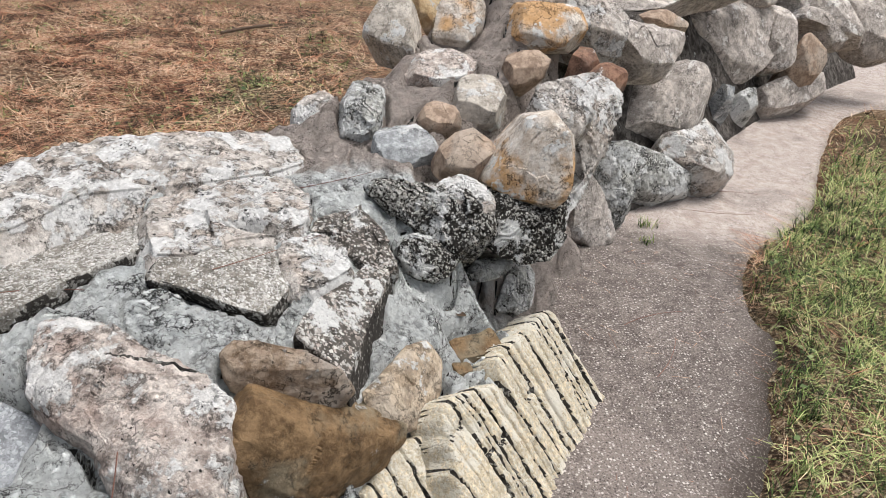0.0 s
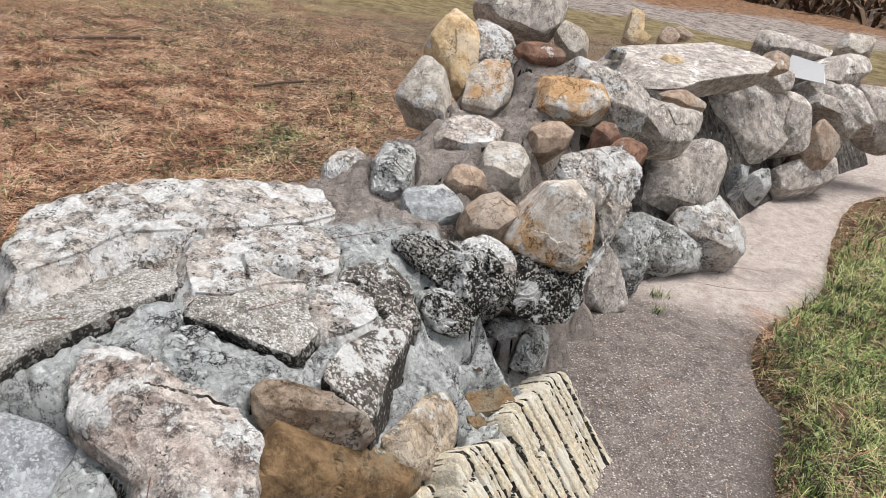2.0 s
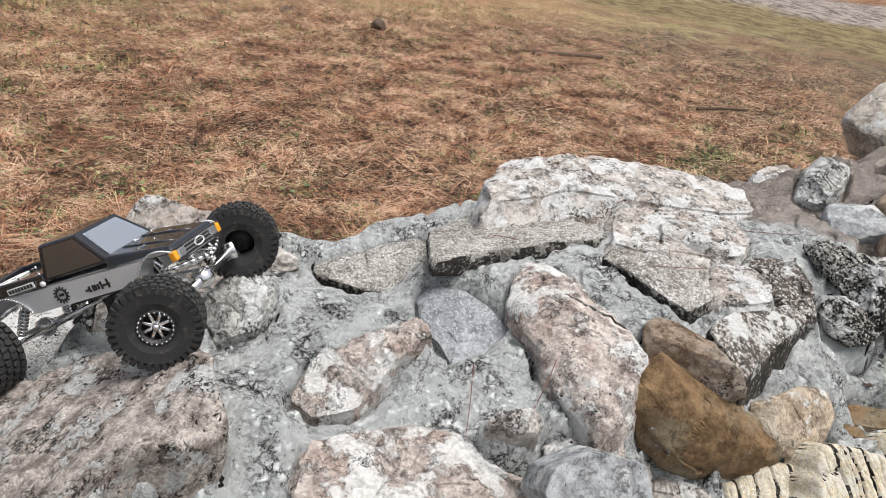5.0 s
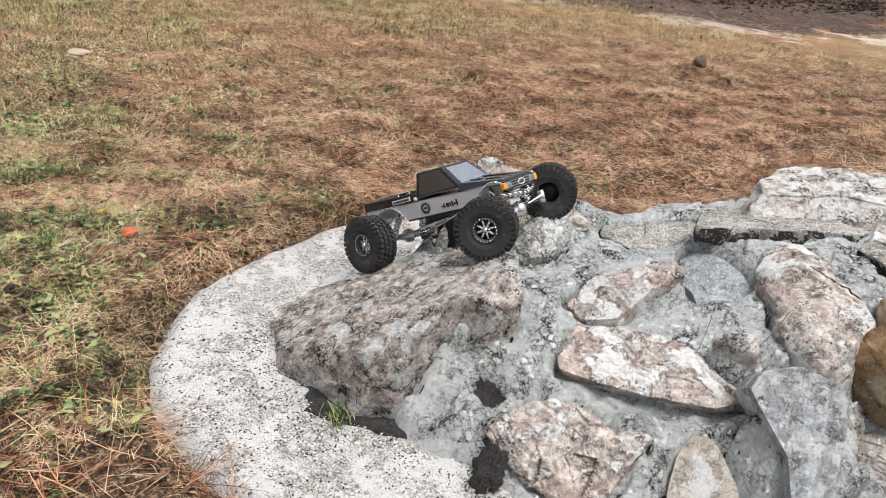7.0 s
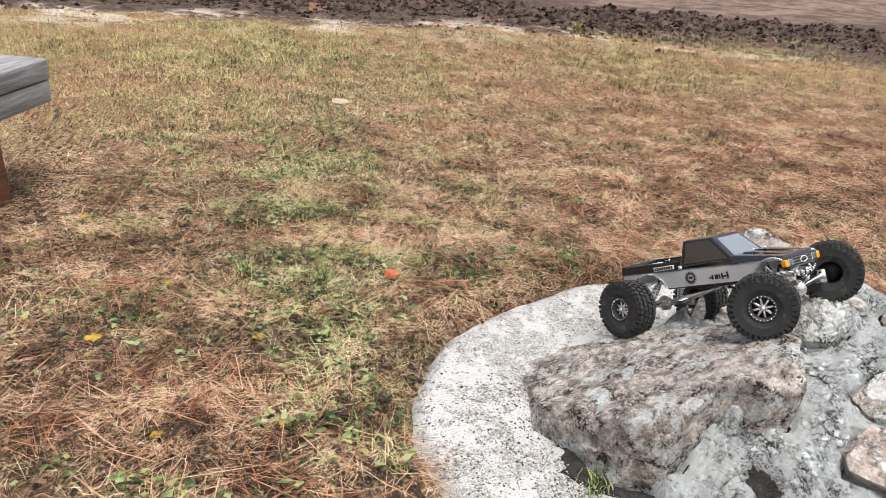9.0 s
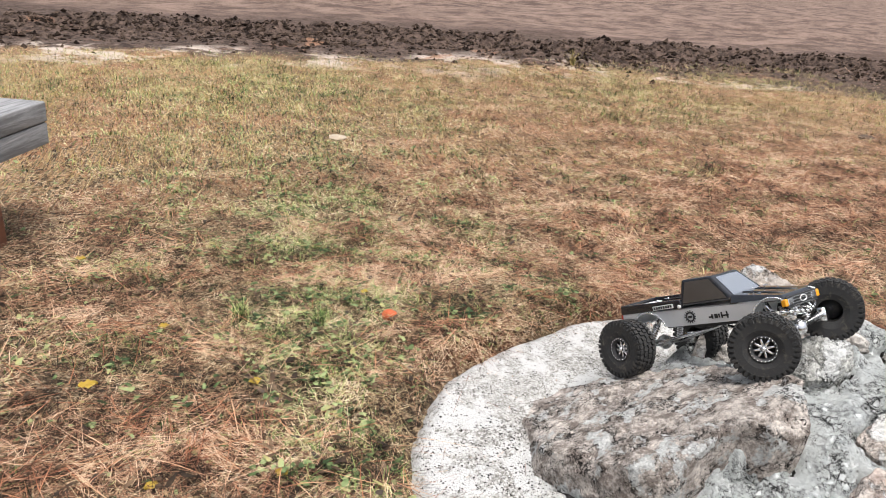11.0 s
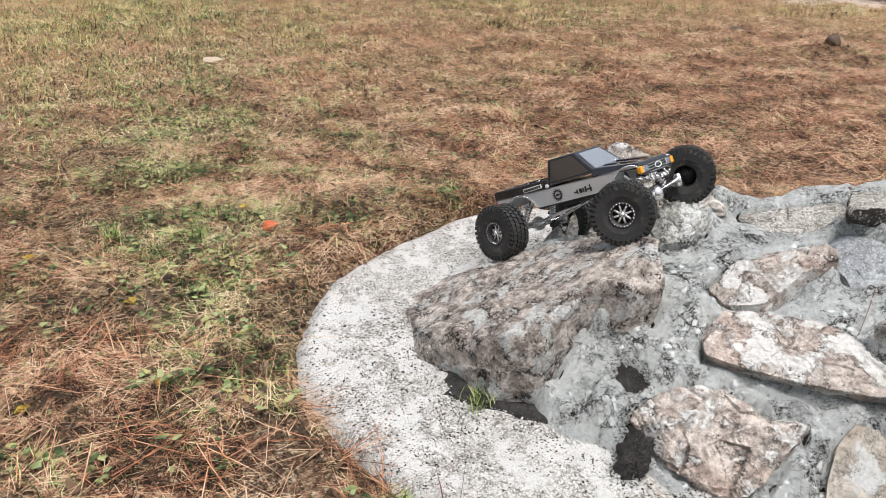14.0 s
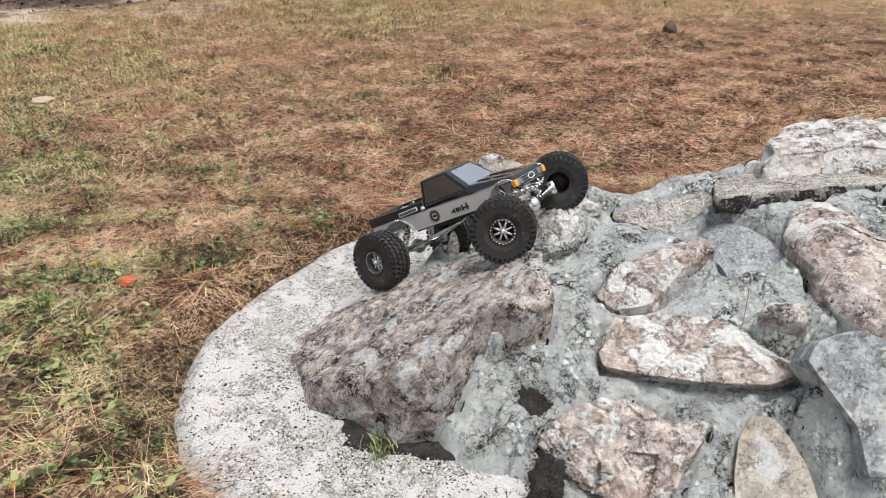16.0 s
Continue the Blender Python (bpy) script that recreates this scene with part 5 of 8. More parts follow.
def wall_core(name, label, material, region, recess, crevice, inset, bedding, grid=0.0095, crusty=0.0):
    """What fills the wall between its stones, sunk in a crevice round each of them."""
    soft = rounded(FOOT, 1)
    ax, ay = np.arange(-1.45, 3.1, grid), np.arange(-0.15, 5.4, grid)
    X, Y = np.meshgrid(ax, ay, indexing="ij")
    d = inside(soft, X, Y) + 0.02 * waves(X, Y, 0.22, 31) * (inset == 0)
    top, weight, low, dip = np.zeros(X.shape), np.zeros(X.shape), np.full(X.shape, 9.0), np.zeros(X.shape)
    jitter = 0.006 * waves(X, Y, 0.05, 36)
    for c, n, size, rim, bed, proud in STONES:
        dx, dy = X - c.x, Y - c.y
        rise = -(n.x * dx + n.y * dy) / max(n.z, 0.5)
        w = bed * (size / (np.hypot(dx, dy) + 0.25 * size)) ** 4
        top += w * (c.z - proud + np.clip(rise, -0.7 * size, 0.45 * size))
        weight += w
        near = np.hypot(dx, dy) < size * 1.6
        deep = inside(rim, X[near], Y[near]) + jitter[near]
        low[near] = np.where(deep > 0, np.minimum(low[near], c.z + rise[near] - 0.03 - 0.5 * proud), low[near])
        dip[near] = np.maximum(dip[near], np.exp(-((deep + 0.002) / 0.0062) ** 2))
        # the filling was drawn up against the rim of each stone
        w = bed * (0.036 / (np.maximum(-deep, 0) + 0.012)) ** 3
        top[near] += w * (c.z - 0.45 * proud - 0.003 + recess + np.clip(rise[near], -0.7 * size, 0.45 * size))
        weight[near] += w
    for x, y, z, size in bedding:
        w = (size / (np.hypot(X - x, Y - y) + 0.25 * size)) ** 4
        top += w * (z + recess)
        weight += w
    top = top / weight - recess
    dip *= np.clip(0.55 + 0.75 * waves(X, Y, 0.17, 37), 0.12, 1.25)
    lumps = 0.006 * waves(X, Y, 0.11, 32) + 0.004 * waves(X, Y, 0.05, 33) + 0.003 * waves(X, Y, 0.026, 34) + 0.002 * waves(X, Y, 0.017, 35)
    # curds of crust: rounded lumps at two sizes with sharp valleys between them
    WX, WY = X + 0.016 * waves(X, Y, 0.07, 41), Y + 0.016 * waves(X, Y, 0.07, 42)
    big, little = np.clip(np.abs(waves(WX, WY, 0.062, 43)) * 1.9, 0, 1), np.clip(np.abs(waves(WX, WY, 0.027, 44)) * 1.7, 0, 1)
    curds = 0.0110 * np.sqrt(big) + 0.0055 * np.sqrt(little)
    lumps = lumps * 0.7 + (curds - 0.013) * crusty * np.clip(0.55 + 0.6 * waves(X, Y, 0.21, 45), 0.25, 1.0)
    Z = np.minimum(top, -0.02 + 1.7 * np.maximum(d - inset, 0)) + lumps * np.clip(d / 0.06, 0, 1)
    if crusty:
        for _ in range(2):
            Z[1:-1, 1:-1] = (2 * Z[1:-1, 1:-1] + Z[:-2, 1:-1] + Z[2:, 1:-1] + Z[1:-1, :-2] + Z[1:-1, 2:]) / 6
    # narrow cracks wander through the mortar, and a few deep hollows were left open
    crack = np.exp(-(waves(X, Y, 0.16, 38) / 0.05) ** 2) * (waves(X, Y, 0.3, 39) > 0.1)
    Z = np.minimum(Z - crevice * np.maximum(dip, 0.45 * crack), np.maximum(low, -0.04))
    for x, y, rx, ry, deep in HOLLOWS:
        Z -= deep * np.exp(-((X - x + 0.01 * waves(X, Y, 0.05, 48)) / rx) ** 4 - ((Y - y) / ry) ** 4)
    Z = np.where(d < 0, -0.05, Z)
    idx = np.arange(X.size).reshape(X.shape)
    keep = (d[:-1, :-1] > -0.03) & region(X[:-1, :-1], Y[:-1, :-1])
    q = np.stack([idx[:-1, :-1], idx[1:, :-1], idx[1:, 1:], idx[:-1, 1:]], -1)[keep]
    used, inverse = np.unique(q, return_inverse=True)
    me = fast_mesh(name, np.stack([X, Y, Z], -1).reshape(-1, 3)[used], inverse.reshape(-1, 4))
    me.materials.append(material)
    if crusty:
        # some joints are coloured black for their grime and the shade of the crevice
        me.materials.append(JOINT_BLACK)
        steep = np.hypot(*np.gradient(Z, grid)) > 3.0
        black = ((dip > 0.5) & ~steep & (waves(X, Y, 0.13, 46) + 0.5 * waves(X, Y, 0.04, 47) > -0.15))[:-1, :-1][keep]
        me.polygons.foreach_set("material_index", black.astype(np.int32))
    return tagged(new(name, me), label, kind="structure")


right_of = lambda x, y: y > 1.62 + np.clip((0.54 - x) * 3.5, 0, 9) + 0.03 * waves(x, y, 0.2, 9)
BEDDING = [(-0.575, 0.040, 0.057, 0.10), (-0.468, 0.119, 0.085, 0.08), (-0.530, 0.150, 0.100, 0.11), (-0.545, 0.235, 0.165, 0.11), (-0.600, 0.330, 0.235, 0.08), (-0.685, 0.459, 0.215, 0.10),
           (-0.490, 0.400, 0.215, 0.08), (-0.438, 0.650, 0.256, 0.10), (-0.76, 0.65, 0.235, 0.10), (-0.70, 0.92, 0.268, 0.08), (-0.60, 0.95, 0.292, 0.07), (-0.74, 1.0, 0.285, 0.07), (-0.50, 0.96, 0.30, 0.06), (-0.026, 0.945, 0.225, 0.05),
           (0.033, 1.069, 0.225, 0.08), (0.083, 1.217, 0.215, 0.10), (0.16, 1.30, 0.17, 0.08), (-0.02, 1.45, 0.395, 0.10), (-0.18, 1.42, 0.375, 0.10), (-0.12, 1.55, 0.40, 0.10)]
BEDDING += [(-0.20, 0.50, 0.15, 0.08), (-0.26, 0.39, 0.11, 0.08), (-0.12, 0.60, 0.13, 0.08), (0.05, 0.80, 0.06, 0.08), (0.10, 1.60, 0.462, 0.10), (0.15, 1.82, 0.495, 0.12), (0.02, 2.02, 0.495, 0.12),
           (-0.665, 1.17, 0.34, 0.08), (-0.60, 1.24, 0.355, 0.08), (-0.53, 1.30, 0.368, 0.08), (-0.45, 1.28, 0.370, 0.08), (-0.42, 1.15, 0.350, 0.06), (-0.17, 1.19, 0.352, 0.07)]
wall_core("wall_mortar", "pale lumpy mortar bedding the stones of the wall", MORTAR, lambda x, y: ~right_of(x, y), 0.004, 0.052, 0.0, BEDDING, 0.0042, 1.0)
wall_core("wall_rubble", "rubble fill coloured dark as the shade in gaps behind the dry-laid stones", GAPFILL, right_of, 0.10, 0.0, 0.10, [])


# ---- grass, pine straw and leaves ----
def plant_material(name, tones, rough=0.7, shine=0.2):
    mat, nt, bsdf = nodes_of(name)
    geo = nt.nodes.new("ShaderNodeNewGeometry")
    ramp = nt.nodes.new("ShaderNodeValToRGB")
    while len(ramp.color_ramp.elements) < len(tones):
        ramp.color_ramp.elements.new(0.5)
    for k, (el, tone_) in enumerate(zip(ramp.color_ramp.elements, tones)):
        el.position, el.color = k / (len(tones) - 1), (*tone_, 1.0)
    # clumps differ in tone as well as single blades
    where = place(nt, False)
    clump = times(nt, step(nt, noise_at(nt, where, 5.0, 4, 0.65), 0.30, 0.70, -0.30, 0.30), step(nt, noise_at(nt, where, 24.0, 3, 0.6), 0.30, 0.70, -0.22, 0.22), "ADD")
    mixed = times(nt, geo.outputs["Random Per Island"], clump, "ADD")
    nt.links.new(mixed, ramp.inputs[0])
    nt.links.new(ramp.outputs[0], bsdf.inputs["Base Color"])
    bsdf.inputs["Roughness"].default_value = rough
    bsdf.inputs["Specular IOR Level"].default_value = shine
    return mat


STRAW = plant_material("pine_straw", [(0.010, 0.006, 0.004), (0.075, 0.036, 0.022), (0.300, 0.140, 0.080), (0.520, 0.300, 0.185), (0.780, 0.570, 0.400)])
DRY = plant_material("dry_grass", [(0.012, 0.009, 0.006), (0.085, 0.058, 0.032), (0.330, 0.240, 0.125), (0.570, 0.440, 0.250), (0.820, 0.680, 0.470)])
FRESH = plant_material("green_grass", [(0.010, 0.017, 0.006), (0.042, 0.072, 0.020), (0.155, 0.235, 0.068), (0.310, 0.385, 0.130), (0.560, 0.570, 0.270)])
CLOVER = plant_material("low_green_leaves", [(0.03, 0.05, 0.018), (0.085, 0.125, 0.045), (0.17, 0.22, 0.09), (0.28, 0.33, 0.15), (0.34, 0.31, 0.13)])
YELLOW_GRASS = plant_material("yellow_green_grass", [(0.06, 0.045, 0.016), (0.22, 0.175, 0.058), (0.42, 0.345, 0.120), (0.58, 0.475, 0.195), (0.70, 0.58, 0.32)])
DEAD = plant_material("dead_leaves", [(0.03, 0.02, 0.013), (0.10, 0.06, 0.035), (0.19, 0.125, 0.075), (0.06, 0.045, 0.035)])


def blades(name, label, material, x, y, heading, length, width, rise, bend, base, bow=1.0, straight=False, tip=0.3):
    """Many thin blades as one mesh: each bends from its root in two steps."""
    k = len(x)
    dx, dy = np.cos(heading), np.sin(heading)
    sx, sy = -dy * width / 2, dx * width / 2
    z0 = ground_height(x, y) + base
    flat1, up1 = length * 0.5 * np.cos(rise), length * 0.5 * np.sin(rise)
    flat2, up2 = length * 0.5 * np.cos(rise - bend), length * 0.5 * np.sin(rise - bend)
    swerve = np.random.RandomState(len(name)).normal(0, 0.18, k) * length * bow
    mx, my, mz = x + dx * flat1, y + dy * flat1, z0 + up1
    tx, ty = mx + dx * flat2 - dy * swerve, my + dy * flat2 + dx * swerve
    tz = np.maximum(mz + up2, ground_height(tx, ty) + 0.002)
    v = np.stack([np.stack([x - sx, y - sy, z0], -1), np.stack([x + sx, y + sy, z0], -1), np.stack([mx + sx, my + sy, mz], -1), np.stack([mx - sx, my - sy, mz], -1),
                  np.stack([tx + sx * tip, ty + sy * tip, tz], -1), np.stack([tx - sx * tip, ty - sy * tip, tz], -1)], 1).reshape(-1, 3)
    i = np.arange(k)[:, None] * 6
    q = np.concatenate([i + np.array([0, 1, 2, 3]), i + np.array([3, 2, 4, 5])], 1).reshape(-1, 4)
    if straight:
        v = v.reshape(-1, 6, 3)[:, [0, 1, 4, 5]].reshape(-1, 3)
        q = np.arange(k)[:, None] * 4 + np.array([0, 1, 2, 3])
    me = fast_mesh(name, v, q, smooth=False)
    me.materials.append(material)
    return tagged(new(name, me), label, "ground cover", kind="stuff")


def patch(x, y, scale, seed):
    return 0.5 + 0.5 * np.clip(waves(x, y, scale, seed), -1, 1)


def spot(x, y, *places):
    """Sum of soft round patches: (x, y, radius along x, radius along y, weight)."""
    total = np.zeros(np.shape(x))
    for px, py, rx, ry, w in places:
        total += w * np.exp(-((x - px) / rx) ** 2 - ((y - py) / ry) ** 2)
    return total


def scatter(count, seed, lawn_weight):
    """Places on the open lawn: thick in front of the pad and behind the wall, thinning out far off."""
    rng = np.random.RandomState(seed)
    xs, ys = [], []
    for share, cx, cy, rx, ry in ((0.34, -1.55, -0.35, 0.85, 0.75), (0.24, -1.7, 2.4, 1.2, 1.3), (0.17, 1.45, 1.6, 0.55, 0.9), (0.20, -4.2, 1.2, 2.2, 2.4), (0.08, -1.8, 4.8, 1.8, 1.2), (0.09, -5.4, 1.2, 0.9, 2.0)):
        k = int(count * 5 * share)
        xs.append(rng.normal(cx, rx, k))
        ys.append(rng.normal(cy, ry, k))
    x, y = np.concatenate(xs), np.concatenate(ys)
    mix = rng.permutation(len(x))
    x, y = x[mix], y[mix]
    ok = (np.maximum(inside(rounded(PAD), x, y), np.maximum(inside(rounded(PATHWAY), x, y), inside(FOOT, x, y))) < 0.012 * waves(x, y, 0.12, 67) + 0.03 * right_lawn(x - 0.05, y)) & (x > -7.4) & (y > -2.6)
    ok &= rng.uniform(0, 1, len(x)) < lawn_weight(x, y) * (1 - np.clip(bare_soil(x, y), 0, 0.93)) * np.clip(0.55 + 1.1 * waves(x, y, 0.10, seed + 40), 0.12, 1.0)
    x, y = x[ok][:count], y[ok][:count]
    return x, y, rng


def far_size(x, y):
    return np.clip(np.hypot(x - 0.2, y + 0.4) / 2.2, 1.0, 1.9)


bare_soil = lambda x, y: spot(x, y, (-0.70, -0.50, 0.17, 0.07, 1.0), (-0.57, -0.46, 0.10, 0.06, 1.0), (-1.60, 2.98, 0.26, 0.14, 1.2), (-1.42, 2.85, 0.14, 0.12, 0.8), (-0.45, 2.72, 0.13, 0.16, 1.1),
                              (-0.62, 3.35, 0.10, 0.1, 0.5), (-2.1, 1.6, 0.25, 0.10, 0.5), (-4.1, 1.2, 0.35, 0.2, 0.9), (-4.4, -0.6, 0.5, 0.2, 0.7), (-3.6, 2.0, 0.3, 0.2, 0.6), (-3.2, 3.0, 0.35, 0.2, 0.8), (-1.35, -0.20, 0.07, 0.05, 0.9)) + 0.8 * np.clip(waves(x, y, 0.33, 68) - 0.75, 0, 1)
right_lawn = lambda x, y: (inside([(0.55, 0.75), (1.05, 1.95), (2.2, 3.6), (4.2, 5.0), (8, 6), (8, -3), (0.3, -3)], x, y) > 0)
straw_zone = lambda x, y: np.clip(0.36 + 0.40 * (y > 0.9 + 0.3 * waves(x, y, 1.0, 61)) + 0.5 * (patch(x, y, 0.6, 62) - 0.45) + spot(x, y, (-1.05, -0.80, 0.28, 0.16, 0.4), (-2.6, 2.8, 1.3, 0.8, 0.4), (-1.3, 3.0, 0.6, 0.5, 0.4), (-1.7, 0.75, 0.4, 0.3, 0.3))
                                  - spot(x, y, (-1.40, -0.50, 0.45, 0.28, 0.5), (-0.65, 3.1, 0.22, 0.45, 0.7), (-3.0, -0.4, 1.0, 0.6, 0.3), (-4.9, -0.7, 1.5, 1.0, 0.8), (-5.0, 2.4, 1.0, 0.8, 0.5)), 0.03, 1) * np.where(right_lawn(x, y), 0.13, 1)
green_zone = lambda x, y: np.clip(0.10 + 0.9 * (patch(x, y, 0.45, 63) - 0.50) + spot(x, y, (-1.40, -0.48, 0.42, 0.26, 0.30), (-1.08, -0.47, 0.2, 0.08, 0.35), (-0.86, -0.44, 0.12, 0.05, 0.5), (-0.70, 2.95, 0.17, 0.45, 0.7), (-0.45, 3.8, 0.12, 0.5, 0.5),
                                  (-3.0, -0.4, 1.0, 0.5, 0.30), (-2.1, -0.5, 0.7, 0.45, 0.22), (-4.9, -0.7, 1.5, 0.9, 0.5), (-5.0, 2.4, 1.0, 0.8, 0.45), (-1.2, 1.05, 0.25, 0.12, 0.4), (-0.85, 1.75, 0.2, 0.12, 0.3)) - 0.12 * (y > 1.2), 0.015, 1) + np.where(right_lawn(x, y), 0.9, 0)
dry_zone = lambda x, y: np.clip(0.50 + 0.8 * (patch(x, y, 0.5, 64) - 0.5) - 0.34 * (y > 1.0 + 0.3 * waves(x, y, 0.6, 65)) + spot(x, y, (-2.6, -0.3, 1.2, 0.7, 0.3), (-4.9, -0.7, 1.5, 0.9, 0.4), (-5.0, 2.4, 1.2, 1.0, 0.4), (-0.65, 3.1, 0.25, 0.5, 0.4)), 0.05, 1) * np.where(right_lawn(x, y), 0.22, 1)

def lie(x, y, rng, spread=0.75):
    """Needles fall in bundles: neighbours share a heading, loosely."""
    return 3.14 * waves(x, y, 0.28, 58) + 2.2 * waves(x, y, 0.09, 59) + rng.normal(0, spread, len(x))


x, y, rng = scatter(165000, 71, straw_zone)
k = len(x)
blades("pine_straw", "reddish-brown fallen pine needles strewn over the lawn", STRAW, x, y, lie(x, y, rng), rng.uniform(0.04, 0.15, k), 0.0013 * far_size(x, y), rng.normal(0.03, 0.07, k), rng.normal(0, 0.12, k), rng.uniform(0.002, 0.022, k), 0.3, straight=True)
x, y, rng = scatter(60000, 76, lambda x, y: np.clip(0.75 - 0.35 * straw_zone(x, y), 0.2, 1) * np.where(right_lawn(x, y), 0.12, 1))
k = len(x)
blades("tan_straw", "bleached tan needles and stalks matted into the lawn", DRY, x, y, lie(x, y, rng, 1.1), rng.uniform(0.025, 0.085, k) * far_size(x, y) ** 0.5, 0.0012 * far_size(x, y), rng.normal(0.05, 0.10, k), rng.normal(0, 0.12, k), rng.uniform(0.000, 0.016, k), 0.3, straight=True)
x, y, rng = scatter(70000, 72, dry_zone)
k = len(x)
blades("dry_grass", "short matted straw-coloured dry grass", DRY, x, y, rng.uniform(0, 6.28, k), rng.uniform(0.014, 0.045, k) * far_size(x, y) ** 0.5, 0.0013 * far_size(x, y), rng.uniform(0.0, 0.5, k), rng.uniform(0.0, 0.6, k), rng.uniform(-0.004, 0.010, k), 0.4)
x, y, rng = scatter(62000, 73, green_zone)
k = len(x)
lush = np.where(right_lawn(x, y), 1.8, 1.0)
blades("green_grass", "patches of short green grass", FRESH, x, y, rng.uniform(0, 6.28, k), rng.uniform(0.02, 0.055, k) * far_size(x, y) ** 0.4 * lush, 0.0019 * far_size(x, y), rng.uniform(0.2, 1.2, k), rng.uniform(0.2, 1.2, k), rng.uniform(-0.004, 0.004, k))
x, y, rng = scatter(30000, 74, lambda x, y: np.clip(green_zone(x, y) + 0.10, 0, 1) * np.where(right_lawn(x, y), 0.15, 1) * np.clip(0.2 + 1.2 * waves(x, y, 0.16, 57), 0.05, 1))
k = len(x)
blades("low_weeds", "small rounded leaves of low creeping weeds", CLOVER, x, y, rng.uniform(0, 6.28, k), rng.uniform(0.010, 0.024, k), rng.uniform(0.006, 0.015, k) * far_size(x, y) ** 0.5, rng.uniform(0.0, 0.5, k), rng.uniform(0.0, 0.7, k), rng.uniform(0.006, 0.024, k), tip=0.55)
x, y, rng = scatter(7000, 75, lambda x, y: np.where(right_lawn(x, y), 0.1, 0.6) * patch(x, y, 0.4, 69))
k = len(x)
blades("dead_leaves", "small crumpled dead brown leaves in the grass", DEAD, x, y, rng.uniform(0, 6.28, k), rng.uniform(0.012, 0.035, k), rng.uniform(0.006, 0.016, k), rng.uniform(-0.1, 0.6, k), rng.uniform(-0.3, 0.9, k), rng.uniform(0.006, 0.022, k), tip=0.4)
# long fresh needles lying on top
TOPSTRAW = plant_material("long_orange_needles", [(0.10, 0.040, 0.022), (0.30, 0.115, 0.060), (0.44, 0.185, 0.098), (0.56, 0.30, 0.17), (0.66, 0.45, 0.29)])
x, y, rng = scatter(15000, 78, lambda x, y: straw_zone(x, y) * np.clip(0.35 + 0.9 * waves(x, y, 0.30, 54), 0.08, 1))
k = len(x)
blades("long_needles", "long orange-brown pine needles lying on top of the lawn", TOPSTRAW, x, y, lie(x, y, rng, 0.55), rng.uniform(0.09, 0.19, k), 0.0019 * far_size(x, y), rng.normal(0.03, 0.06, k), rng.normal(0.02, 0.12, k), rng.uniform(0.014, 0.030, k), 0.25)
# the far strip of lawn stands taller, yellow and green in drifts
rng = np.random.RandomState(77)
x, y = rng.uniform(-7.4, -2.6, 210000), rng.uniform(-2.6, 5.6, 210000)
drift = 0.5 + 0.5 * waves(x, y, 1.4, 56) + 0.4 * waves(x, y, 0.35, 55) + spot(x, y, (-5.2, -0.9, 1.2, 1.0, 0.6), (-5.6, 2.6, 0.8, 1.6, 0.5)) - spot(x, y, (-3.6, 0.3, 0.5, 0.9, 0.8), (-3.4, 3.4, 1.0, 1.0, 0.9))
drift *= 1 - np.clip(bare_soil(x, y), 0, 0.9)
thick = rng.uniform(0, 1, len(x)) < np.clip(0.06 + 0.42 * drift, 0.03, 0.6) * np.clip((x + 2.4) / -1.6, 0, 1) * np.clip((x + 7.5) / 0.7, 0, 1)
x, y, drift = x[thick], y[thick], drift[thick]
green_share = rng.uniform(0, 1, len(x)) < 0.22 + 0.30 * np.clip(drift - 0.5, 0, 1)
for name, label, material, pick in (("far_grass", "yellow dry grass standing on the far lawn", YELLOW_GRASS, ~green_share), ("far_green_grass", "green grass standing on the far lawn", FRESH, green_share)):
    k = int(pick.sum())
    blades(name, label, material, x[pick], y[pick], rng.uniform(0, 6.28, k), rng.uniform(0.025, 0.065, k), rng.uniform(0.0022, 0.0042, k), rng.uniform(0.15, 1.3, k), rng.uniform(0.0, 0.9, k), rng.uniform(-0.004, 0.004, k), 0.5, straight=True, tip=0.25)


# loose straw on the path and pad
rng = np.random.RandomState(91)
x, y = rng.uniform(-1.6, 2.2, 9000), rng.uniform(-0.5, 4.0, 9000)
on = (np.maximum(inside(PAD, x, y), inside(PATHWAY, x, y)) > 0.02) & (inside(FOOT, x, y) < -0.01) & (rng.uniform(0, 1, 9000) < 0.22 + 0.3 * patch(x, y, 0.5, 66))
x, y = x[on], y[on]
k = len(x)
blades("path_straw", "stray pine needles and crumbs on the concrete", STRAW, x, y, rng.uniform(0, 6.28, k), rng.uniform(0.005, 0.07, k) * rng.uniform(0.2, 1, k), 0.0012 + 0 * x, 0 * x, 0 * x, 0.050 + 0 * x, 0.3, straight=True)


# black grit on the pad, in the joints and on the mortar
def grains(name, label, material, x, y, z, size):
    """Loose grains, each a small uneven tetrahedron."""
    rng = np.random.RandomState(len(name))
    k = len(x)
    corner = np.array([(1, 0, -0.3), (-0.6, 0.9, -0.3), (-0.6, -0.9, -0.3), (0, 0, 0.8)])
    v = corner[None] * rng.uniform(0.5, 1.3, (k, 4, 1)) * size[:, None, None]
    a = rng.uniform(0, 6.28, k)
    c, s = np.cos(a)[:, None], np.sin(a)[:, None]
    v = np.stack([v[..., 0] * c - v[..., 1] * s + x[:, None], v[..., 0] * s + v[..., 1] * c + y[:, None], v[..., 2] * 0.7 + z[:, None]], -1).reshape(-1, 3)
    f = (np.arange(k)[:, None] * 4 + np.array([0, 1, 3, 1, 2, 3, 2, 0, 3])).reshape(-1, 3)
    me = fast_mesh(name, v, f, smooth=False)
    me.materials.append(material)
    return tagged(new(name, me), label, "grit", kind="stuff")


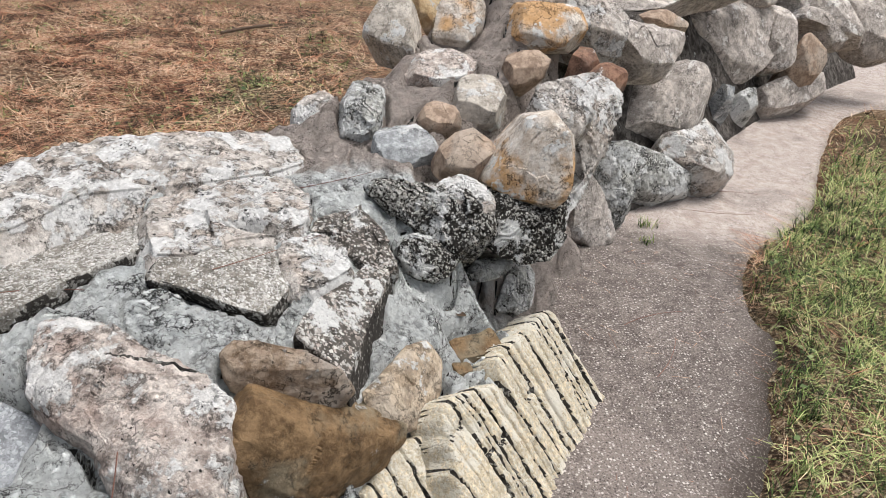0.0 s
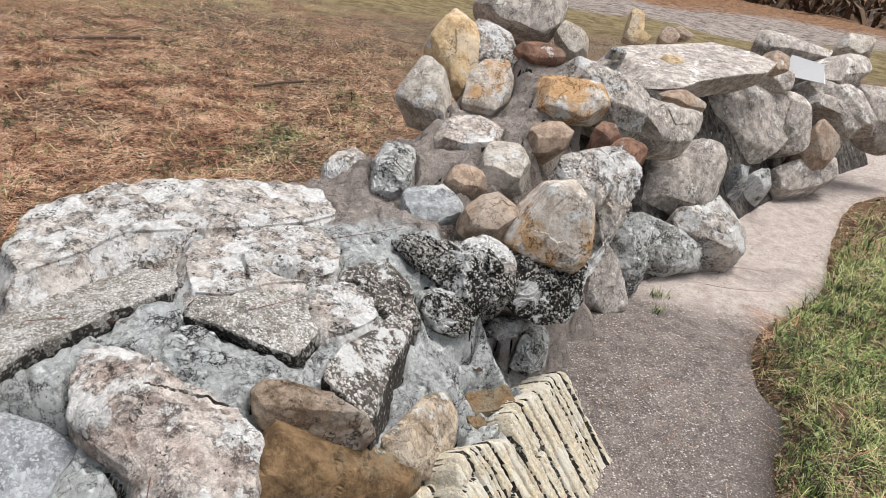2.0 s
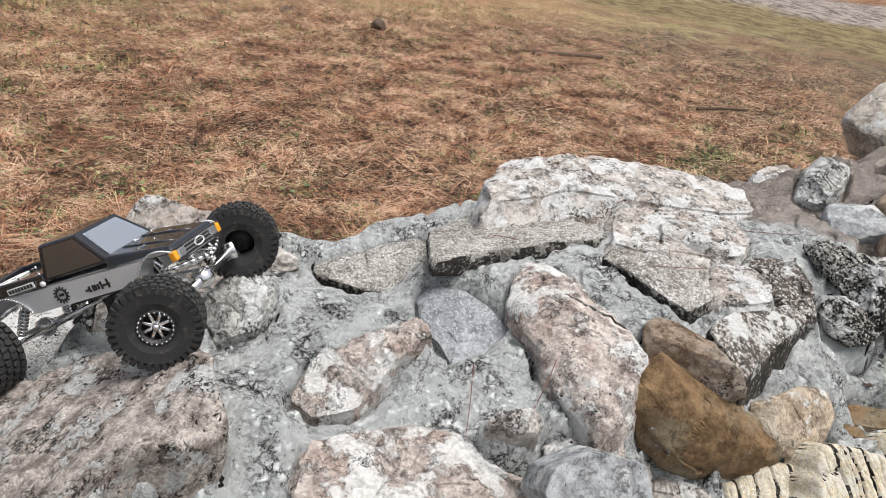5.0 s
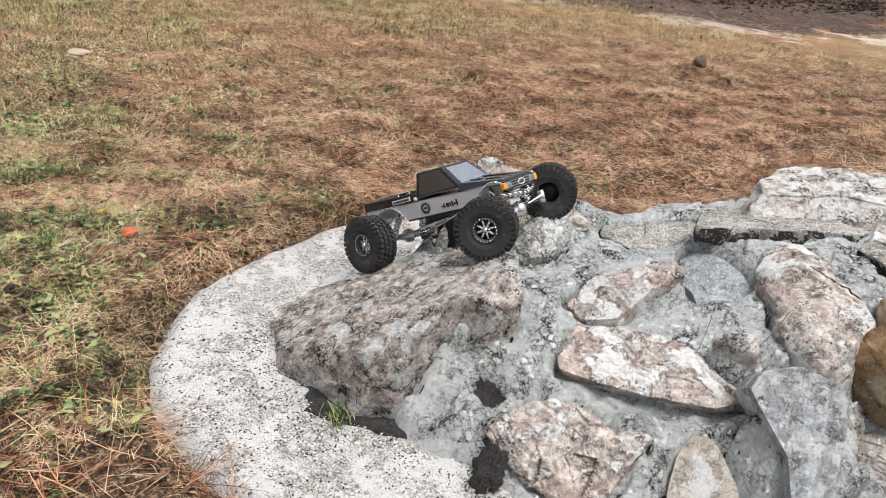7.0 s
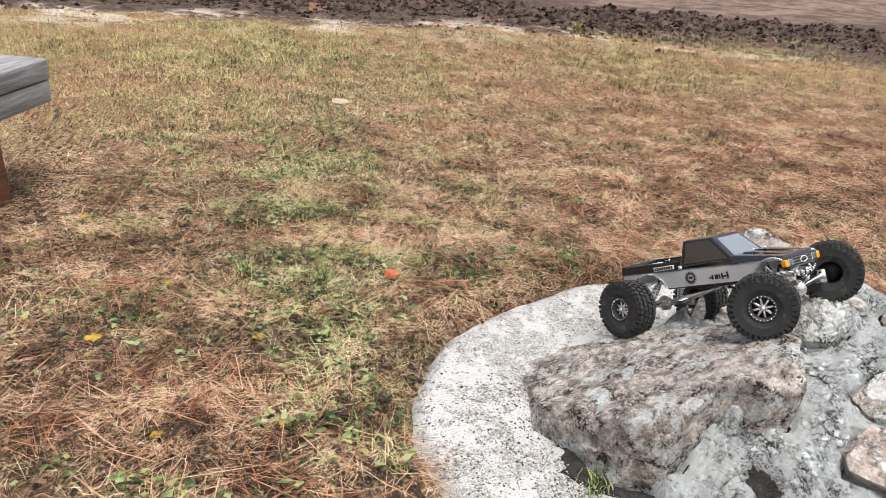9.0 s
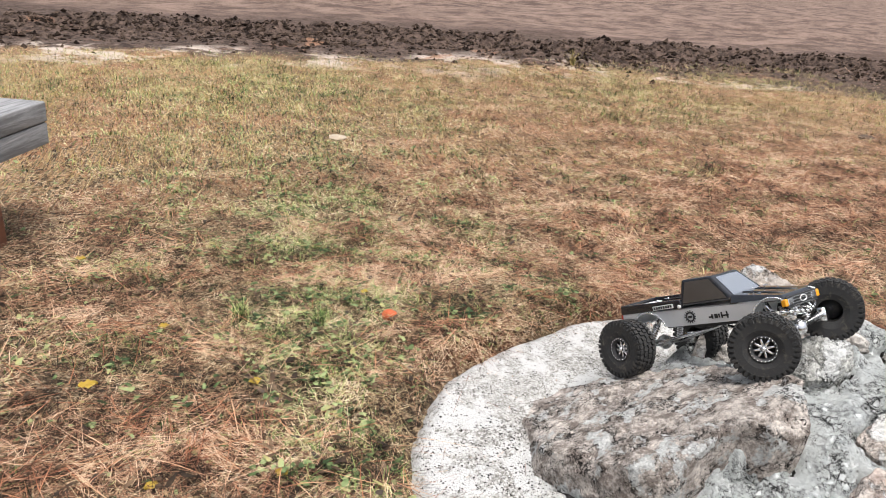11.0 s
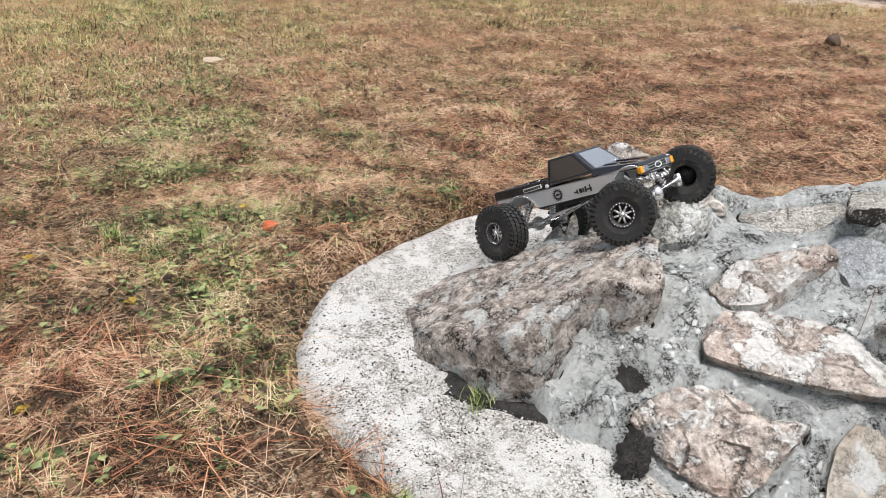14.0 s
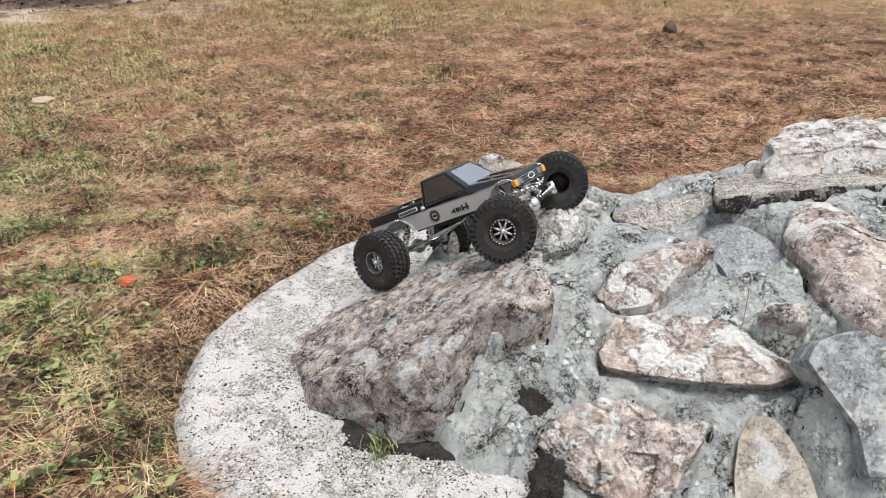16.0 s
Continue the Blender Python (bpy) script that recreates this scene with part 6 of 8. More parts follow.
GRIT = plant_material("black_grit", [(0.012, 0.012, 0.012), (0.03, 0.028, 0.026), (0.07, 0.06, 0.055), (0.02, 0.018, 0.016)], 0.9, 0.15)
rng = np.random.RandomState(95)
x, y = rng.uniform(-1.6, 0.5, 90000), rng.uniform(-0.45, 1.0, 90000)
gap_to_wall = -inside(FOOT, x, y)
weight = np.clip(0.06 + 0.5 * np.clip(waves(x, y, 0.045, 98) - 0.45, 0, 1) + 0.22 * np.clip(waves(x, y, 0.16, 96), 0, 1) + 0.9 * np.exp(-(gap_to_wall / 0.035) ** 2) * (0.4 + waves(x, y, 0.2, 97)) + spot(x, y, (-0.80, -0.20, 0.20, 0.10, 0.5), (-0.98, -0.06, 0.07, 0.14, 0.7), (-0.68, -0.13, 0.10, 0.05, 0.7), (-0.60, -0.28, 0.25, 0.06, 0.35), (-0.95, -0.15, 0.05, 0.04, 0.9), (-0.84, -0.165, 0.06, 0.035, 0.9), (-0.72, -0.165, 0.06, 0.03, 0.9), (-0.65, -0.155, 0.04, 0.03, 0.9), (-0.54, -0.171, 0.02, 0.012, 1.0), (-1.1, -0.3, 0.2, 0.08, 0.25)), 0, 1)
on = (inside(PAD, x, y) > 0.015) & (gap_to_wall > -0.01) & (rng.uniform(0, 1, len(x)) < weight)
x, y = x[on], y[on]
size = 0.0010 + 0.0030 * rng.uniform(0, 1, len(x)) ** 3
grains("pad_grit", "black grit and crumbs strewn over the pad", GRIT, x, y, 0.0125 + 0.006 * (waves(x, y, 0.4, 22) + 0.5 * waves(x, y, 0.09, 23)) - 0.05 * np.clip(1 - (inside(rounded(PAD), x, y) + 0.006 * waves(x, y, 0.3, 21)) / 0.05, 0, 1) ** 2, size)


# pale crumbs of concrete over the dark soil at the boulder's foot
rng = np.random.RandomState(99)
x, y = rng.uniform(-1.02, -0.5, 5200), rng.uniform(-0.18, 0.05, 5200)
on = (inside(CRESCENT, x, y) > -0.03) & (inside(CRESCENT, x, y) < 0.05) & (rng.uniform(0, 1, 5200) < 0.55)
CRUMB = plant_material("pale_concrete_crumbs", [(0.30, 0.29, 0.27), (0.62, 0.61, 0.58), (0.78, 0.77, 0.74)], 0.9, 0.15)
grains("pad_crumbs", "pale concrete crumbs on dark soil", CRUMB, x[on], y[on], 0.0195 + 0.0 * x[on], 0.0010 + 0.0030 * rng.uniform(0, 1, on.sum()) ** 2.5)


def soil_patch(label, centre, across, along, turn, seed):
    """Dark soil lodged in a hollow of the mortar, thinning out to an uneven rim."""
    rr, aa = np.meshgrid(np.linspace(0, 1, 15), np.linspace(0, 2 * math.pi, 61)[:-1], indexing="ij")
    c, s = math.cos(radians(turn)), math.sin(radians(turn))
    swell = np.array([1 + 0.55 * noise.noise((1.2 * math.cos(q), 1.2 * math.sin(q), seed)) + 0.40 * noise.noise((3.1 * math.cos(q), 3.1 * math.sin(q), seed)) + 0.22 * noise.noise((8.0 * math.cos(q), 8.0 * math.sin(q), seed)) for q in aa[0]])[None]
    px, py = rr * np.cos(aa) * swell * across, rr * np.sin(aa) * swell * along
    X, Y = centre[0] + px * c - py * s, centre[1] + px * s + py * c
    Z = centre[2] - 0.238 * (X - centre[0]) + 0.595 * (Y - centre[1]) + 0.002 - 0.016 * rr ** 4 + 0.001 * waves(X, Y, 0.02, seed + 2)
    idx = np.arange(X.size).reshape(X.shape)
    q = np.stack([idx[:-1], idx[1:], np.roll(idx, -1, 1)[1:], np.roll(idx, -1, 1)[:-1]], -1).reshape(-1, 4)
    rng = np.random.RandomState(seed)
    k = 700
    ra, an = 1.35 * rng.uniform(0, 1, k) ** 0.6, rng.uniform(0, 6.28, k)
    px, py = ra * np.cos(an) * across, ra * np.sin(an) * along
    gx_, gy_ = centre[0] + px * c - py * s, centre[1] + px * s + py * c
    grains("soil_grains", "loose black grains round the soil", GRIT, gx_, gy_, centre[2] - 0.238 * (gx_ - centre[0]) + 0.595 * (gy_ - centre[1]) + 0.002, 0.0010 + 0.0022 * rng.uniform(0, 1, k) ** 2)
    me = fast_mesh("soil_patch", np.stack([X, Y, Z], -1).reshape(-1, 3), q)
    me.materials.append(SOIL)
    return tagged(new("soil_patch", me), label, "soil", kind="stuff")
soil_patch("black gritty soil lodged in a hollow of the pale mortar", (-0.525, 0.150, 0.106), 0.050, 0.030, -10, 201)
soil_patch("black gritty soil beside the low granite stone", (-0.422, 0.097, 0.048), 0.030, 0.048, 40, 205)
soil_patch("black gritty soil at the wall's foot", (-0.275, 0.112, 0.022), 0.035, 0.028, 30, 209)


def clods(name, label, material, x, y, size):
    """Broken lumps of earth, each an uneven eight-sided body half sunk in the ground."""
    rng = np.random.RandomState(len(x))
    k = len(x)
    corner = np.array([(1, 0, 0), (0, 1, 0), (-1, 0, 0), (0, -1, 0), (0.2, 0.1, 0.75), (0, 0, -0.5)])
    v = corner[None] * rng.uniform(0.55, 1.35, (k, 6, 1)) * size[:, None, None] + rng.normal(0, 0.18, (k, 6, 3)) * size[:, None, None]
    v += np.stack([x, y, ground_height(x, y) + 0.15 * size], -1)[:, None]
    f = (np.arange(k)[:, None] * 6 + np.array([0, 1, 4, 1, 2, 4, 2, 3, 4, 3, 0, 4, 1, 0, 5, 2, 1, 5, 3, 2, 5, 0, 3, 5])).reshape(-1, 3)
    me = fast_mesh(name, v.reshape(-1, 3), f, smooth=False)
    me.materials.append(material)
    return tagged(new(name, me), label, "earth", kind="stuff")


EARTH = plant_material("raw_dark_earth", [(0.016, 0.011, 0.009), (0.035, 0.024, 0.018), (0.065, 0.045, 0.034), (0.11, 0.078, 0.060)], 0.95, 0.1)
rng = np.random.RandomState(302)
y = rng.uniform(-7, 12, 24000)
bank_line = -7.9 + 0.25 * (y - 1.5) * (y > 1.5) + 0.35 * waves(0 * y, y, 4.0, 5)
x = bank_line - 1.0 + rng.normal(0, 0.62, len(y))
clods("earth_clods", "churned clods of raw dark earth heaped along the lawn's far edge", EARTH, x, y, 0.006 + 0.034 * rng.uniform(0, 1, len(y)) ** 3)


# brush and trunks at the edge of the far woods
rng = np.random.RandomState(301)
a, r = rng.uniform(0.55, 1.75, 5000), rng.uniform(30, 48, 5000)
x, y = r * np.cos(a), r * np.sin(a)
k = len(x)
blades("far_brush", "brown brush at the edge of the far woods", DEAD, x, y, rng.uniform(0, 6.28, k), rng.uniform(0.4, 1.6, k), rng.uniform(0.08, 0.25, k), rng.uniform(0.5, 1.4, k), rng.uniform(0, 0.6, k), 0 * x)
a, r = rng.uniform(0.55, 1.75, 90), rng.uniform(34, 50, 90)
verts, quads_ = [], []
for ang, dist, girth, high in zip(a, r, rng.uniform(0.10, 0.22, 90), rng.uniform(9, 15, 90)):
    base = len(verts)
    for z, w in ((-0.2, 1.25), (0.6, 1.0), (high * 0.5, 0.8), (high, 0.3)):
        for q in range(7):
            verts.append((dist * math.cos(ang) + girth * w * math.cos(q * 0.8976), dist * math.sin(ang) + girth * w * math.sin(q * 0.8976), z))
    quads_ += [(base + l * 7 + q, base + l * 7 + (q + 1) % 7, base + l * 7 + 7 + (q + 1) % 7, base + l * 7 + 7 + q) for l in range(3) for q in range(7)]
me = fast_mesh("far_woods", np.array(verts), np.array(quads_))
me.materials.append(plant_material("dark_pine_bark", [(0.05, 0.035, 0.026), (0.11, 0.075, 0.055), (0.07, 0.05, 0.04)], 0.9, 0.1))
tagged(new("far_woods", me), "dark pine trunks at the edge of the far woods", "woods", kind="stuff")


# ---- radio-controlled crawler truck ----
def plain(name, colour, rough=0.5, metal=0.0, coat=0.0, wear=0.15, relief=0.0, scale=60.0):
    """A made surface with dust and fine scuffs."""
    mat, nt, bsdf = nodes_of(name)
    where = place(nt)
    dust = noise_at(nt, where, scale, 7, 0.7, 0.3)
    fine = noise_at(nt, where, scale * 7, 4, 0.7)
    col = blend(nt, step(nt, dust, 0.50, 0.72, 0.0, wear), colour, (0.34, 0.29, 0.23))
    nt.links.new(col, bsdf.inputs["Base Color"])
    nt.links.new(step(nt, dust, 0.3, 0.7, rough * 0.8, min(1.0, rough * 1.35)), bsdf.inputs["Roughness"])
    bsdf.inputs["Metallic"].default_value = metal
    bsdf.inputs["Coat Weight"].default_value = coat
    bsdf.inputs["Coat Roughness"].default_value = 0.08
    if relief:
        bumped(nt, bsdf, [(fine, relief * 0.3)])
    return mat


RUBBER = plain("tyre_rubber", (0.022, 0.022, 0.022), 0.85, wear=0.22, relief=0.0012)
BLACKPAINT = plain("gloss_black_shell", (0.010, 0.011, 0.015), 0.16, coat=0.6, wear=0.05)
SILVERPAINT = plain("silver_grey_shell", (0.56, 0.57, 0.58), 0.35, metal=0.25, coat=0.2, wear=0.12)
CHROME = plain("polished_alloy", (0.78, 0.78, 0.78), 0.20, metal=1.0, wear=0.06)
DARKMETAL = plain("dark_chassis_metal", (0.05, 0.05, 0.052), 0.5, metal=0.5, wear=0.2)
GLASS = plain("dark_tinted_window", (0.060, 0.050, 0.042), 0.06, coat=0.5, wear=0.02)
WINDSCREEN = plain("clear_glossy_windscreen", (0.50, 0.53, 0.57), 0.10, metal=0.75, coat=0.6, wear=0.05)
AMBER = plain("amber_lens", (0.75, 0.32, 0.02), 0.25, wear=0.02)
REDLENS = plain("red_lens", (0.45, 0.03, 0.025), 0.25, wear=0.04)
DECALWHITE = plain("white_decal", (0.75, 0.75, 0.73), 0.4, wear=0.05)
DECALBLACK = plain("black_decal", (0.015, 0.015, 0.016), 0.5, wear=0.05)


def add_box(bm, centre, size, turn=None):
    m = Matrix.Translation(centre) @ (turn or Matrix.Identity(4)) @ Matrix.Diagonal((*size, 1))
    return bmesh.ops.create_cube(bm, size=1.0, matrix=m)["verts"]


def add_tube(bm, a, b, r, sides=10, r2=None):
    a, b = Vector(a), Vector(b)
    m = Matrix.Translation((a + b) / 2) @ (b - a).to_track_quat("Z", "Y").to_matrix().to_4x4()
    bmesh.ops.create_cone(bm, cap_ends=True, segments=sides, radius1=r, radius2=r if r2 is None else r2, depth=(b - a).length, matrix=m)


def add_prism(bm, outline, y0, y1, taper=1.0):
    """An outline in x and z, extruded from y0 to y1."""
    a = [bm.verts.new((x, y0, z)) for x, z in outline]
    b = [bm.verts.new((x, y1, z)) for x, z in outline]
    bm.faces.new(a)
    bm.faces.new(b[::-1])
    for i in range(len(a)):
        j = (i + 1) % len(a)
        bm.faces.new((a[j], a[i], b[i], b[j]))
    bmesh.ops.recalc_face_normals(bm, faces=bm.faces)


def add_hull(bm, low, high):
    """A solid between two quads of corners."""
    lo, hi = [bm.verts.new(p) for p in low], [bm.verts.new(p) for p in high]
    bm.faces.new(lo)
    bm.faces.new(hi)
    for i in range(len(lo)):
        j = (i + 1) % len(lo)
        bm.faces.new((lo[i], lo[j], hi[j], hi[i]))
    bmesh.ops.recalc_face_normals(bm, faces=bm.faces)


def bevel(bm, width, segments=2):
    bmesh.ops.bevel(bm, geom=[e for e in bm.edges if e.calc_face_angle(0) > 0.5], offset=width, segments=segments, profile=0.5, affect="EDGES")
    return bm


def lathe(bm, profile, segments, close=True):
    """Profile of (radius, y) turned round the y axis."""
    rings = []
    for i in range(segments):
        a = 2 * math.pi * i / segments
        rings.append([bm.verts.new((r * math.cos(a), y, r * math.sin(a))) for r, y in profile])
    k = len(profile)
    for i in range(segments):
        p, q = rings[i], rings[(i + 1) % segments]
        for j in range(k if close else k - 1):
            bm.faces.new((p[j], p[(j + 1) % k], q[(j + 1) % k], q[j]))
    bmesh.ops.recalc_face_normals(bm, faces=bm.faces)


W_TYRE, SIZE = 0.050, 1.11


def build_wheel(parent, face):
    """Tyre, rim, bolts and hub; the axle runs along y, face is the side that shows."""
    bm = bmesh.new()
    w = W_TYRE / 2
    lathe(bm, [(0.0235, -w * 0.74), (0.036, -w * 0.96), (0.050, -w), (0.0555, -w * 0.88), (0.0575, -w * 0.5), (0.058, 0), (0.0575, w * 0.5), (0.0555, w * 0.88), (0.050, w), (0.036, w * 0.96), (0.0235, w * 0.74)], 48)
    rng = random.Random(5)
    for i in range(34):
        a = 2 * math.pi * i / 34
        for row, off in ((-0.74, 0.0), (-0.24, 0.5), (0.24, 0.0), (0.74, 0.5)):
            b = a + off * 2 * math.pi / 34
            turn = Matrix.Rotation(-b, 4, "Y") @ Matrix.Rotation(rng.uniform(-0.35, 0.35), 4, "X")
            add_box(bm, (0.0585 * math.cos(b), row * w, 0.0585 * math.sin(b)), (0.0060, w * 0.36, 0.0078), turn)
        turn = Matrix.Rotation(-a, 4, "Y")
        for s in (-1, 1):
            add_box(bm, (0.0535 * math.cos(a), s * w * 0.97, 0.0535 * math.sin(a)), (0.009, 0.003, 0.0052), turn)
    tyre = part("tyre", bm, RUBBER, parent, "black knobbly rubber tyre", smooth=False)
    bm = bmesh.new()
    lathe(bm, [(0.0250, face * w * 0.84), (0.0250, face * w * 0.66), (0.0200, face * w * 0.66), (0.0190, face * w * 0.30), (0.0205, face * w * 0.30), (0.0208, face * w * 0.84)], 40)
    bmesh.ops.create_cone(bm, cap_ends=True, segments=32, radius1=0.020, radius2=0.020, depth=0.003, matrix=Matrix.Translation((0, face * w * 0.28, 0)) @ Matrix.Rotation(math.pi / 2, 4, "X"))
    rim = part("rim", bm, DARKMETAL, parent, "dark beadlock rim")
    bm = bmesh.new()
    for i in range(8):
        a = 2 * math.pi * i / 8
        add_box(bm, (0.0120 * math.cos(a), face * w * 0.50, 0.0120 * math.sin(a)), (0.017, 0.006, 0.0046), Matrix.Rotation(-a, 4, "Y"))
    part("spokes", bevel(bm, 0.0008, 1), CHROME, parent, "bright alloy spokes")
    bm = bmesh.new()
    for i in range(22):
        a = 2 * math.pi * i / 22
        add_tube(bm, (0.0228 * math.cos(a), face * w * 0.86, 0.0228 * math.sin(a)), (0.0228 * math.cos(a), face * w * 0.93, 0.0228 * math.sin(a)), 0.0014, 6)
    part("ring_bolts", bm, CHROME, parent, "ring of tiny bright bolts")
    bm = bmesh.new()
    add_tube(bm, (0, face * w * 0.35, 0), (0, face * w * 0.85, 0), 0.0055, 6)
    part("hub_nut", bm, CHROME, parent, "bright hub nut")
    return tyre


def crawler_truck(wheels):
    fr, fl, rr, rl = [Vector(p) for p in wheels]
    front, rear = (fr + fl) / 2, (rr + rl) / 2
    xa = (front - rear).normalized()
    ya = ((fl - fr) + (rl - rr)).normalized()
    za = xa.cross(ya).normalized()
    ya = za.cross(xa)
    pose_m = Matrix((xa, ya, za)).transposed().to_4x4() @ Matrix.Scale(SIZE, 4)
    pose_m.translation = (front + rear) / 2
    truck = new("toy_truck")
    truck.matrix_world = pose_m
    tagged(truck, "black and silver radio-controlled pickup truck climbing onto a boulder", "toy truck")
    inv = pose_m.inverted()
    half = (front - rear).length / 2 / SIZE
    # wheels, each on its own axle line
    for p, other, face in ((fr, fl, -1), (fl, fr, 1), (rr, rl, -1), (rl, rr, 1)):
        line = (inv.to_3x3() @ ((p - other) * face)).normalized()
        fwd = Vector((1, 0, 0))
        up = fwd.cross(line).normalized()
        fwd = line.cross(up)
        m = Matrix((fwd, line, up)).transposed().to_4x4()
        if p in (fr, fl):
            m = m @ Matrix.Rotation(radians(26), 4, "Z")
        m.translation = inv @ p
        bm = bmesh.new()
        add_tube(bm, (0, 0, 0), (0, 0.001, 0), 0.004, 6)
        wheel = part("wheel", bm, DARKMETAL, truck, "chunky off-road wheel with a beadlock rim")
        wheel.matrix_local = m
        build_wheel(wheel, face)
    for a, b, name in ((fr, fl, "front_axle"), (rr, rl, "rear_axle")):
        a, b = inv @ a, inv @ b
        bm = bmesh.new()
        d = (b - a)
        add_tube(bm, a + d * 0.10, b - d * 0.10, 0.0075, 12)
        bmesh.ops.create_icosphere(bm, subdivisions=2, radius=0.017, matrix=Matrix.Translation(a + d * 0.5))
        for f in (0.14, 0.86):
            add_box(bm, a + d * f, (0.020, 0.012, 0.026))
        part(name, bm, CHROME, truck, "bright alloy axle housing")
        s = 1 if name == "front_axle" else -1
        for f in (0.30, 0.70):
            bm = bmesh.new()
            q = a + d * f
            add_tube(bm, q + Vector((-s * 0.004, 0, -0.004)), (s * 0.018, (f - 0.5) * 0.07, 0.020), 0.0032, 8)
            part("suspension_link", bm, CHROME, truck)
            bm = bmesh.new()
            top = Vector((s * (half - 0.045), (f - 0.5) * 0.17, 0.078))
            add_tube(bm, q, q.lerp(top, 0.55), 0.0035, 8)
            add_tube(bm, q.lerp(top, 0.45), top, 0.0062, 10)
            for k in range(7):
                add_tube(bm, q.lerp(top, 0.10 + k * 0.065), q.lerp(top, 0.125 + k * 0.065), 0.0078, 10)
            part("shock_absorber", bm, CHROME, truck)
    bm = bmesh.new()
    for y in (-0.028, 0.028):
        add_box(bm, (0, y, 0.040), (0.235, 0.006, 0.016))
    add_box(bm, (0.0, 0, 0.030), (0.10, 0.060, 0.010))
    add_box(bm, (0.02, 0, 0.052), (0.07, 0.045, 0.030))
    part("chassis", bevel(bm, 0.0015, 1), DARKMETAL, truck, "dark chassis rails and gearbox")
    # shell: silver lower flanks with wheel arches
    hw = 0.064
    arch = lambda cx, cz, r, a0, a1, n: [(cx + r * math.cos(radians(a0 + (a1 - a0) * i / n)), cz + r * math.sin(radians(a0 + (a1 - a0) * i / n))) for i in range(n + 1)]
    outline = [(-0.212, 0.090), (-0.216, 0.068), (-0.205, 0.064)] + arch(-0.150, 0.040, 0.046, 150, 20, 12) + [(-0.098, 0.050), (0.088, 0.046)] + arch(0.140, 0.036, 0.044, 170, 62, 9) + [(0.166, 0.062), (0.164, 0.074), (0.060, 0.081), (-0.060, 0.085)]
    bm = bmesh.new()
    add_prism(bm, outline, -hw, hw)
    shell = part("lower_shell", bm, SILVERPAINT, truck, "silver-grey lower flanks with wheel arches", smooth=False)
    for s in (-1, 1):
        for cx, cz, r, a0, a1 in ((-0.150, 0.040, 0.047, 155, 15), (0.140, 0.036, 0.045, 172, 60)):
            bm = bmesh.new()
            pts = arch(cx, cz, r, a0, a1, 24)
            for (x0, z0), (x1, z1) in zip(pts, pts[1:]):
                add_tube(bm, (x0, s * (hw + 0.001), z0), (x1, s * (hw + 0.001), z1), 0.0022, 8)
            part("arch_trim", bm, CHROME, shell, "bright wheel-arch trim")
    # black upper shell
    bm = bmesh.new()
    add_hull(bm, [(0.166, -0.060, 0.070), (0.166, 0.060, 0.070), (0.055, 0.066, 0.080), (0.055, -0.066, 0.080)], [(0.160, -0.055, 0.082), (0.160, 0.055, 0.082), (0.058, 0.060, 0.098), (0.058, -0.060, 0.098)])
    bevel(bm, 0.003, 2)
    hood = part("hood", bm, BLACKPAINT, truck, "gloss black bonnet with two raised ribs", smooth=False)
    bm = bmesh.new()
    for y in (-0.024, 0.024):
        add_hull(bm, [(0.150, y - 0.002, 0.083), (0.150, y + 0.002, 0.083), (0.066, y + 0.004, 0.0965), (0.066, y - 0.004, 0.0965)], [(0.150, y - 0.001, 0.085), (0.150, y + 0.001, 0.085), (0.066, y + 0.002, 0.099), (0.066, y - 0.002, 0.099)])
    part("hood_ribs", bm, BLACKPAINT, hood)
    for y in (-0.020, 0.022):
        for x, z in ((0.085, 0.0965),):
            bm = bmesh.new()
            add_tube(bm, (x, y, z - 0.002), (x, y, z + 0.006), 0.0012, 6)
            for k in range(8):
                a0, a1 = k * math.pi / 4, (k + 1) * math.pi / 4
                add_tube(bm, (x + 0.005 * math.cos(a0) + 0.0045, y + 0.003 * math.sin(a0), z + 0.004), (x + 0.005 * math.cos(a1) + 0.004, y + 0.003 * math.sin(a1), z + 0.004), 0.0006, 5)
            part("body_clip", bm, CHROME, hood, "bright wire body clip")
    base = [(0.066, -0.062, 0.088), (0.066, 0.062, 0.088), (-0.062, 0.062, 0.090), (-0.062, -0.062, 0.090)]
    head = [(0.018, -0.049, 0.141), (0.018, 0.049, 0.141), (-0.052, 0.049, 0.143), (-0.052, -0.049, 0.143)]
    bm = bmesh.new()
    add_hull(bm, base, head)
    bevel(bm, 0.0035, 2)
    cab = part("cab", bm, BLACKPAINT, truck, "gloss black cab", smooth=False)
    panel = lambda c0, c1, c2, c3, inset: [sum((Vector(q) for q in (c0, c1, c2, c3)), Vector()) / 4 * inset + Vector(p) * (1 - inset) for p in (c0, c1, c2, c3)]
    for name, quad in (("windscreen", (base[0], base[1], head[1], head[0])), ("side_window", (base[1], base[2], head[2], head[1])), ("rear_window", (base[2], base[3], head[3], head[2])), ("side_window", (base[3], base[0], head[0], head[3]))):
        inner = panel(*quad, 0.20)
        out = (inner[1] - inner[0]).cross(inner[3] - inner[0]).normalized()
        out = out if out.dot(inner[0] - Vector((0, 0, 0.11))) > 0 else -out
        bm = bmesh.new()
        add_hull(bm, [p - out * 0.001 for p in inner], [p + out * 0.0012 for p in inner])
        pane = part(name, bm, WINDSCREEN if name == "windscreen" else GLASS, cab, "glossy windscreen reflecting the sky" if name == "windscreen" else "dark glossy window", smooth=False)
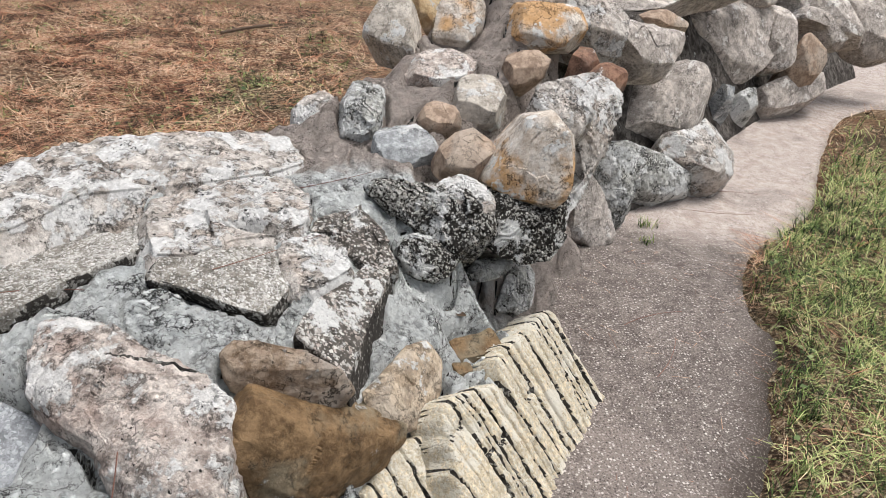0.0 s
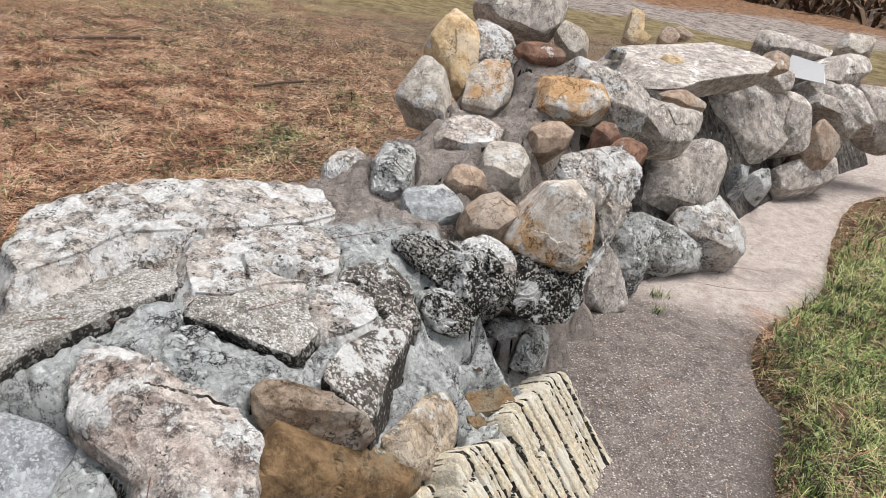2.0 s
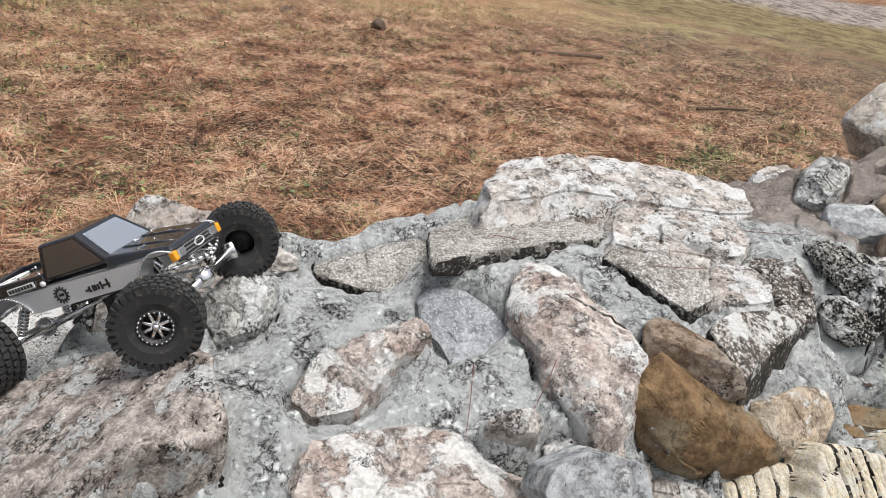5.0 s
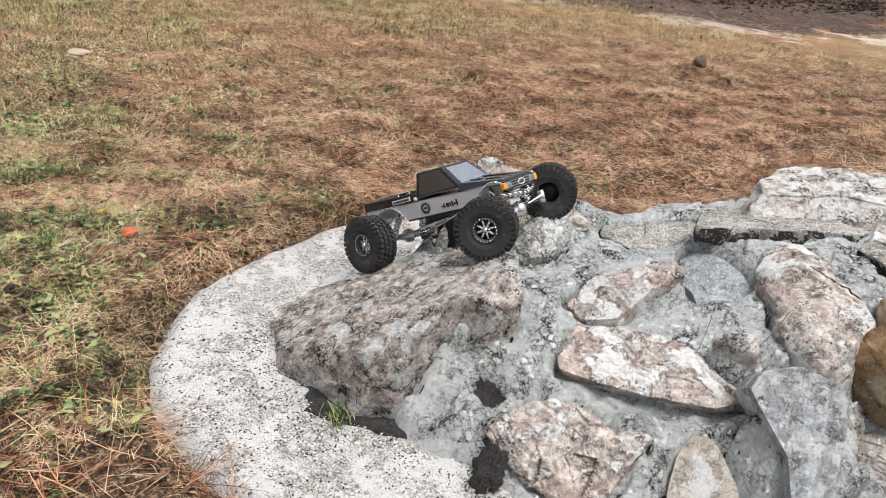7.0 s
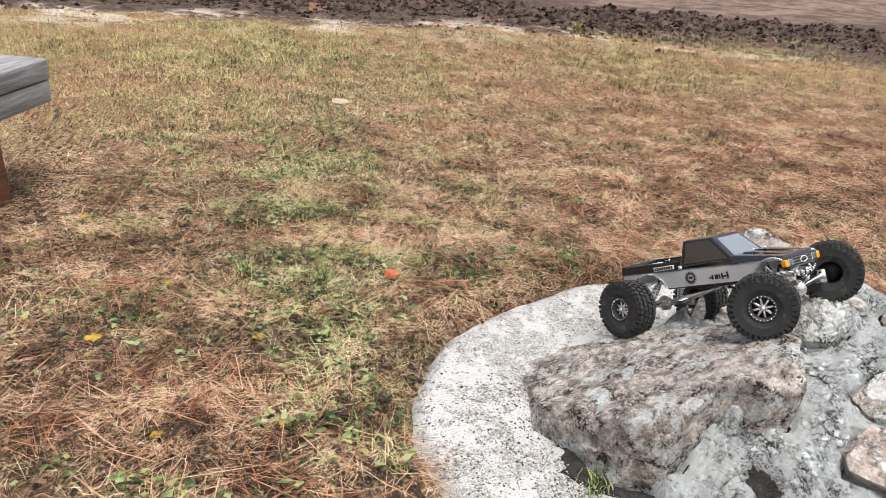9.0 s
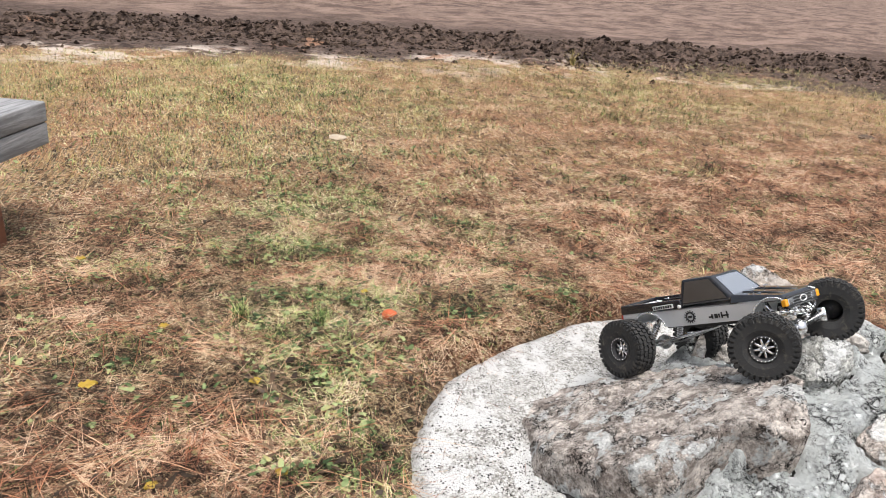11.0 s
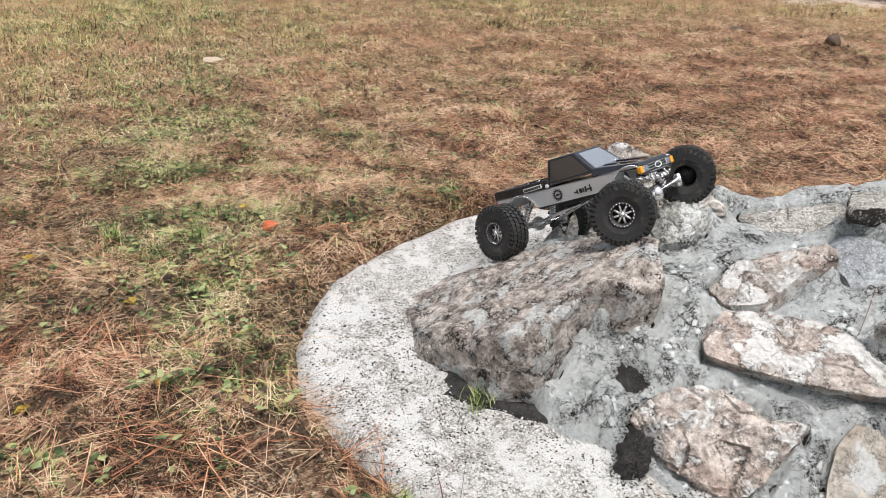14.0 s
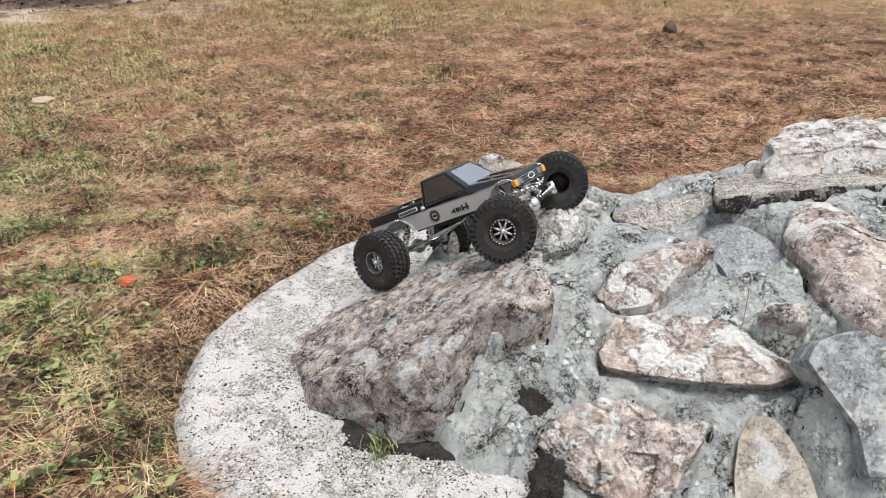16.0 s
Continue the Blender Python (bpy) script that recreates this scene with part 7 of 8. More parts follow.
        if name == "rear_window":
            small = panel(*inner, 0.12)
            bm = bmesh.new()
            add_hull(bm, [p + out * 0.001 for p in small], [p + out * 0.002 for p in small])
            banner = part("window_banner", bm, DECALWHITE, cab, "white banner with unreadable dark marks", smooth=False)
            bm = bmesh.new()
            e1, e2 = small[1] - small[0], small[3] - small[0]
            for k in range(8):
                f = 0.09 + k * 0.105
                q = [small[0] + e1 * f + e2 * 0.25, small[0] + e1 * (f + 0.065) + e2 * 0.25, small[0] + e1 * (f + 0.065) + e2 * 0.78, small[0] + e1 * f + e2 * 0.78]
                add_hull(bm, [p + out * 0.0015 for p in q], [p + out * 0.0026 for p in q])
            part("banner_marks", bm, DECALBLACK, cab, smooth=False)
    # load bed with a flat cover
    bm = bmesh.new()
    add_hull(bm, [(-0.058, -0.058, 0.088), (-0.058, 0.058, 0.088), (-0.212, 0.058, 0.092), (-0.212, -0.058, 0.092)], [(-0.058, -0.058, 0.098), (-0.058, 0.058, 0.098), (-0.212, 0.058, 0.102), (-0.212, -0.058, 0.102)])
    bed = part("bed_cover", bm, BLACKPAINT, truck, "gloss black flat bed cover", smooth=False)
    bm = bmesh.new()
    for s in (-1, 1):
        add_hull(bm, [(-0.056, s * 0.056, 0.086), (-0.056, s * 0.066, 0.086), (-0.216, s * 0.066, 0.090), (-0.216, s * 0.056, 0.090)], [(-0.056, s * 0.057, 0.104), (-0.056, s * 0.063, 0.104), (-0.216, s * 0.063, 0.110), (-0.216, s * 0.057, 0.110)])
    add_hull(bm, [(-0.208, -0.060, 0.090), (-0.208, 0.060, 0.090), (-0.216, 0.060, 0.090), (-0.216, -0.060, 0.090)], [(-0.209, -0.060, 0.110), (-0.209, 0.060, 0.110), (-0.216, 0.060, 0.110), (-0.216, -0.060, 0.110)])
    part("bed_rail", bevel(bm, 0.0015, 1), BLACKPAINT, bed, smooth=False)
    bm = bmesh.new()
    ring = [(-0.182 + 0.017 * math.cos(a), 0.036 * math.sin(a)) for a in [k * math.pi / 16 for k in range(32)]]
    for (x0, y0), (x1, y1) in zip(ring, ring[1:] + ring[:1]):
        add_tube(bm, (x0, y0, 0.1018), (x1, y1, 0.1018), 0.0013, 6)
    for k in range(7):
        add_box(bm, (-0.182, -0.024 + k * 0.008, 0.1018), (0.011, 0.0045, 0.0012))
    part("oval_badge", bm, DECALWHITE, bed, "white oval badge outline with unreadable marks")
    for y in (-0.020, 0.020):
        bm = bmesh.new()
        add_tube(bm, (-0.145, y, 0.100), (-0.145, y, 0.108), 0.0014, 6)
        for k in range(8):
            a0, a1 = k * math.pi / 4, (k + 1) * math.pi / 4
            add_tube(bm, (-0.150 + 0.005 * math.cos(a0), y + 0.003 * math.sin(a0), 0.1055), (-0.150 + 0.005 * math.cos(a1), y + 0.003 * math.sin(a1), 0.1055), 0.0006, 5)
        part("body_clip", bm, CHROME, bed, "bright wire body clip")
    # tail
    bm = bmesh.new()
    add_box(bm, (-0.2165, 0, 0.080), (0.003, 0.100, 0.022))
    tail = part("tailgate", bevel(bm, 0.001, 1), SILVERPAINT, truck, "silver tailgate with a dark red band", smooth=False)
    bm = bmesh.new()
    add_box(bm, (-0.2185, 0, 0.082), (0.002, 0.086, 0.007))
    part("tail_band", bm, REDLENS, tail, "dark red band", smooth=False)
    for s in (-1, 1):
        bm = bmesh.new()
        add_box(bm, (-0.217, s * 0.057, 0.080), (0.005, 0.011, 0.018))
        part("tail_light", bevel(bm, 0.001, 1), REDLENS, tail, "red tail light", smooth=False)
    # nose
    bm = bmesh.new()
    add_box(bm, (0.166, 0, 0.066), (0.004, 0.112, 0.022))
    grille = part("grille", bevel(bm, 0.001, 1), DECALBLACK, truck, "black slatted grille", smooth=False)
    for k in range(4):
        bm = bmesh.new()
        add_box(bm, (0.1688, 0, 0.058 + k * 0.0052), (0.0025, 0.074, 0.0018))
        part("grille_slat", bm, CHROME, grille, smooth=False)
    bm = bmesh.new()
    lens = [(0.012 * math.cos(k * math.pi / 10), 0.0055 * math.sin(k * math.pi / 10)) for k in range(20)]
    for (y0, z0), (y1, z1) in zip(lens, lens[1:] + lens[:1]):
        add_tube(bm, (0.1705, y0, 0.067 + z0), (0.1705, y1, 0.067 + z1), 0.0009, 6)
    part("nose_badge", bm, DECALWHITE, grille, "pale oval badge outline")
    for s in (-1, 1):
        bm = bmesh.new()
        add_box(bm, (0.1665, s * 0.044, 0.067), (0.005, 0.018, 0.013))
        part("headlight", bevel(bm, 0.0012, 1), CHROME, truck, "clear rectangular headlight", smooth=False)
        bm = bmesh.new()
        add_box(bm, (0.1645, s * 0.0595, 0.067), (0.010, 0.010, 0.014))
        part("marker_light", bevel(bm, 0.0015, 1), AMBER, truck, "amber corner light", smooth=False)
    for x, z, name in ((0.186, 0.030, "front_bumper"), (-0.232, 0.036, "rear_bumper")):
        s = 1 if x > 0 else -1
        bm = bmesh.new()
        bow = [Vector((x - s * 0.022 * (abs(k) / 5) ** 2, 0.013 * k, z + 0.002 * abs(k))) for k in range(-5, 6)]
        for a, b in zip(bow, bow[1:]):
            add_tube(bm, a, b, 0.0030, 10)
        for y in (-0.026, 0.026):
            add_tube(bm, (x - s * 0.006, y, z), (x - s * 0.045, y * 0.9, z + 0.016), 0.0026, 8)
            add_tube(bm, (x - s * 0.006, y, z), (x - s * 0.020, y, z + 0.026), 0.0022, 8)
        part(name, bm, CHROME, truck, "bright tubular bumper")
    bm = bmesh.new()
    add_box(bm, (0.150, 0, 0.034), (0.030, 0.030, 0.020))
    part("servo", bevel(bm, 0.002, 1), CHROME, truck, "bright steering servo", smooth=False)
    # flank marks
    for s in (-1, 1):
        y = s * (hw + 0.0006)
        bm = bmesh.new()
        for x, h, wd in ((0.045, 0.014, 0.003), (0.040, 0.003, 0.016), (0.033, 0.012, 0.003), (0.027, 0.008, 0.003), (0.020, 0.009, 0.007), (0.011, 0.009, 0.003), (0.006, 0.003, 0.006)):
            add_box(bm, (x, y, 0.060 + h * 0.1), (wd, 0.0014, h))
        part("flank_marks", bm, DECALBLACK, shell, "black lettering-like marks", smooth=False)
        bm = bmesh.new()
        for k in range(14):
            a0, a1 = k * math.pi / 7, (k + 1) * math.pi / 7
            add_tube(bm, (-0.040 + 0.009 * math.cos(a0), y, 0.066 + 0.009 * math.sin(a0)), (-0.040 + 0.009 * math.cos(a1), y, 0.066 + 0.009 * math.sin(a1)), 0.0016, 6)
            add_tube(bm, (-0.040 + 0.010 * math.cos(a0), y, 0.066 + 0.010 * math.sin(a0)), (-0.040 + 0.0135 * math.cos(a0), y, 0.066 + 0.0135 * math.sin(a0)), 0.0012, 6)
        add_box(bm, (-0.040, y, 0.066), (0.009, 0.0012, 0.004))
        part("gear_mark", bm, DECALBLACK, shell, "black cogwheel mark")
        bm = bmesh.new()
        add_box(bm, (-0.100, s * 0.0665, 0.094), (0.052, 0.0012, 0.009))
        plate = part("flank_plate", bm, DECALWHITE, bed, "white strip with unreadable dark marks", smooth=False)
        bm = bmesh.new()
        for k in range(8):
            add_box(bm, (-0.121 + k * 0.006, s * 0.0675, 0.094), (0.004, 0.0012, 0.0055))
        part("plate_marks", bm, DECALBLACK, bed, smooth=False)
        bm = bmesh.new()
        add_tube(bm, (-0.060, s * 0.064, 0.090), (-0.060, s * 0.067, 0.090), 0.0042, 14)
        part("fuel_cap", bm, DECALWHITE, bed, "round white fuel cap")
    return truck


toy = crawler_truck([(-0.797, 0.297, 0.321), (-0.903, 0.547, 0.337), (-1.087, 0.168, 0.169), (-1.163, 0.428, 0.142)])
for piece in toy.children:
    if piece.name.split(".")[0] in ("lower_shell", "hood", "cab", "bed_cover", "tailgate", "grille", "headlight", "marker_light"):
        piece.location += Vector((0.010, 0.0, -0.012))


# ---- bench, scraps and leaves ----
from mathutils.bvhtree import BVHTree
PINKBOULDER = bpy.data.objects["pink_boulder"]

def weathered_wood(name, light, dark):
    mat, nt, bsdf = nodes_of(name)
    where = place(nt)
    stretch = nt.nodes.new("ShaderNodeMapping")
    stretch.inputs["Scale"].default_value = (3.0, 40.0, 40.0)
    nt.links.new(where, stretch.inputs["Vector"])
    grain = noise_at(nt, stretch.outputs[0], 1.0, 9, 0.7, 0.4)
    blot = noise_at(nt, where, 9.0, 6, 0.6)
    col = blend(nt, step(nt, grain, 0.36, 0.64), dark, light)
    col = blend(nt, step(nt, blot, 0.5, 0.7, 0.0, 0.4), col, dark)
    nt.links.new(col, bsdf.inputs["Base Color"])
    bsdf.inputs["Roughness"].default_value = 0.85
    bumped(nt, bsdf, [(grain, 0.004), (blot, 0.003)])
    return mat


GREYWOOD = weathered_wood("weathered_grey_timber", (0.33, 0.33, 0.335), (0.15, 0.15, 0.155))
REDWOOD = weathered_wood("red_brown_post", (0.20, 0.075, 0.035), (0.09, 0.035, 0.02))


def bench():
    thing = new("bench")
    turn = math.atan2(-0.11, 0.33)
    thing.matrix_world = pose(-2.51, -1.33, 0.0, 0, 0, math.degrees(turn))
    tagged(thing, "heavy bench of weathered grey timbers on red-brown posts", "bench")
    for z, h, lap in ((0.435, 0.070, 0.0), (0.360, 0.074, 0.004)):
        bm = bmesh.new()
        add_box(bm, (0.62, -0.16, z), (1.24 - lap, 0.32 - lap, h))
        part("seat_timber", bevel(bm, 0.006, 2), GREYWOOD, thing, "weathered grey timber")
    for x in (0.28, 1.04):
        bm = bmesh.new()
        add_hull(bm, [(x - 0.05, -0.055, 0.0), (x + 0.05, -0.055, 0.0), (x + 0.05, -0.155, 0.0), (x - 0.05, -0.155, 0.0)], [(x - 0.045, -0.06, 0.323), (x + 0.045, -0.06, 0.323), (x + 0.045, -0.15, 0.323), (x - 0.045, -0.15, 0.323)])
        part("post", bevel(bm, 0.004, 2), REDWOOD, thing, "red-brown wooden post")
    return thing


bench()


def lump(name, label, category, material, at, size, seed, flat=1.0, group=""):
    """A small irregular body resting on the ground."""
    bm = bmesh.new()
    bmesh.ops.create_icosphere(bm, subdivisions=3, radius=1.0)
    off = Vector((seed * 3.1, seed * 1.7, seed))
    for vert in bm.verts:
        p = vert.co.copy()
        vert.co = p * (1 + 0.22 * noise.noise(p * 1.3 + off) + 0.10 * noise.noise(p * 3.7 + off))
        vert.co.z *= flat
        vert.co *= size
    me = bpy.data.meshes.new(name)
    for f in bm.faces:
        f.smooth = True
    bm.to_mesh(me)
    bm.free()
    me.materials.append(material)
    ob = new(name, me)
    ob.location = at
    return tagged(ob, label, category, group)


PEEL = plain("orange_red_fungus", (0.50, 0.10, 0.03), 0.6, wear=0.1, relief=0.002)
CHIP = plain("pale_dry_wood", (0.44, 0.36, 0.27), 0.8, wear=0.1, relief=0.003)
YELLOWLEAF = plain("yellow_leaf", (0.62, 0.44, 0.06), 0.6, wear=0.1)
BROWNLEAF = plain("brown_leaf", (0.13, 0.085, 0.055), 0.7, wear=0.1)
TWIG = plain("dark_twig_bark", (0.09, 0.06, 0.04), 0.9, wear=0.3, relief=0.003)
PAPER = plain("white_paper", (0.62, 0.63, 0.64), 0.7, wear=0.03)

gz = lambda x, y: float(ground_height(np.array([x]), np.array([y]))[0])
lump("orange_scrap", "small orange-red rotting fruit lying in the grass", "fruit", PEEL, (-1.593, -0.304, gz(-1.593, -0.304) + 0.012), 0.022, 4, 0.75)
lump("wood_chip", "pale chunk of dry bark on the lawn", "bark chunk", CHIP, (-3.80, -0.147, gz(-3.8, -0.147) + 0.015), 0.05, 7, 0.28)
lump("earth_clod", "dark stump of earth covered with pine straw", "earth mound", TWIG, (-2.95, 3.45, gz(-2.95, 3.45) + 0.012), 0.045, 9, 0.95)
lump("earth_clod", "low dark clod of earth on the lawn", "earth mound", TWIG, (-3.85, 3.55, gz(-3.85, 3.55)), 0.06, 12, 0.35)
for x, y, s in ((-2.9, 0.75, 0.016), (-3.0, 0.62, 0.013), (-2.75, 1.1, 0.012)):
    lump("pine_cone_piece", "small dark pine cone fragment on the lawn", "pine cone", TWIG, (x, y, gz(x, y) + 0.008), s, 15 + s * 100, 0.8)


def rest(x, y, z):
    """The point on whatever lies below."""
    hit_, spot_, *_ = scene.ray_cast(bpy.context.evaluated_depsgraph_get(), Vector((x, y, z + 0.10)), Vector((0, 0, -1)))
    return (x, y, (spot_.z if hit_ else z) + 0.0015)


bpy.context.view_layer.update()


def leaf(name, label, material, at, size, heading, curl=0.25):
    bm = bmesh.new()
    rows = []
    for i in range(7):
        t = i / 6
        w = size * 0.42 * math.sin(math.pi * min(1.0, t * 0.92 + 0.06)) * (1 + 0.25 * math.sin(i * 2.4))
        row = []
        for s in (-1, -0.5, 0, 0.5, 1):
            row.append(bm.verts.new(((t - 0.5) * size, s * w, curl * size * (abs(s) ** 2 * 0.5 + 0.5 * (t - 0.5) ** 2) + 0.0015 * math.sin(i * 3 + s * 5))))
        rows.append(row)
    for a, b in zip(rows, rows[1:]):
        for j in range(4):
            bm.faces.new((a[j], a[j + 1], b[j + 1], b[j]))
    bmesh.ops.solidify(bm, geom=list(bm.faces), thickness=0.0008)
    me = bpy.data.meshes.new(name)
    for f in bm.faces:
        f.smooth = True
    bm.to_mesh(me)
    bm.free()
    me.materials.append(material)
    ob = new(name, me)
    ob.matrix_world = pose(*at, 0, 0, heading)
    return tagged(ob, label, "leaf")


for x, y, s, h in ((-0.941, -0.654, 0.030, 40), (-1.329, -1.065, 0.042, 100), (-1.305, -0.693, 0.034, 200), (-1.62, -0.92, 0.030, 10), (-2.1, -1.2, 0.035, 75), (-0.95, -0.9, 0.028, 300), (-1.75, -0.35, 0.026, 140)):
    leaf("yellow_leaf", "small yellow fallen leaf on the grass", YELLOWLEAF, (x, y, gz(x, y) + 0.014), s, h)
leaf("brown_leaf", "curled brown leaf lying on the mortar", BROWNLEAF, rest(0.083, 1.217, 0.236), 0.032, 30, 0.15)
leaf("brown_leaf", "small brown leaf lying on the mortar", BROWNLEAF, rest(0.112, 1.205, 0.232), 0.022, 160, 0.15)


def twig(name, label, category, material, points, r, group="", smooth_bend=False):
    """A thin bent stick or needle through a few points."""
    bm = bmesh.new()
    pts = [Vector(p) for p in points]
    if smooth_bend:
        a, b_, c = pts
        pts = [a * (1 - t) ** 2 + b_ * 2 * t * (1 - t) + c * t * t for t in (i / 8 for i in range(9))]
    for i, (a, b) in enumerate(zip(pts, pts[1:])):
        add_tube(bm, a, b, r * (1 - 0.5 * i / len(pts)), 6)
    me = bpy.data.meshes.new(name)
    bm.to_mesh(me)
    bm.free()
    me.materials.append(material)
    return tagged(new(name, me), label, category, group)


REDNEEDLE = plain("red_brown_needle", (0.20, 0.085, 0.055), 0.7, wear=0.1)
needles = "loose pine needles"
for a, b, c in (((-1.27, -0.16, 0.028), (-1.20, -0.20, 0.030), (-1.12, -0.245, 0.028)), ((-1.255, -0.245, 0.032), (-1.19, -0.19, 0.034), (-1.12, -0.13, 0.030)),
                ((-0.44, 0.64, 0.268), (-0.40, 0.58, 0.262), (-0.37, 0.52, 0.240)), ((-0.33, 0.72, 0.318), (-0.32, 0.65, 0.288), (-0.315, 0.60, 0.262)),
                ((-0.62, 0.96, 0.305), (-0.55, 0.98, 0.318), (-0.48, 1.00, 0.338)), ((-0.26, 1.32, 0.396), (-0.16, 1.40, 0.402), (-0.08, 1.44, 0.405)),
                ((-0.30, 1.05, 0.375), (-0.22, 1.14, 0.380), (-0.15, 1.19, 0.372)), ((0.25, 1.62, 0.50), (0.30, 1.70, 0.505), (0.34, 1.79, 0.51)),
                ((0.22, 1.66, 0.495), (0.31, 1.67, 0.505), (0.38, 1.70, 0.51)), ((0.55, 1.55, 0.012), (0.63, 1.62, 0.013), (0.72, 1.64, 0.012)),
                ((0.58, 1.35, 0.012), (0.64, 1.42, 0.013), (0.67, 1.52, 0.012)), ((1.0, 2.45, 0.016), (1.12, 2.52, 0.016), (1.25, 2.50, 0.014)), ((0.95, 2.3, 0.016), (1.08, 2.28, 0.016), (1.20, 2.33, 0.014))):
    twig("pine_needle", "long red-brown pine needle lying loose on stone", "pine needle", REDNEEDLE, [rest(*p) for p in (a, b, c)], 0.0008, needles, True)
twig("dead_branch", "dark broken branch lying on the pine straw", "branch", TWIG, ((-2.24, 4.20, 0.04), (-2.10, 4.38, 0.05), (-1.93, 4.62, 0.045)), 0.016)
twig("dead_branch", "thin dark stick on the pine straw", "branch", TWIG, ((-1.03, 3.9, 0.04), (-0.94, 4.04, 0.045), (-0.83, 4.2, 0.04)), 0.009)


def tuft(name, label, at, count, height, seed, material=None):
    rng = np.random.RandomState(seed)
    k = count
    verts, quads_ = [], []
    for i in range(k):
        a, l, lean_ = rng.uniform(0, 6.28), height * rng.uniform(0.5, 1.0), rng.uniform(0.15, 0.9)
        bx, by = at[0] + rng.normal(0, 0.018), at[1] + rng.normal(0, 0.012)
        for t in (0.0, 0.5, 1.0):
            w = 0.0016 * (1 - 0.8 * t)
            px, py, pz = bx + math.cos(a) * l * lean_ * t * t, by + math.sin(a) * l * lean_ * t * t, at[2] + l * t * (1 - 0.35 * lean_ * t)
            verts += [(px - math.sin(a) * w, py + math.cos(a) * w, pz), (px + math.sin(a) * w, py - math.cos(a) * w, pz)]
        b = i * 6
        quads_ += [(b, b + 1, b + 3, b + 2), (b + 2, b + 3, b + 5, b + 4)]
    me = fast_mesh(name, np.array(verts), np.array(quads_), smooth=False)
    me.materials.append(material or FRESH)
    return tagged(new(name, me), label, "grass tuft", kind="stuff")


tuft("grass_tuft", "small green grass tuft growing at the end boulder's foot", (-0.672, -0.088, 0.012), 70, 0.05, 81)
tuft("dry_weed", "dry yellow weed standing at the edge of the bare earth", (-7.2, 2.83, 0.0), 90, 0.27, 88, YELLOW_GRASS)
tuft("grass_tuft", "sparse green grass tuft at the wall's foot", (0.75, 2.13, 0.005), 40, 0.04, 82)
tuft("grass_tuft", "tiny green weed on the path", (0.72, 2.02, 0.004), 25, 0.03, 83)


def paper_sheet():
    bm = bmesh.new()
    add_hull(bm, [(-0.10, 0, 0), (0.10, 0.01, 0), (0.11, 0.02, 0.0), (-0.10, 0.015, 0.0)], [(-0.08, 0.02, 0.115), (0.08, 0.03, 0.10), (0.08, 0.04, 0.10), (-0.08, 0.03, 0.115)])
    me = bpy.data.meshes.new("paper_sheet")
    bm.to_mesh(me)
    bm.free()
    me.materials.append(PAPER)
    ob = new("paper_sheet", me)
    ob.matrix_world = pose(1.72, 3.78, 0.56, -25, 0, -20)
    return tagged(ob, "white sheet tucked among the far stones", "paper sheet")


paper_sheet()

tuft("grass_tuft", "green grass tuft at the pad's lower rim", (-0.46, -0.33, 0.01), 110, 0.05, 84)
tuft("grass_tuft", "small green tuft beside the pad", (-0.80, -0.455, 0.015), 70, 0.035, 85)
tuft("grass_tuft", "light green grass tuft on the lawn", (-1.66, -0.72, 0.02), 90, 0.07, 86)
tuft("grass_tuft", "light green grass tuft on the lawn", (-1.60, -0.50, 0.02), 90, 0.06, 87)


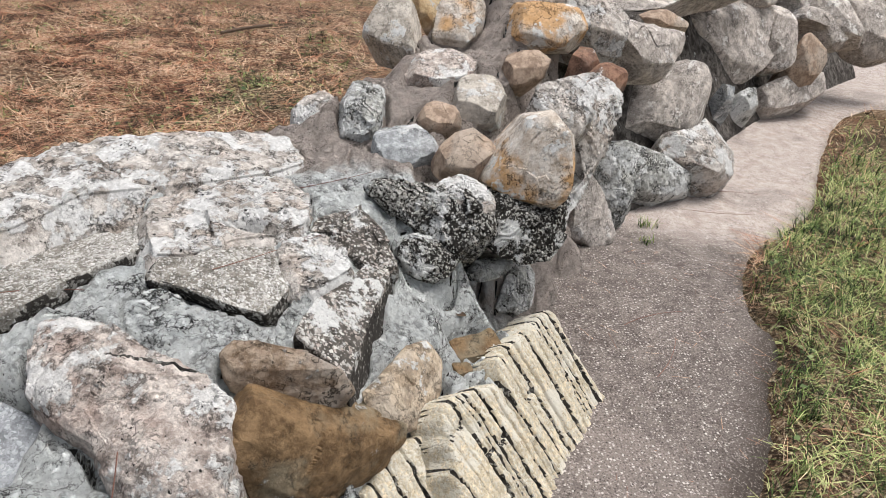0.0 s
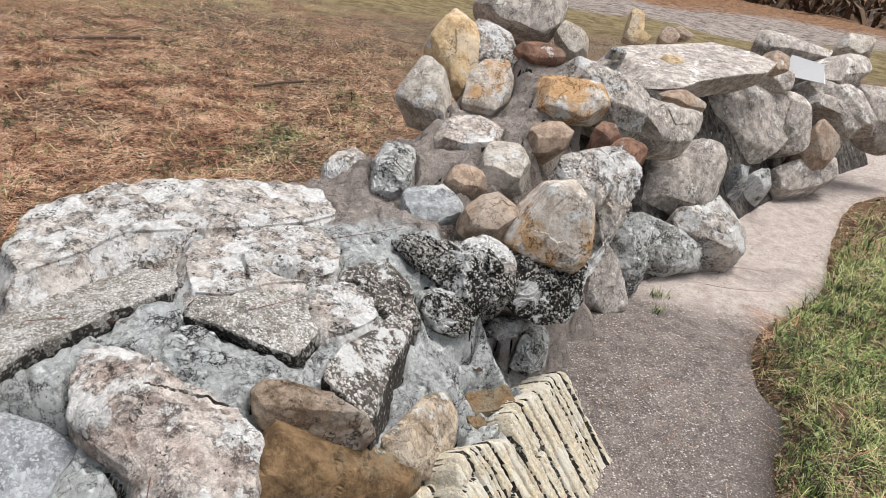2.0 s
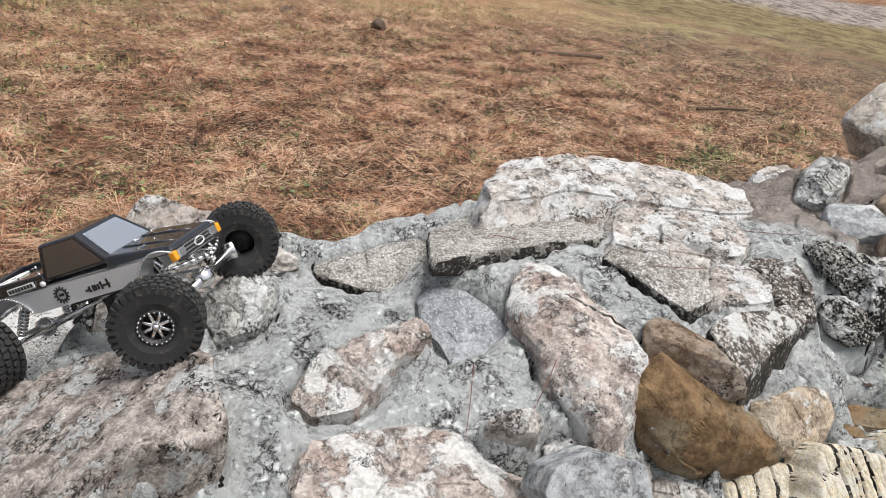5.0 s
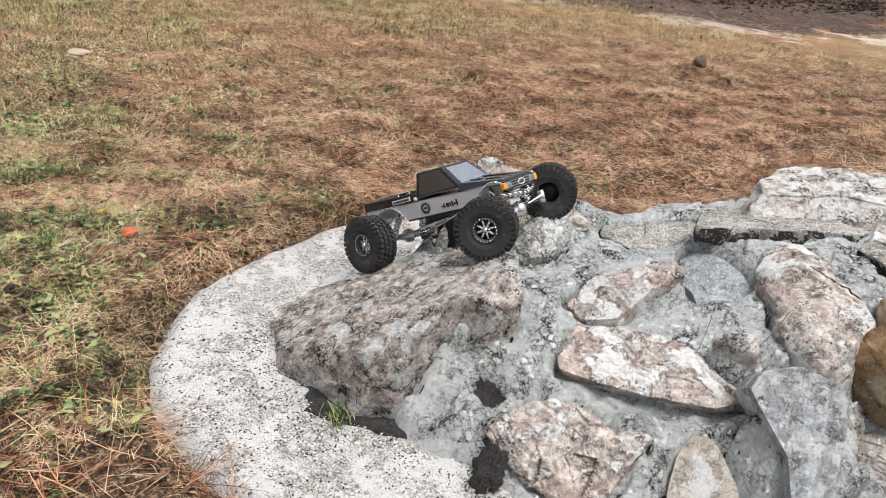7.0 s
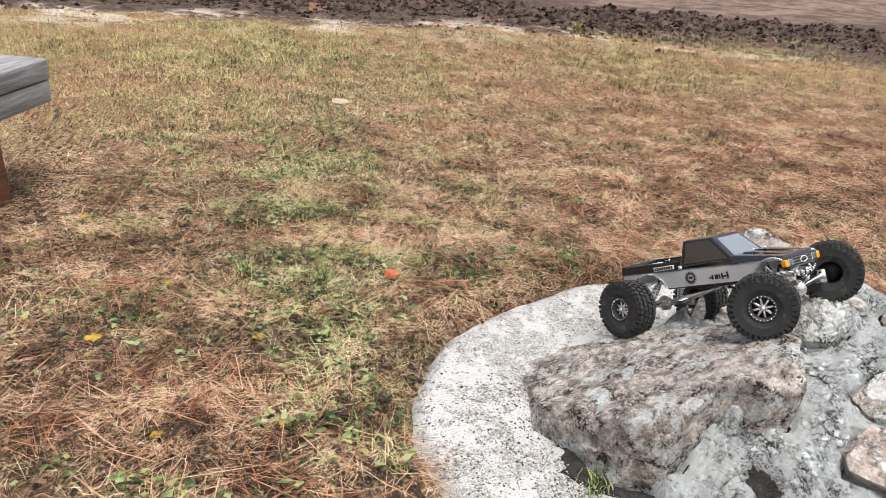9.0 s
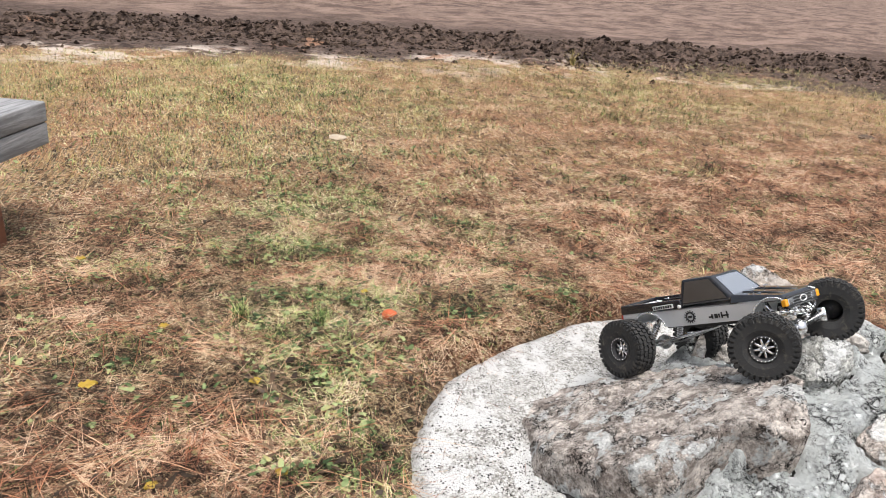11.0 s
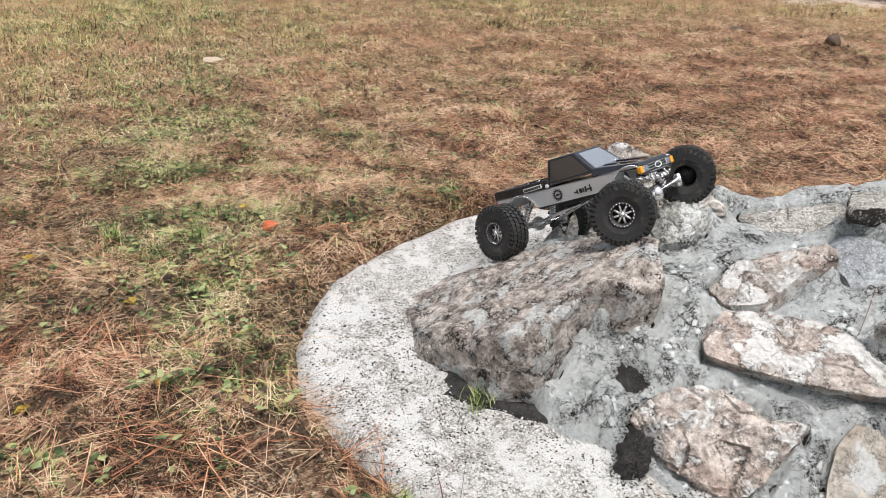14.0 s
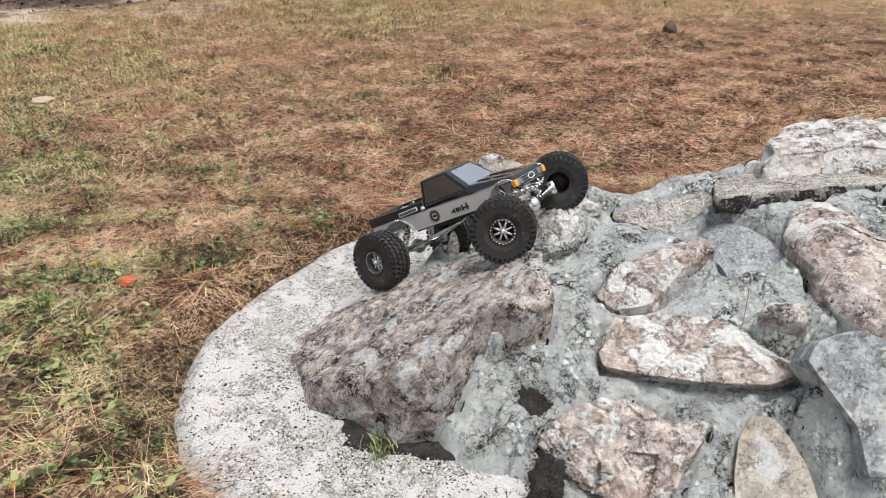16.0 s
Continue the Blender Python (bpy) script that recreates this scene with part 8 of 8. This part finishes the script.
def crack(owner, points, width):
    """A dark ragged crack filled with lichen, lying in the face of a stone."""
    face = BVHTree.FromPolygons([owner.matrix_world @ v.co for v in owner.data.vertices], [tuple(p.vertices) for p in owner.data.polygons])
    pts = [Vector(p) for p in points]
    lengths = [(b - a).length for a, b in zip(pts, pts[1:])]
    rows, total = [], sum(lengths)
    for k in range(61):
        gone, i = total * k / 60, 0
        while i < len(lengths) - 1 and gone > lengths[i]:
            gone -= lengths[i]
            i += 1
        p = pts[i].lerp(pts[i + 1], min(1.0, gone / lengths[i]))
        ahead = (pts[i + 1] - pts[i]).normalized()
        across = ahead.cross(Vector((0, 0, 1))).normalized()
        sway = 0.006 * noise.noise(Vector((k * 0.13, 3, 1))) + 0.003 * noise.noise(Vector((k * 0.5, 7, 1)))
        w = width * math.sin(math.pi * min(1, max(0, k / 60))) * (0.55 + 0.9 * abs(noise.noise(Vector((k * 0.21, 5, 2))))) + 0.0008
        row = []
        for s in (-1, -0.4, 0.4, 1):
            q = p + across * (sway + s * w)
            hit_ = face.ray_cast(Vector((q.x, q.y, 1.0)), Vector((0, 0, -1)))[0]
            row.append((hit_ or q) + Vector((0, 0, 0.0016 if abs(s) < 0.9 else -0.001)))
        rows.append(row)
    verts = [v for row in rows for v in row]
    faces = [(r * 4 + c, r * 4 + c + 1, r * 4 + c + 5, r * 4 + c + 4) for r in range(60) for c in range(3)]
    inverse = owner.matrix_world.inverted()
    me = mesh_of("crack", [inverse @ v for v in verts], faces)
    me.materials.append(DARKSIDE)
    ob = new("crack", me)
    ob.parent = owner
    return tagged(ob, "dark ragged crack crusted with lichen")


bpy.context.view_layer.update()
crack(PINKBOULDER, [(-0.389, 0.843, 0.34), (-0.334, 0.847, 0.335), (-0.285, 0.836, 0.325), (-0.232, 0.836, 0.32)], 0.0055)
for k, (x, y) in enumerate(((0.62, 0.86), (0.76, 1.08), (0.84, 1.24), (0.90, 1.38), (0.98, 1.50), (0.97, 1.64), (0.99, 1.80), (1.06, 1.96), (1.18, 2.10), (1.32, 2.22), (1.45, 2.40), (1.60, 2.66))):
    tuft("grass_tuft", "lush green grass tuft overhanging the path's edge", (x + 0.02, y - 0.01, 0.01), 70, 0.045 + 0.008 * (k % 3), 120 + k)
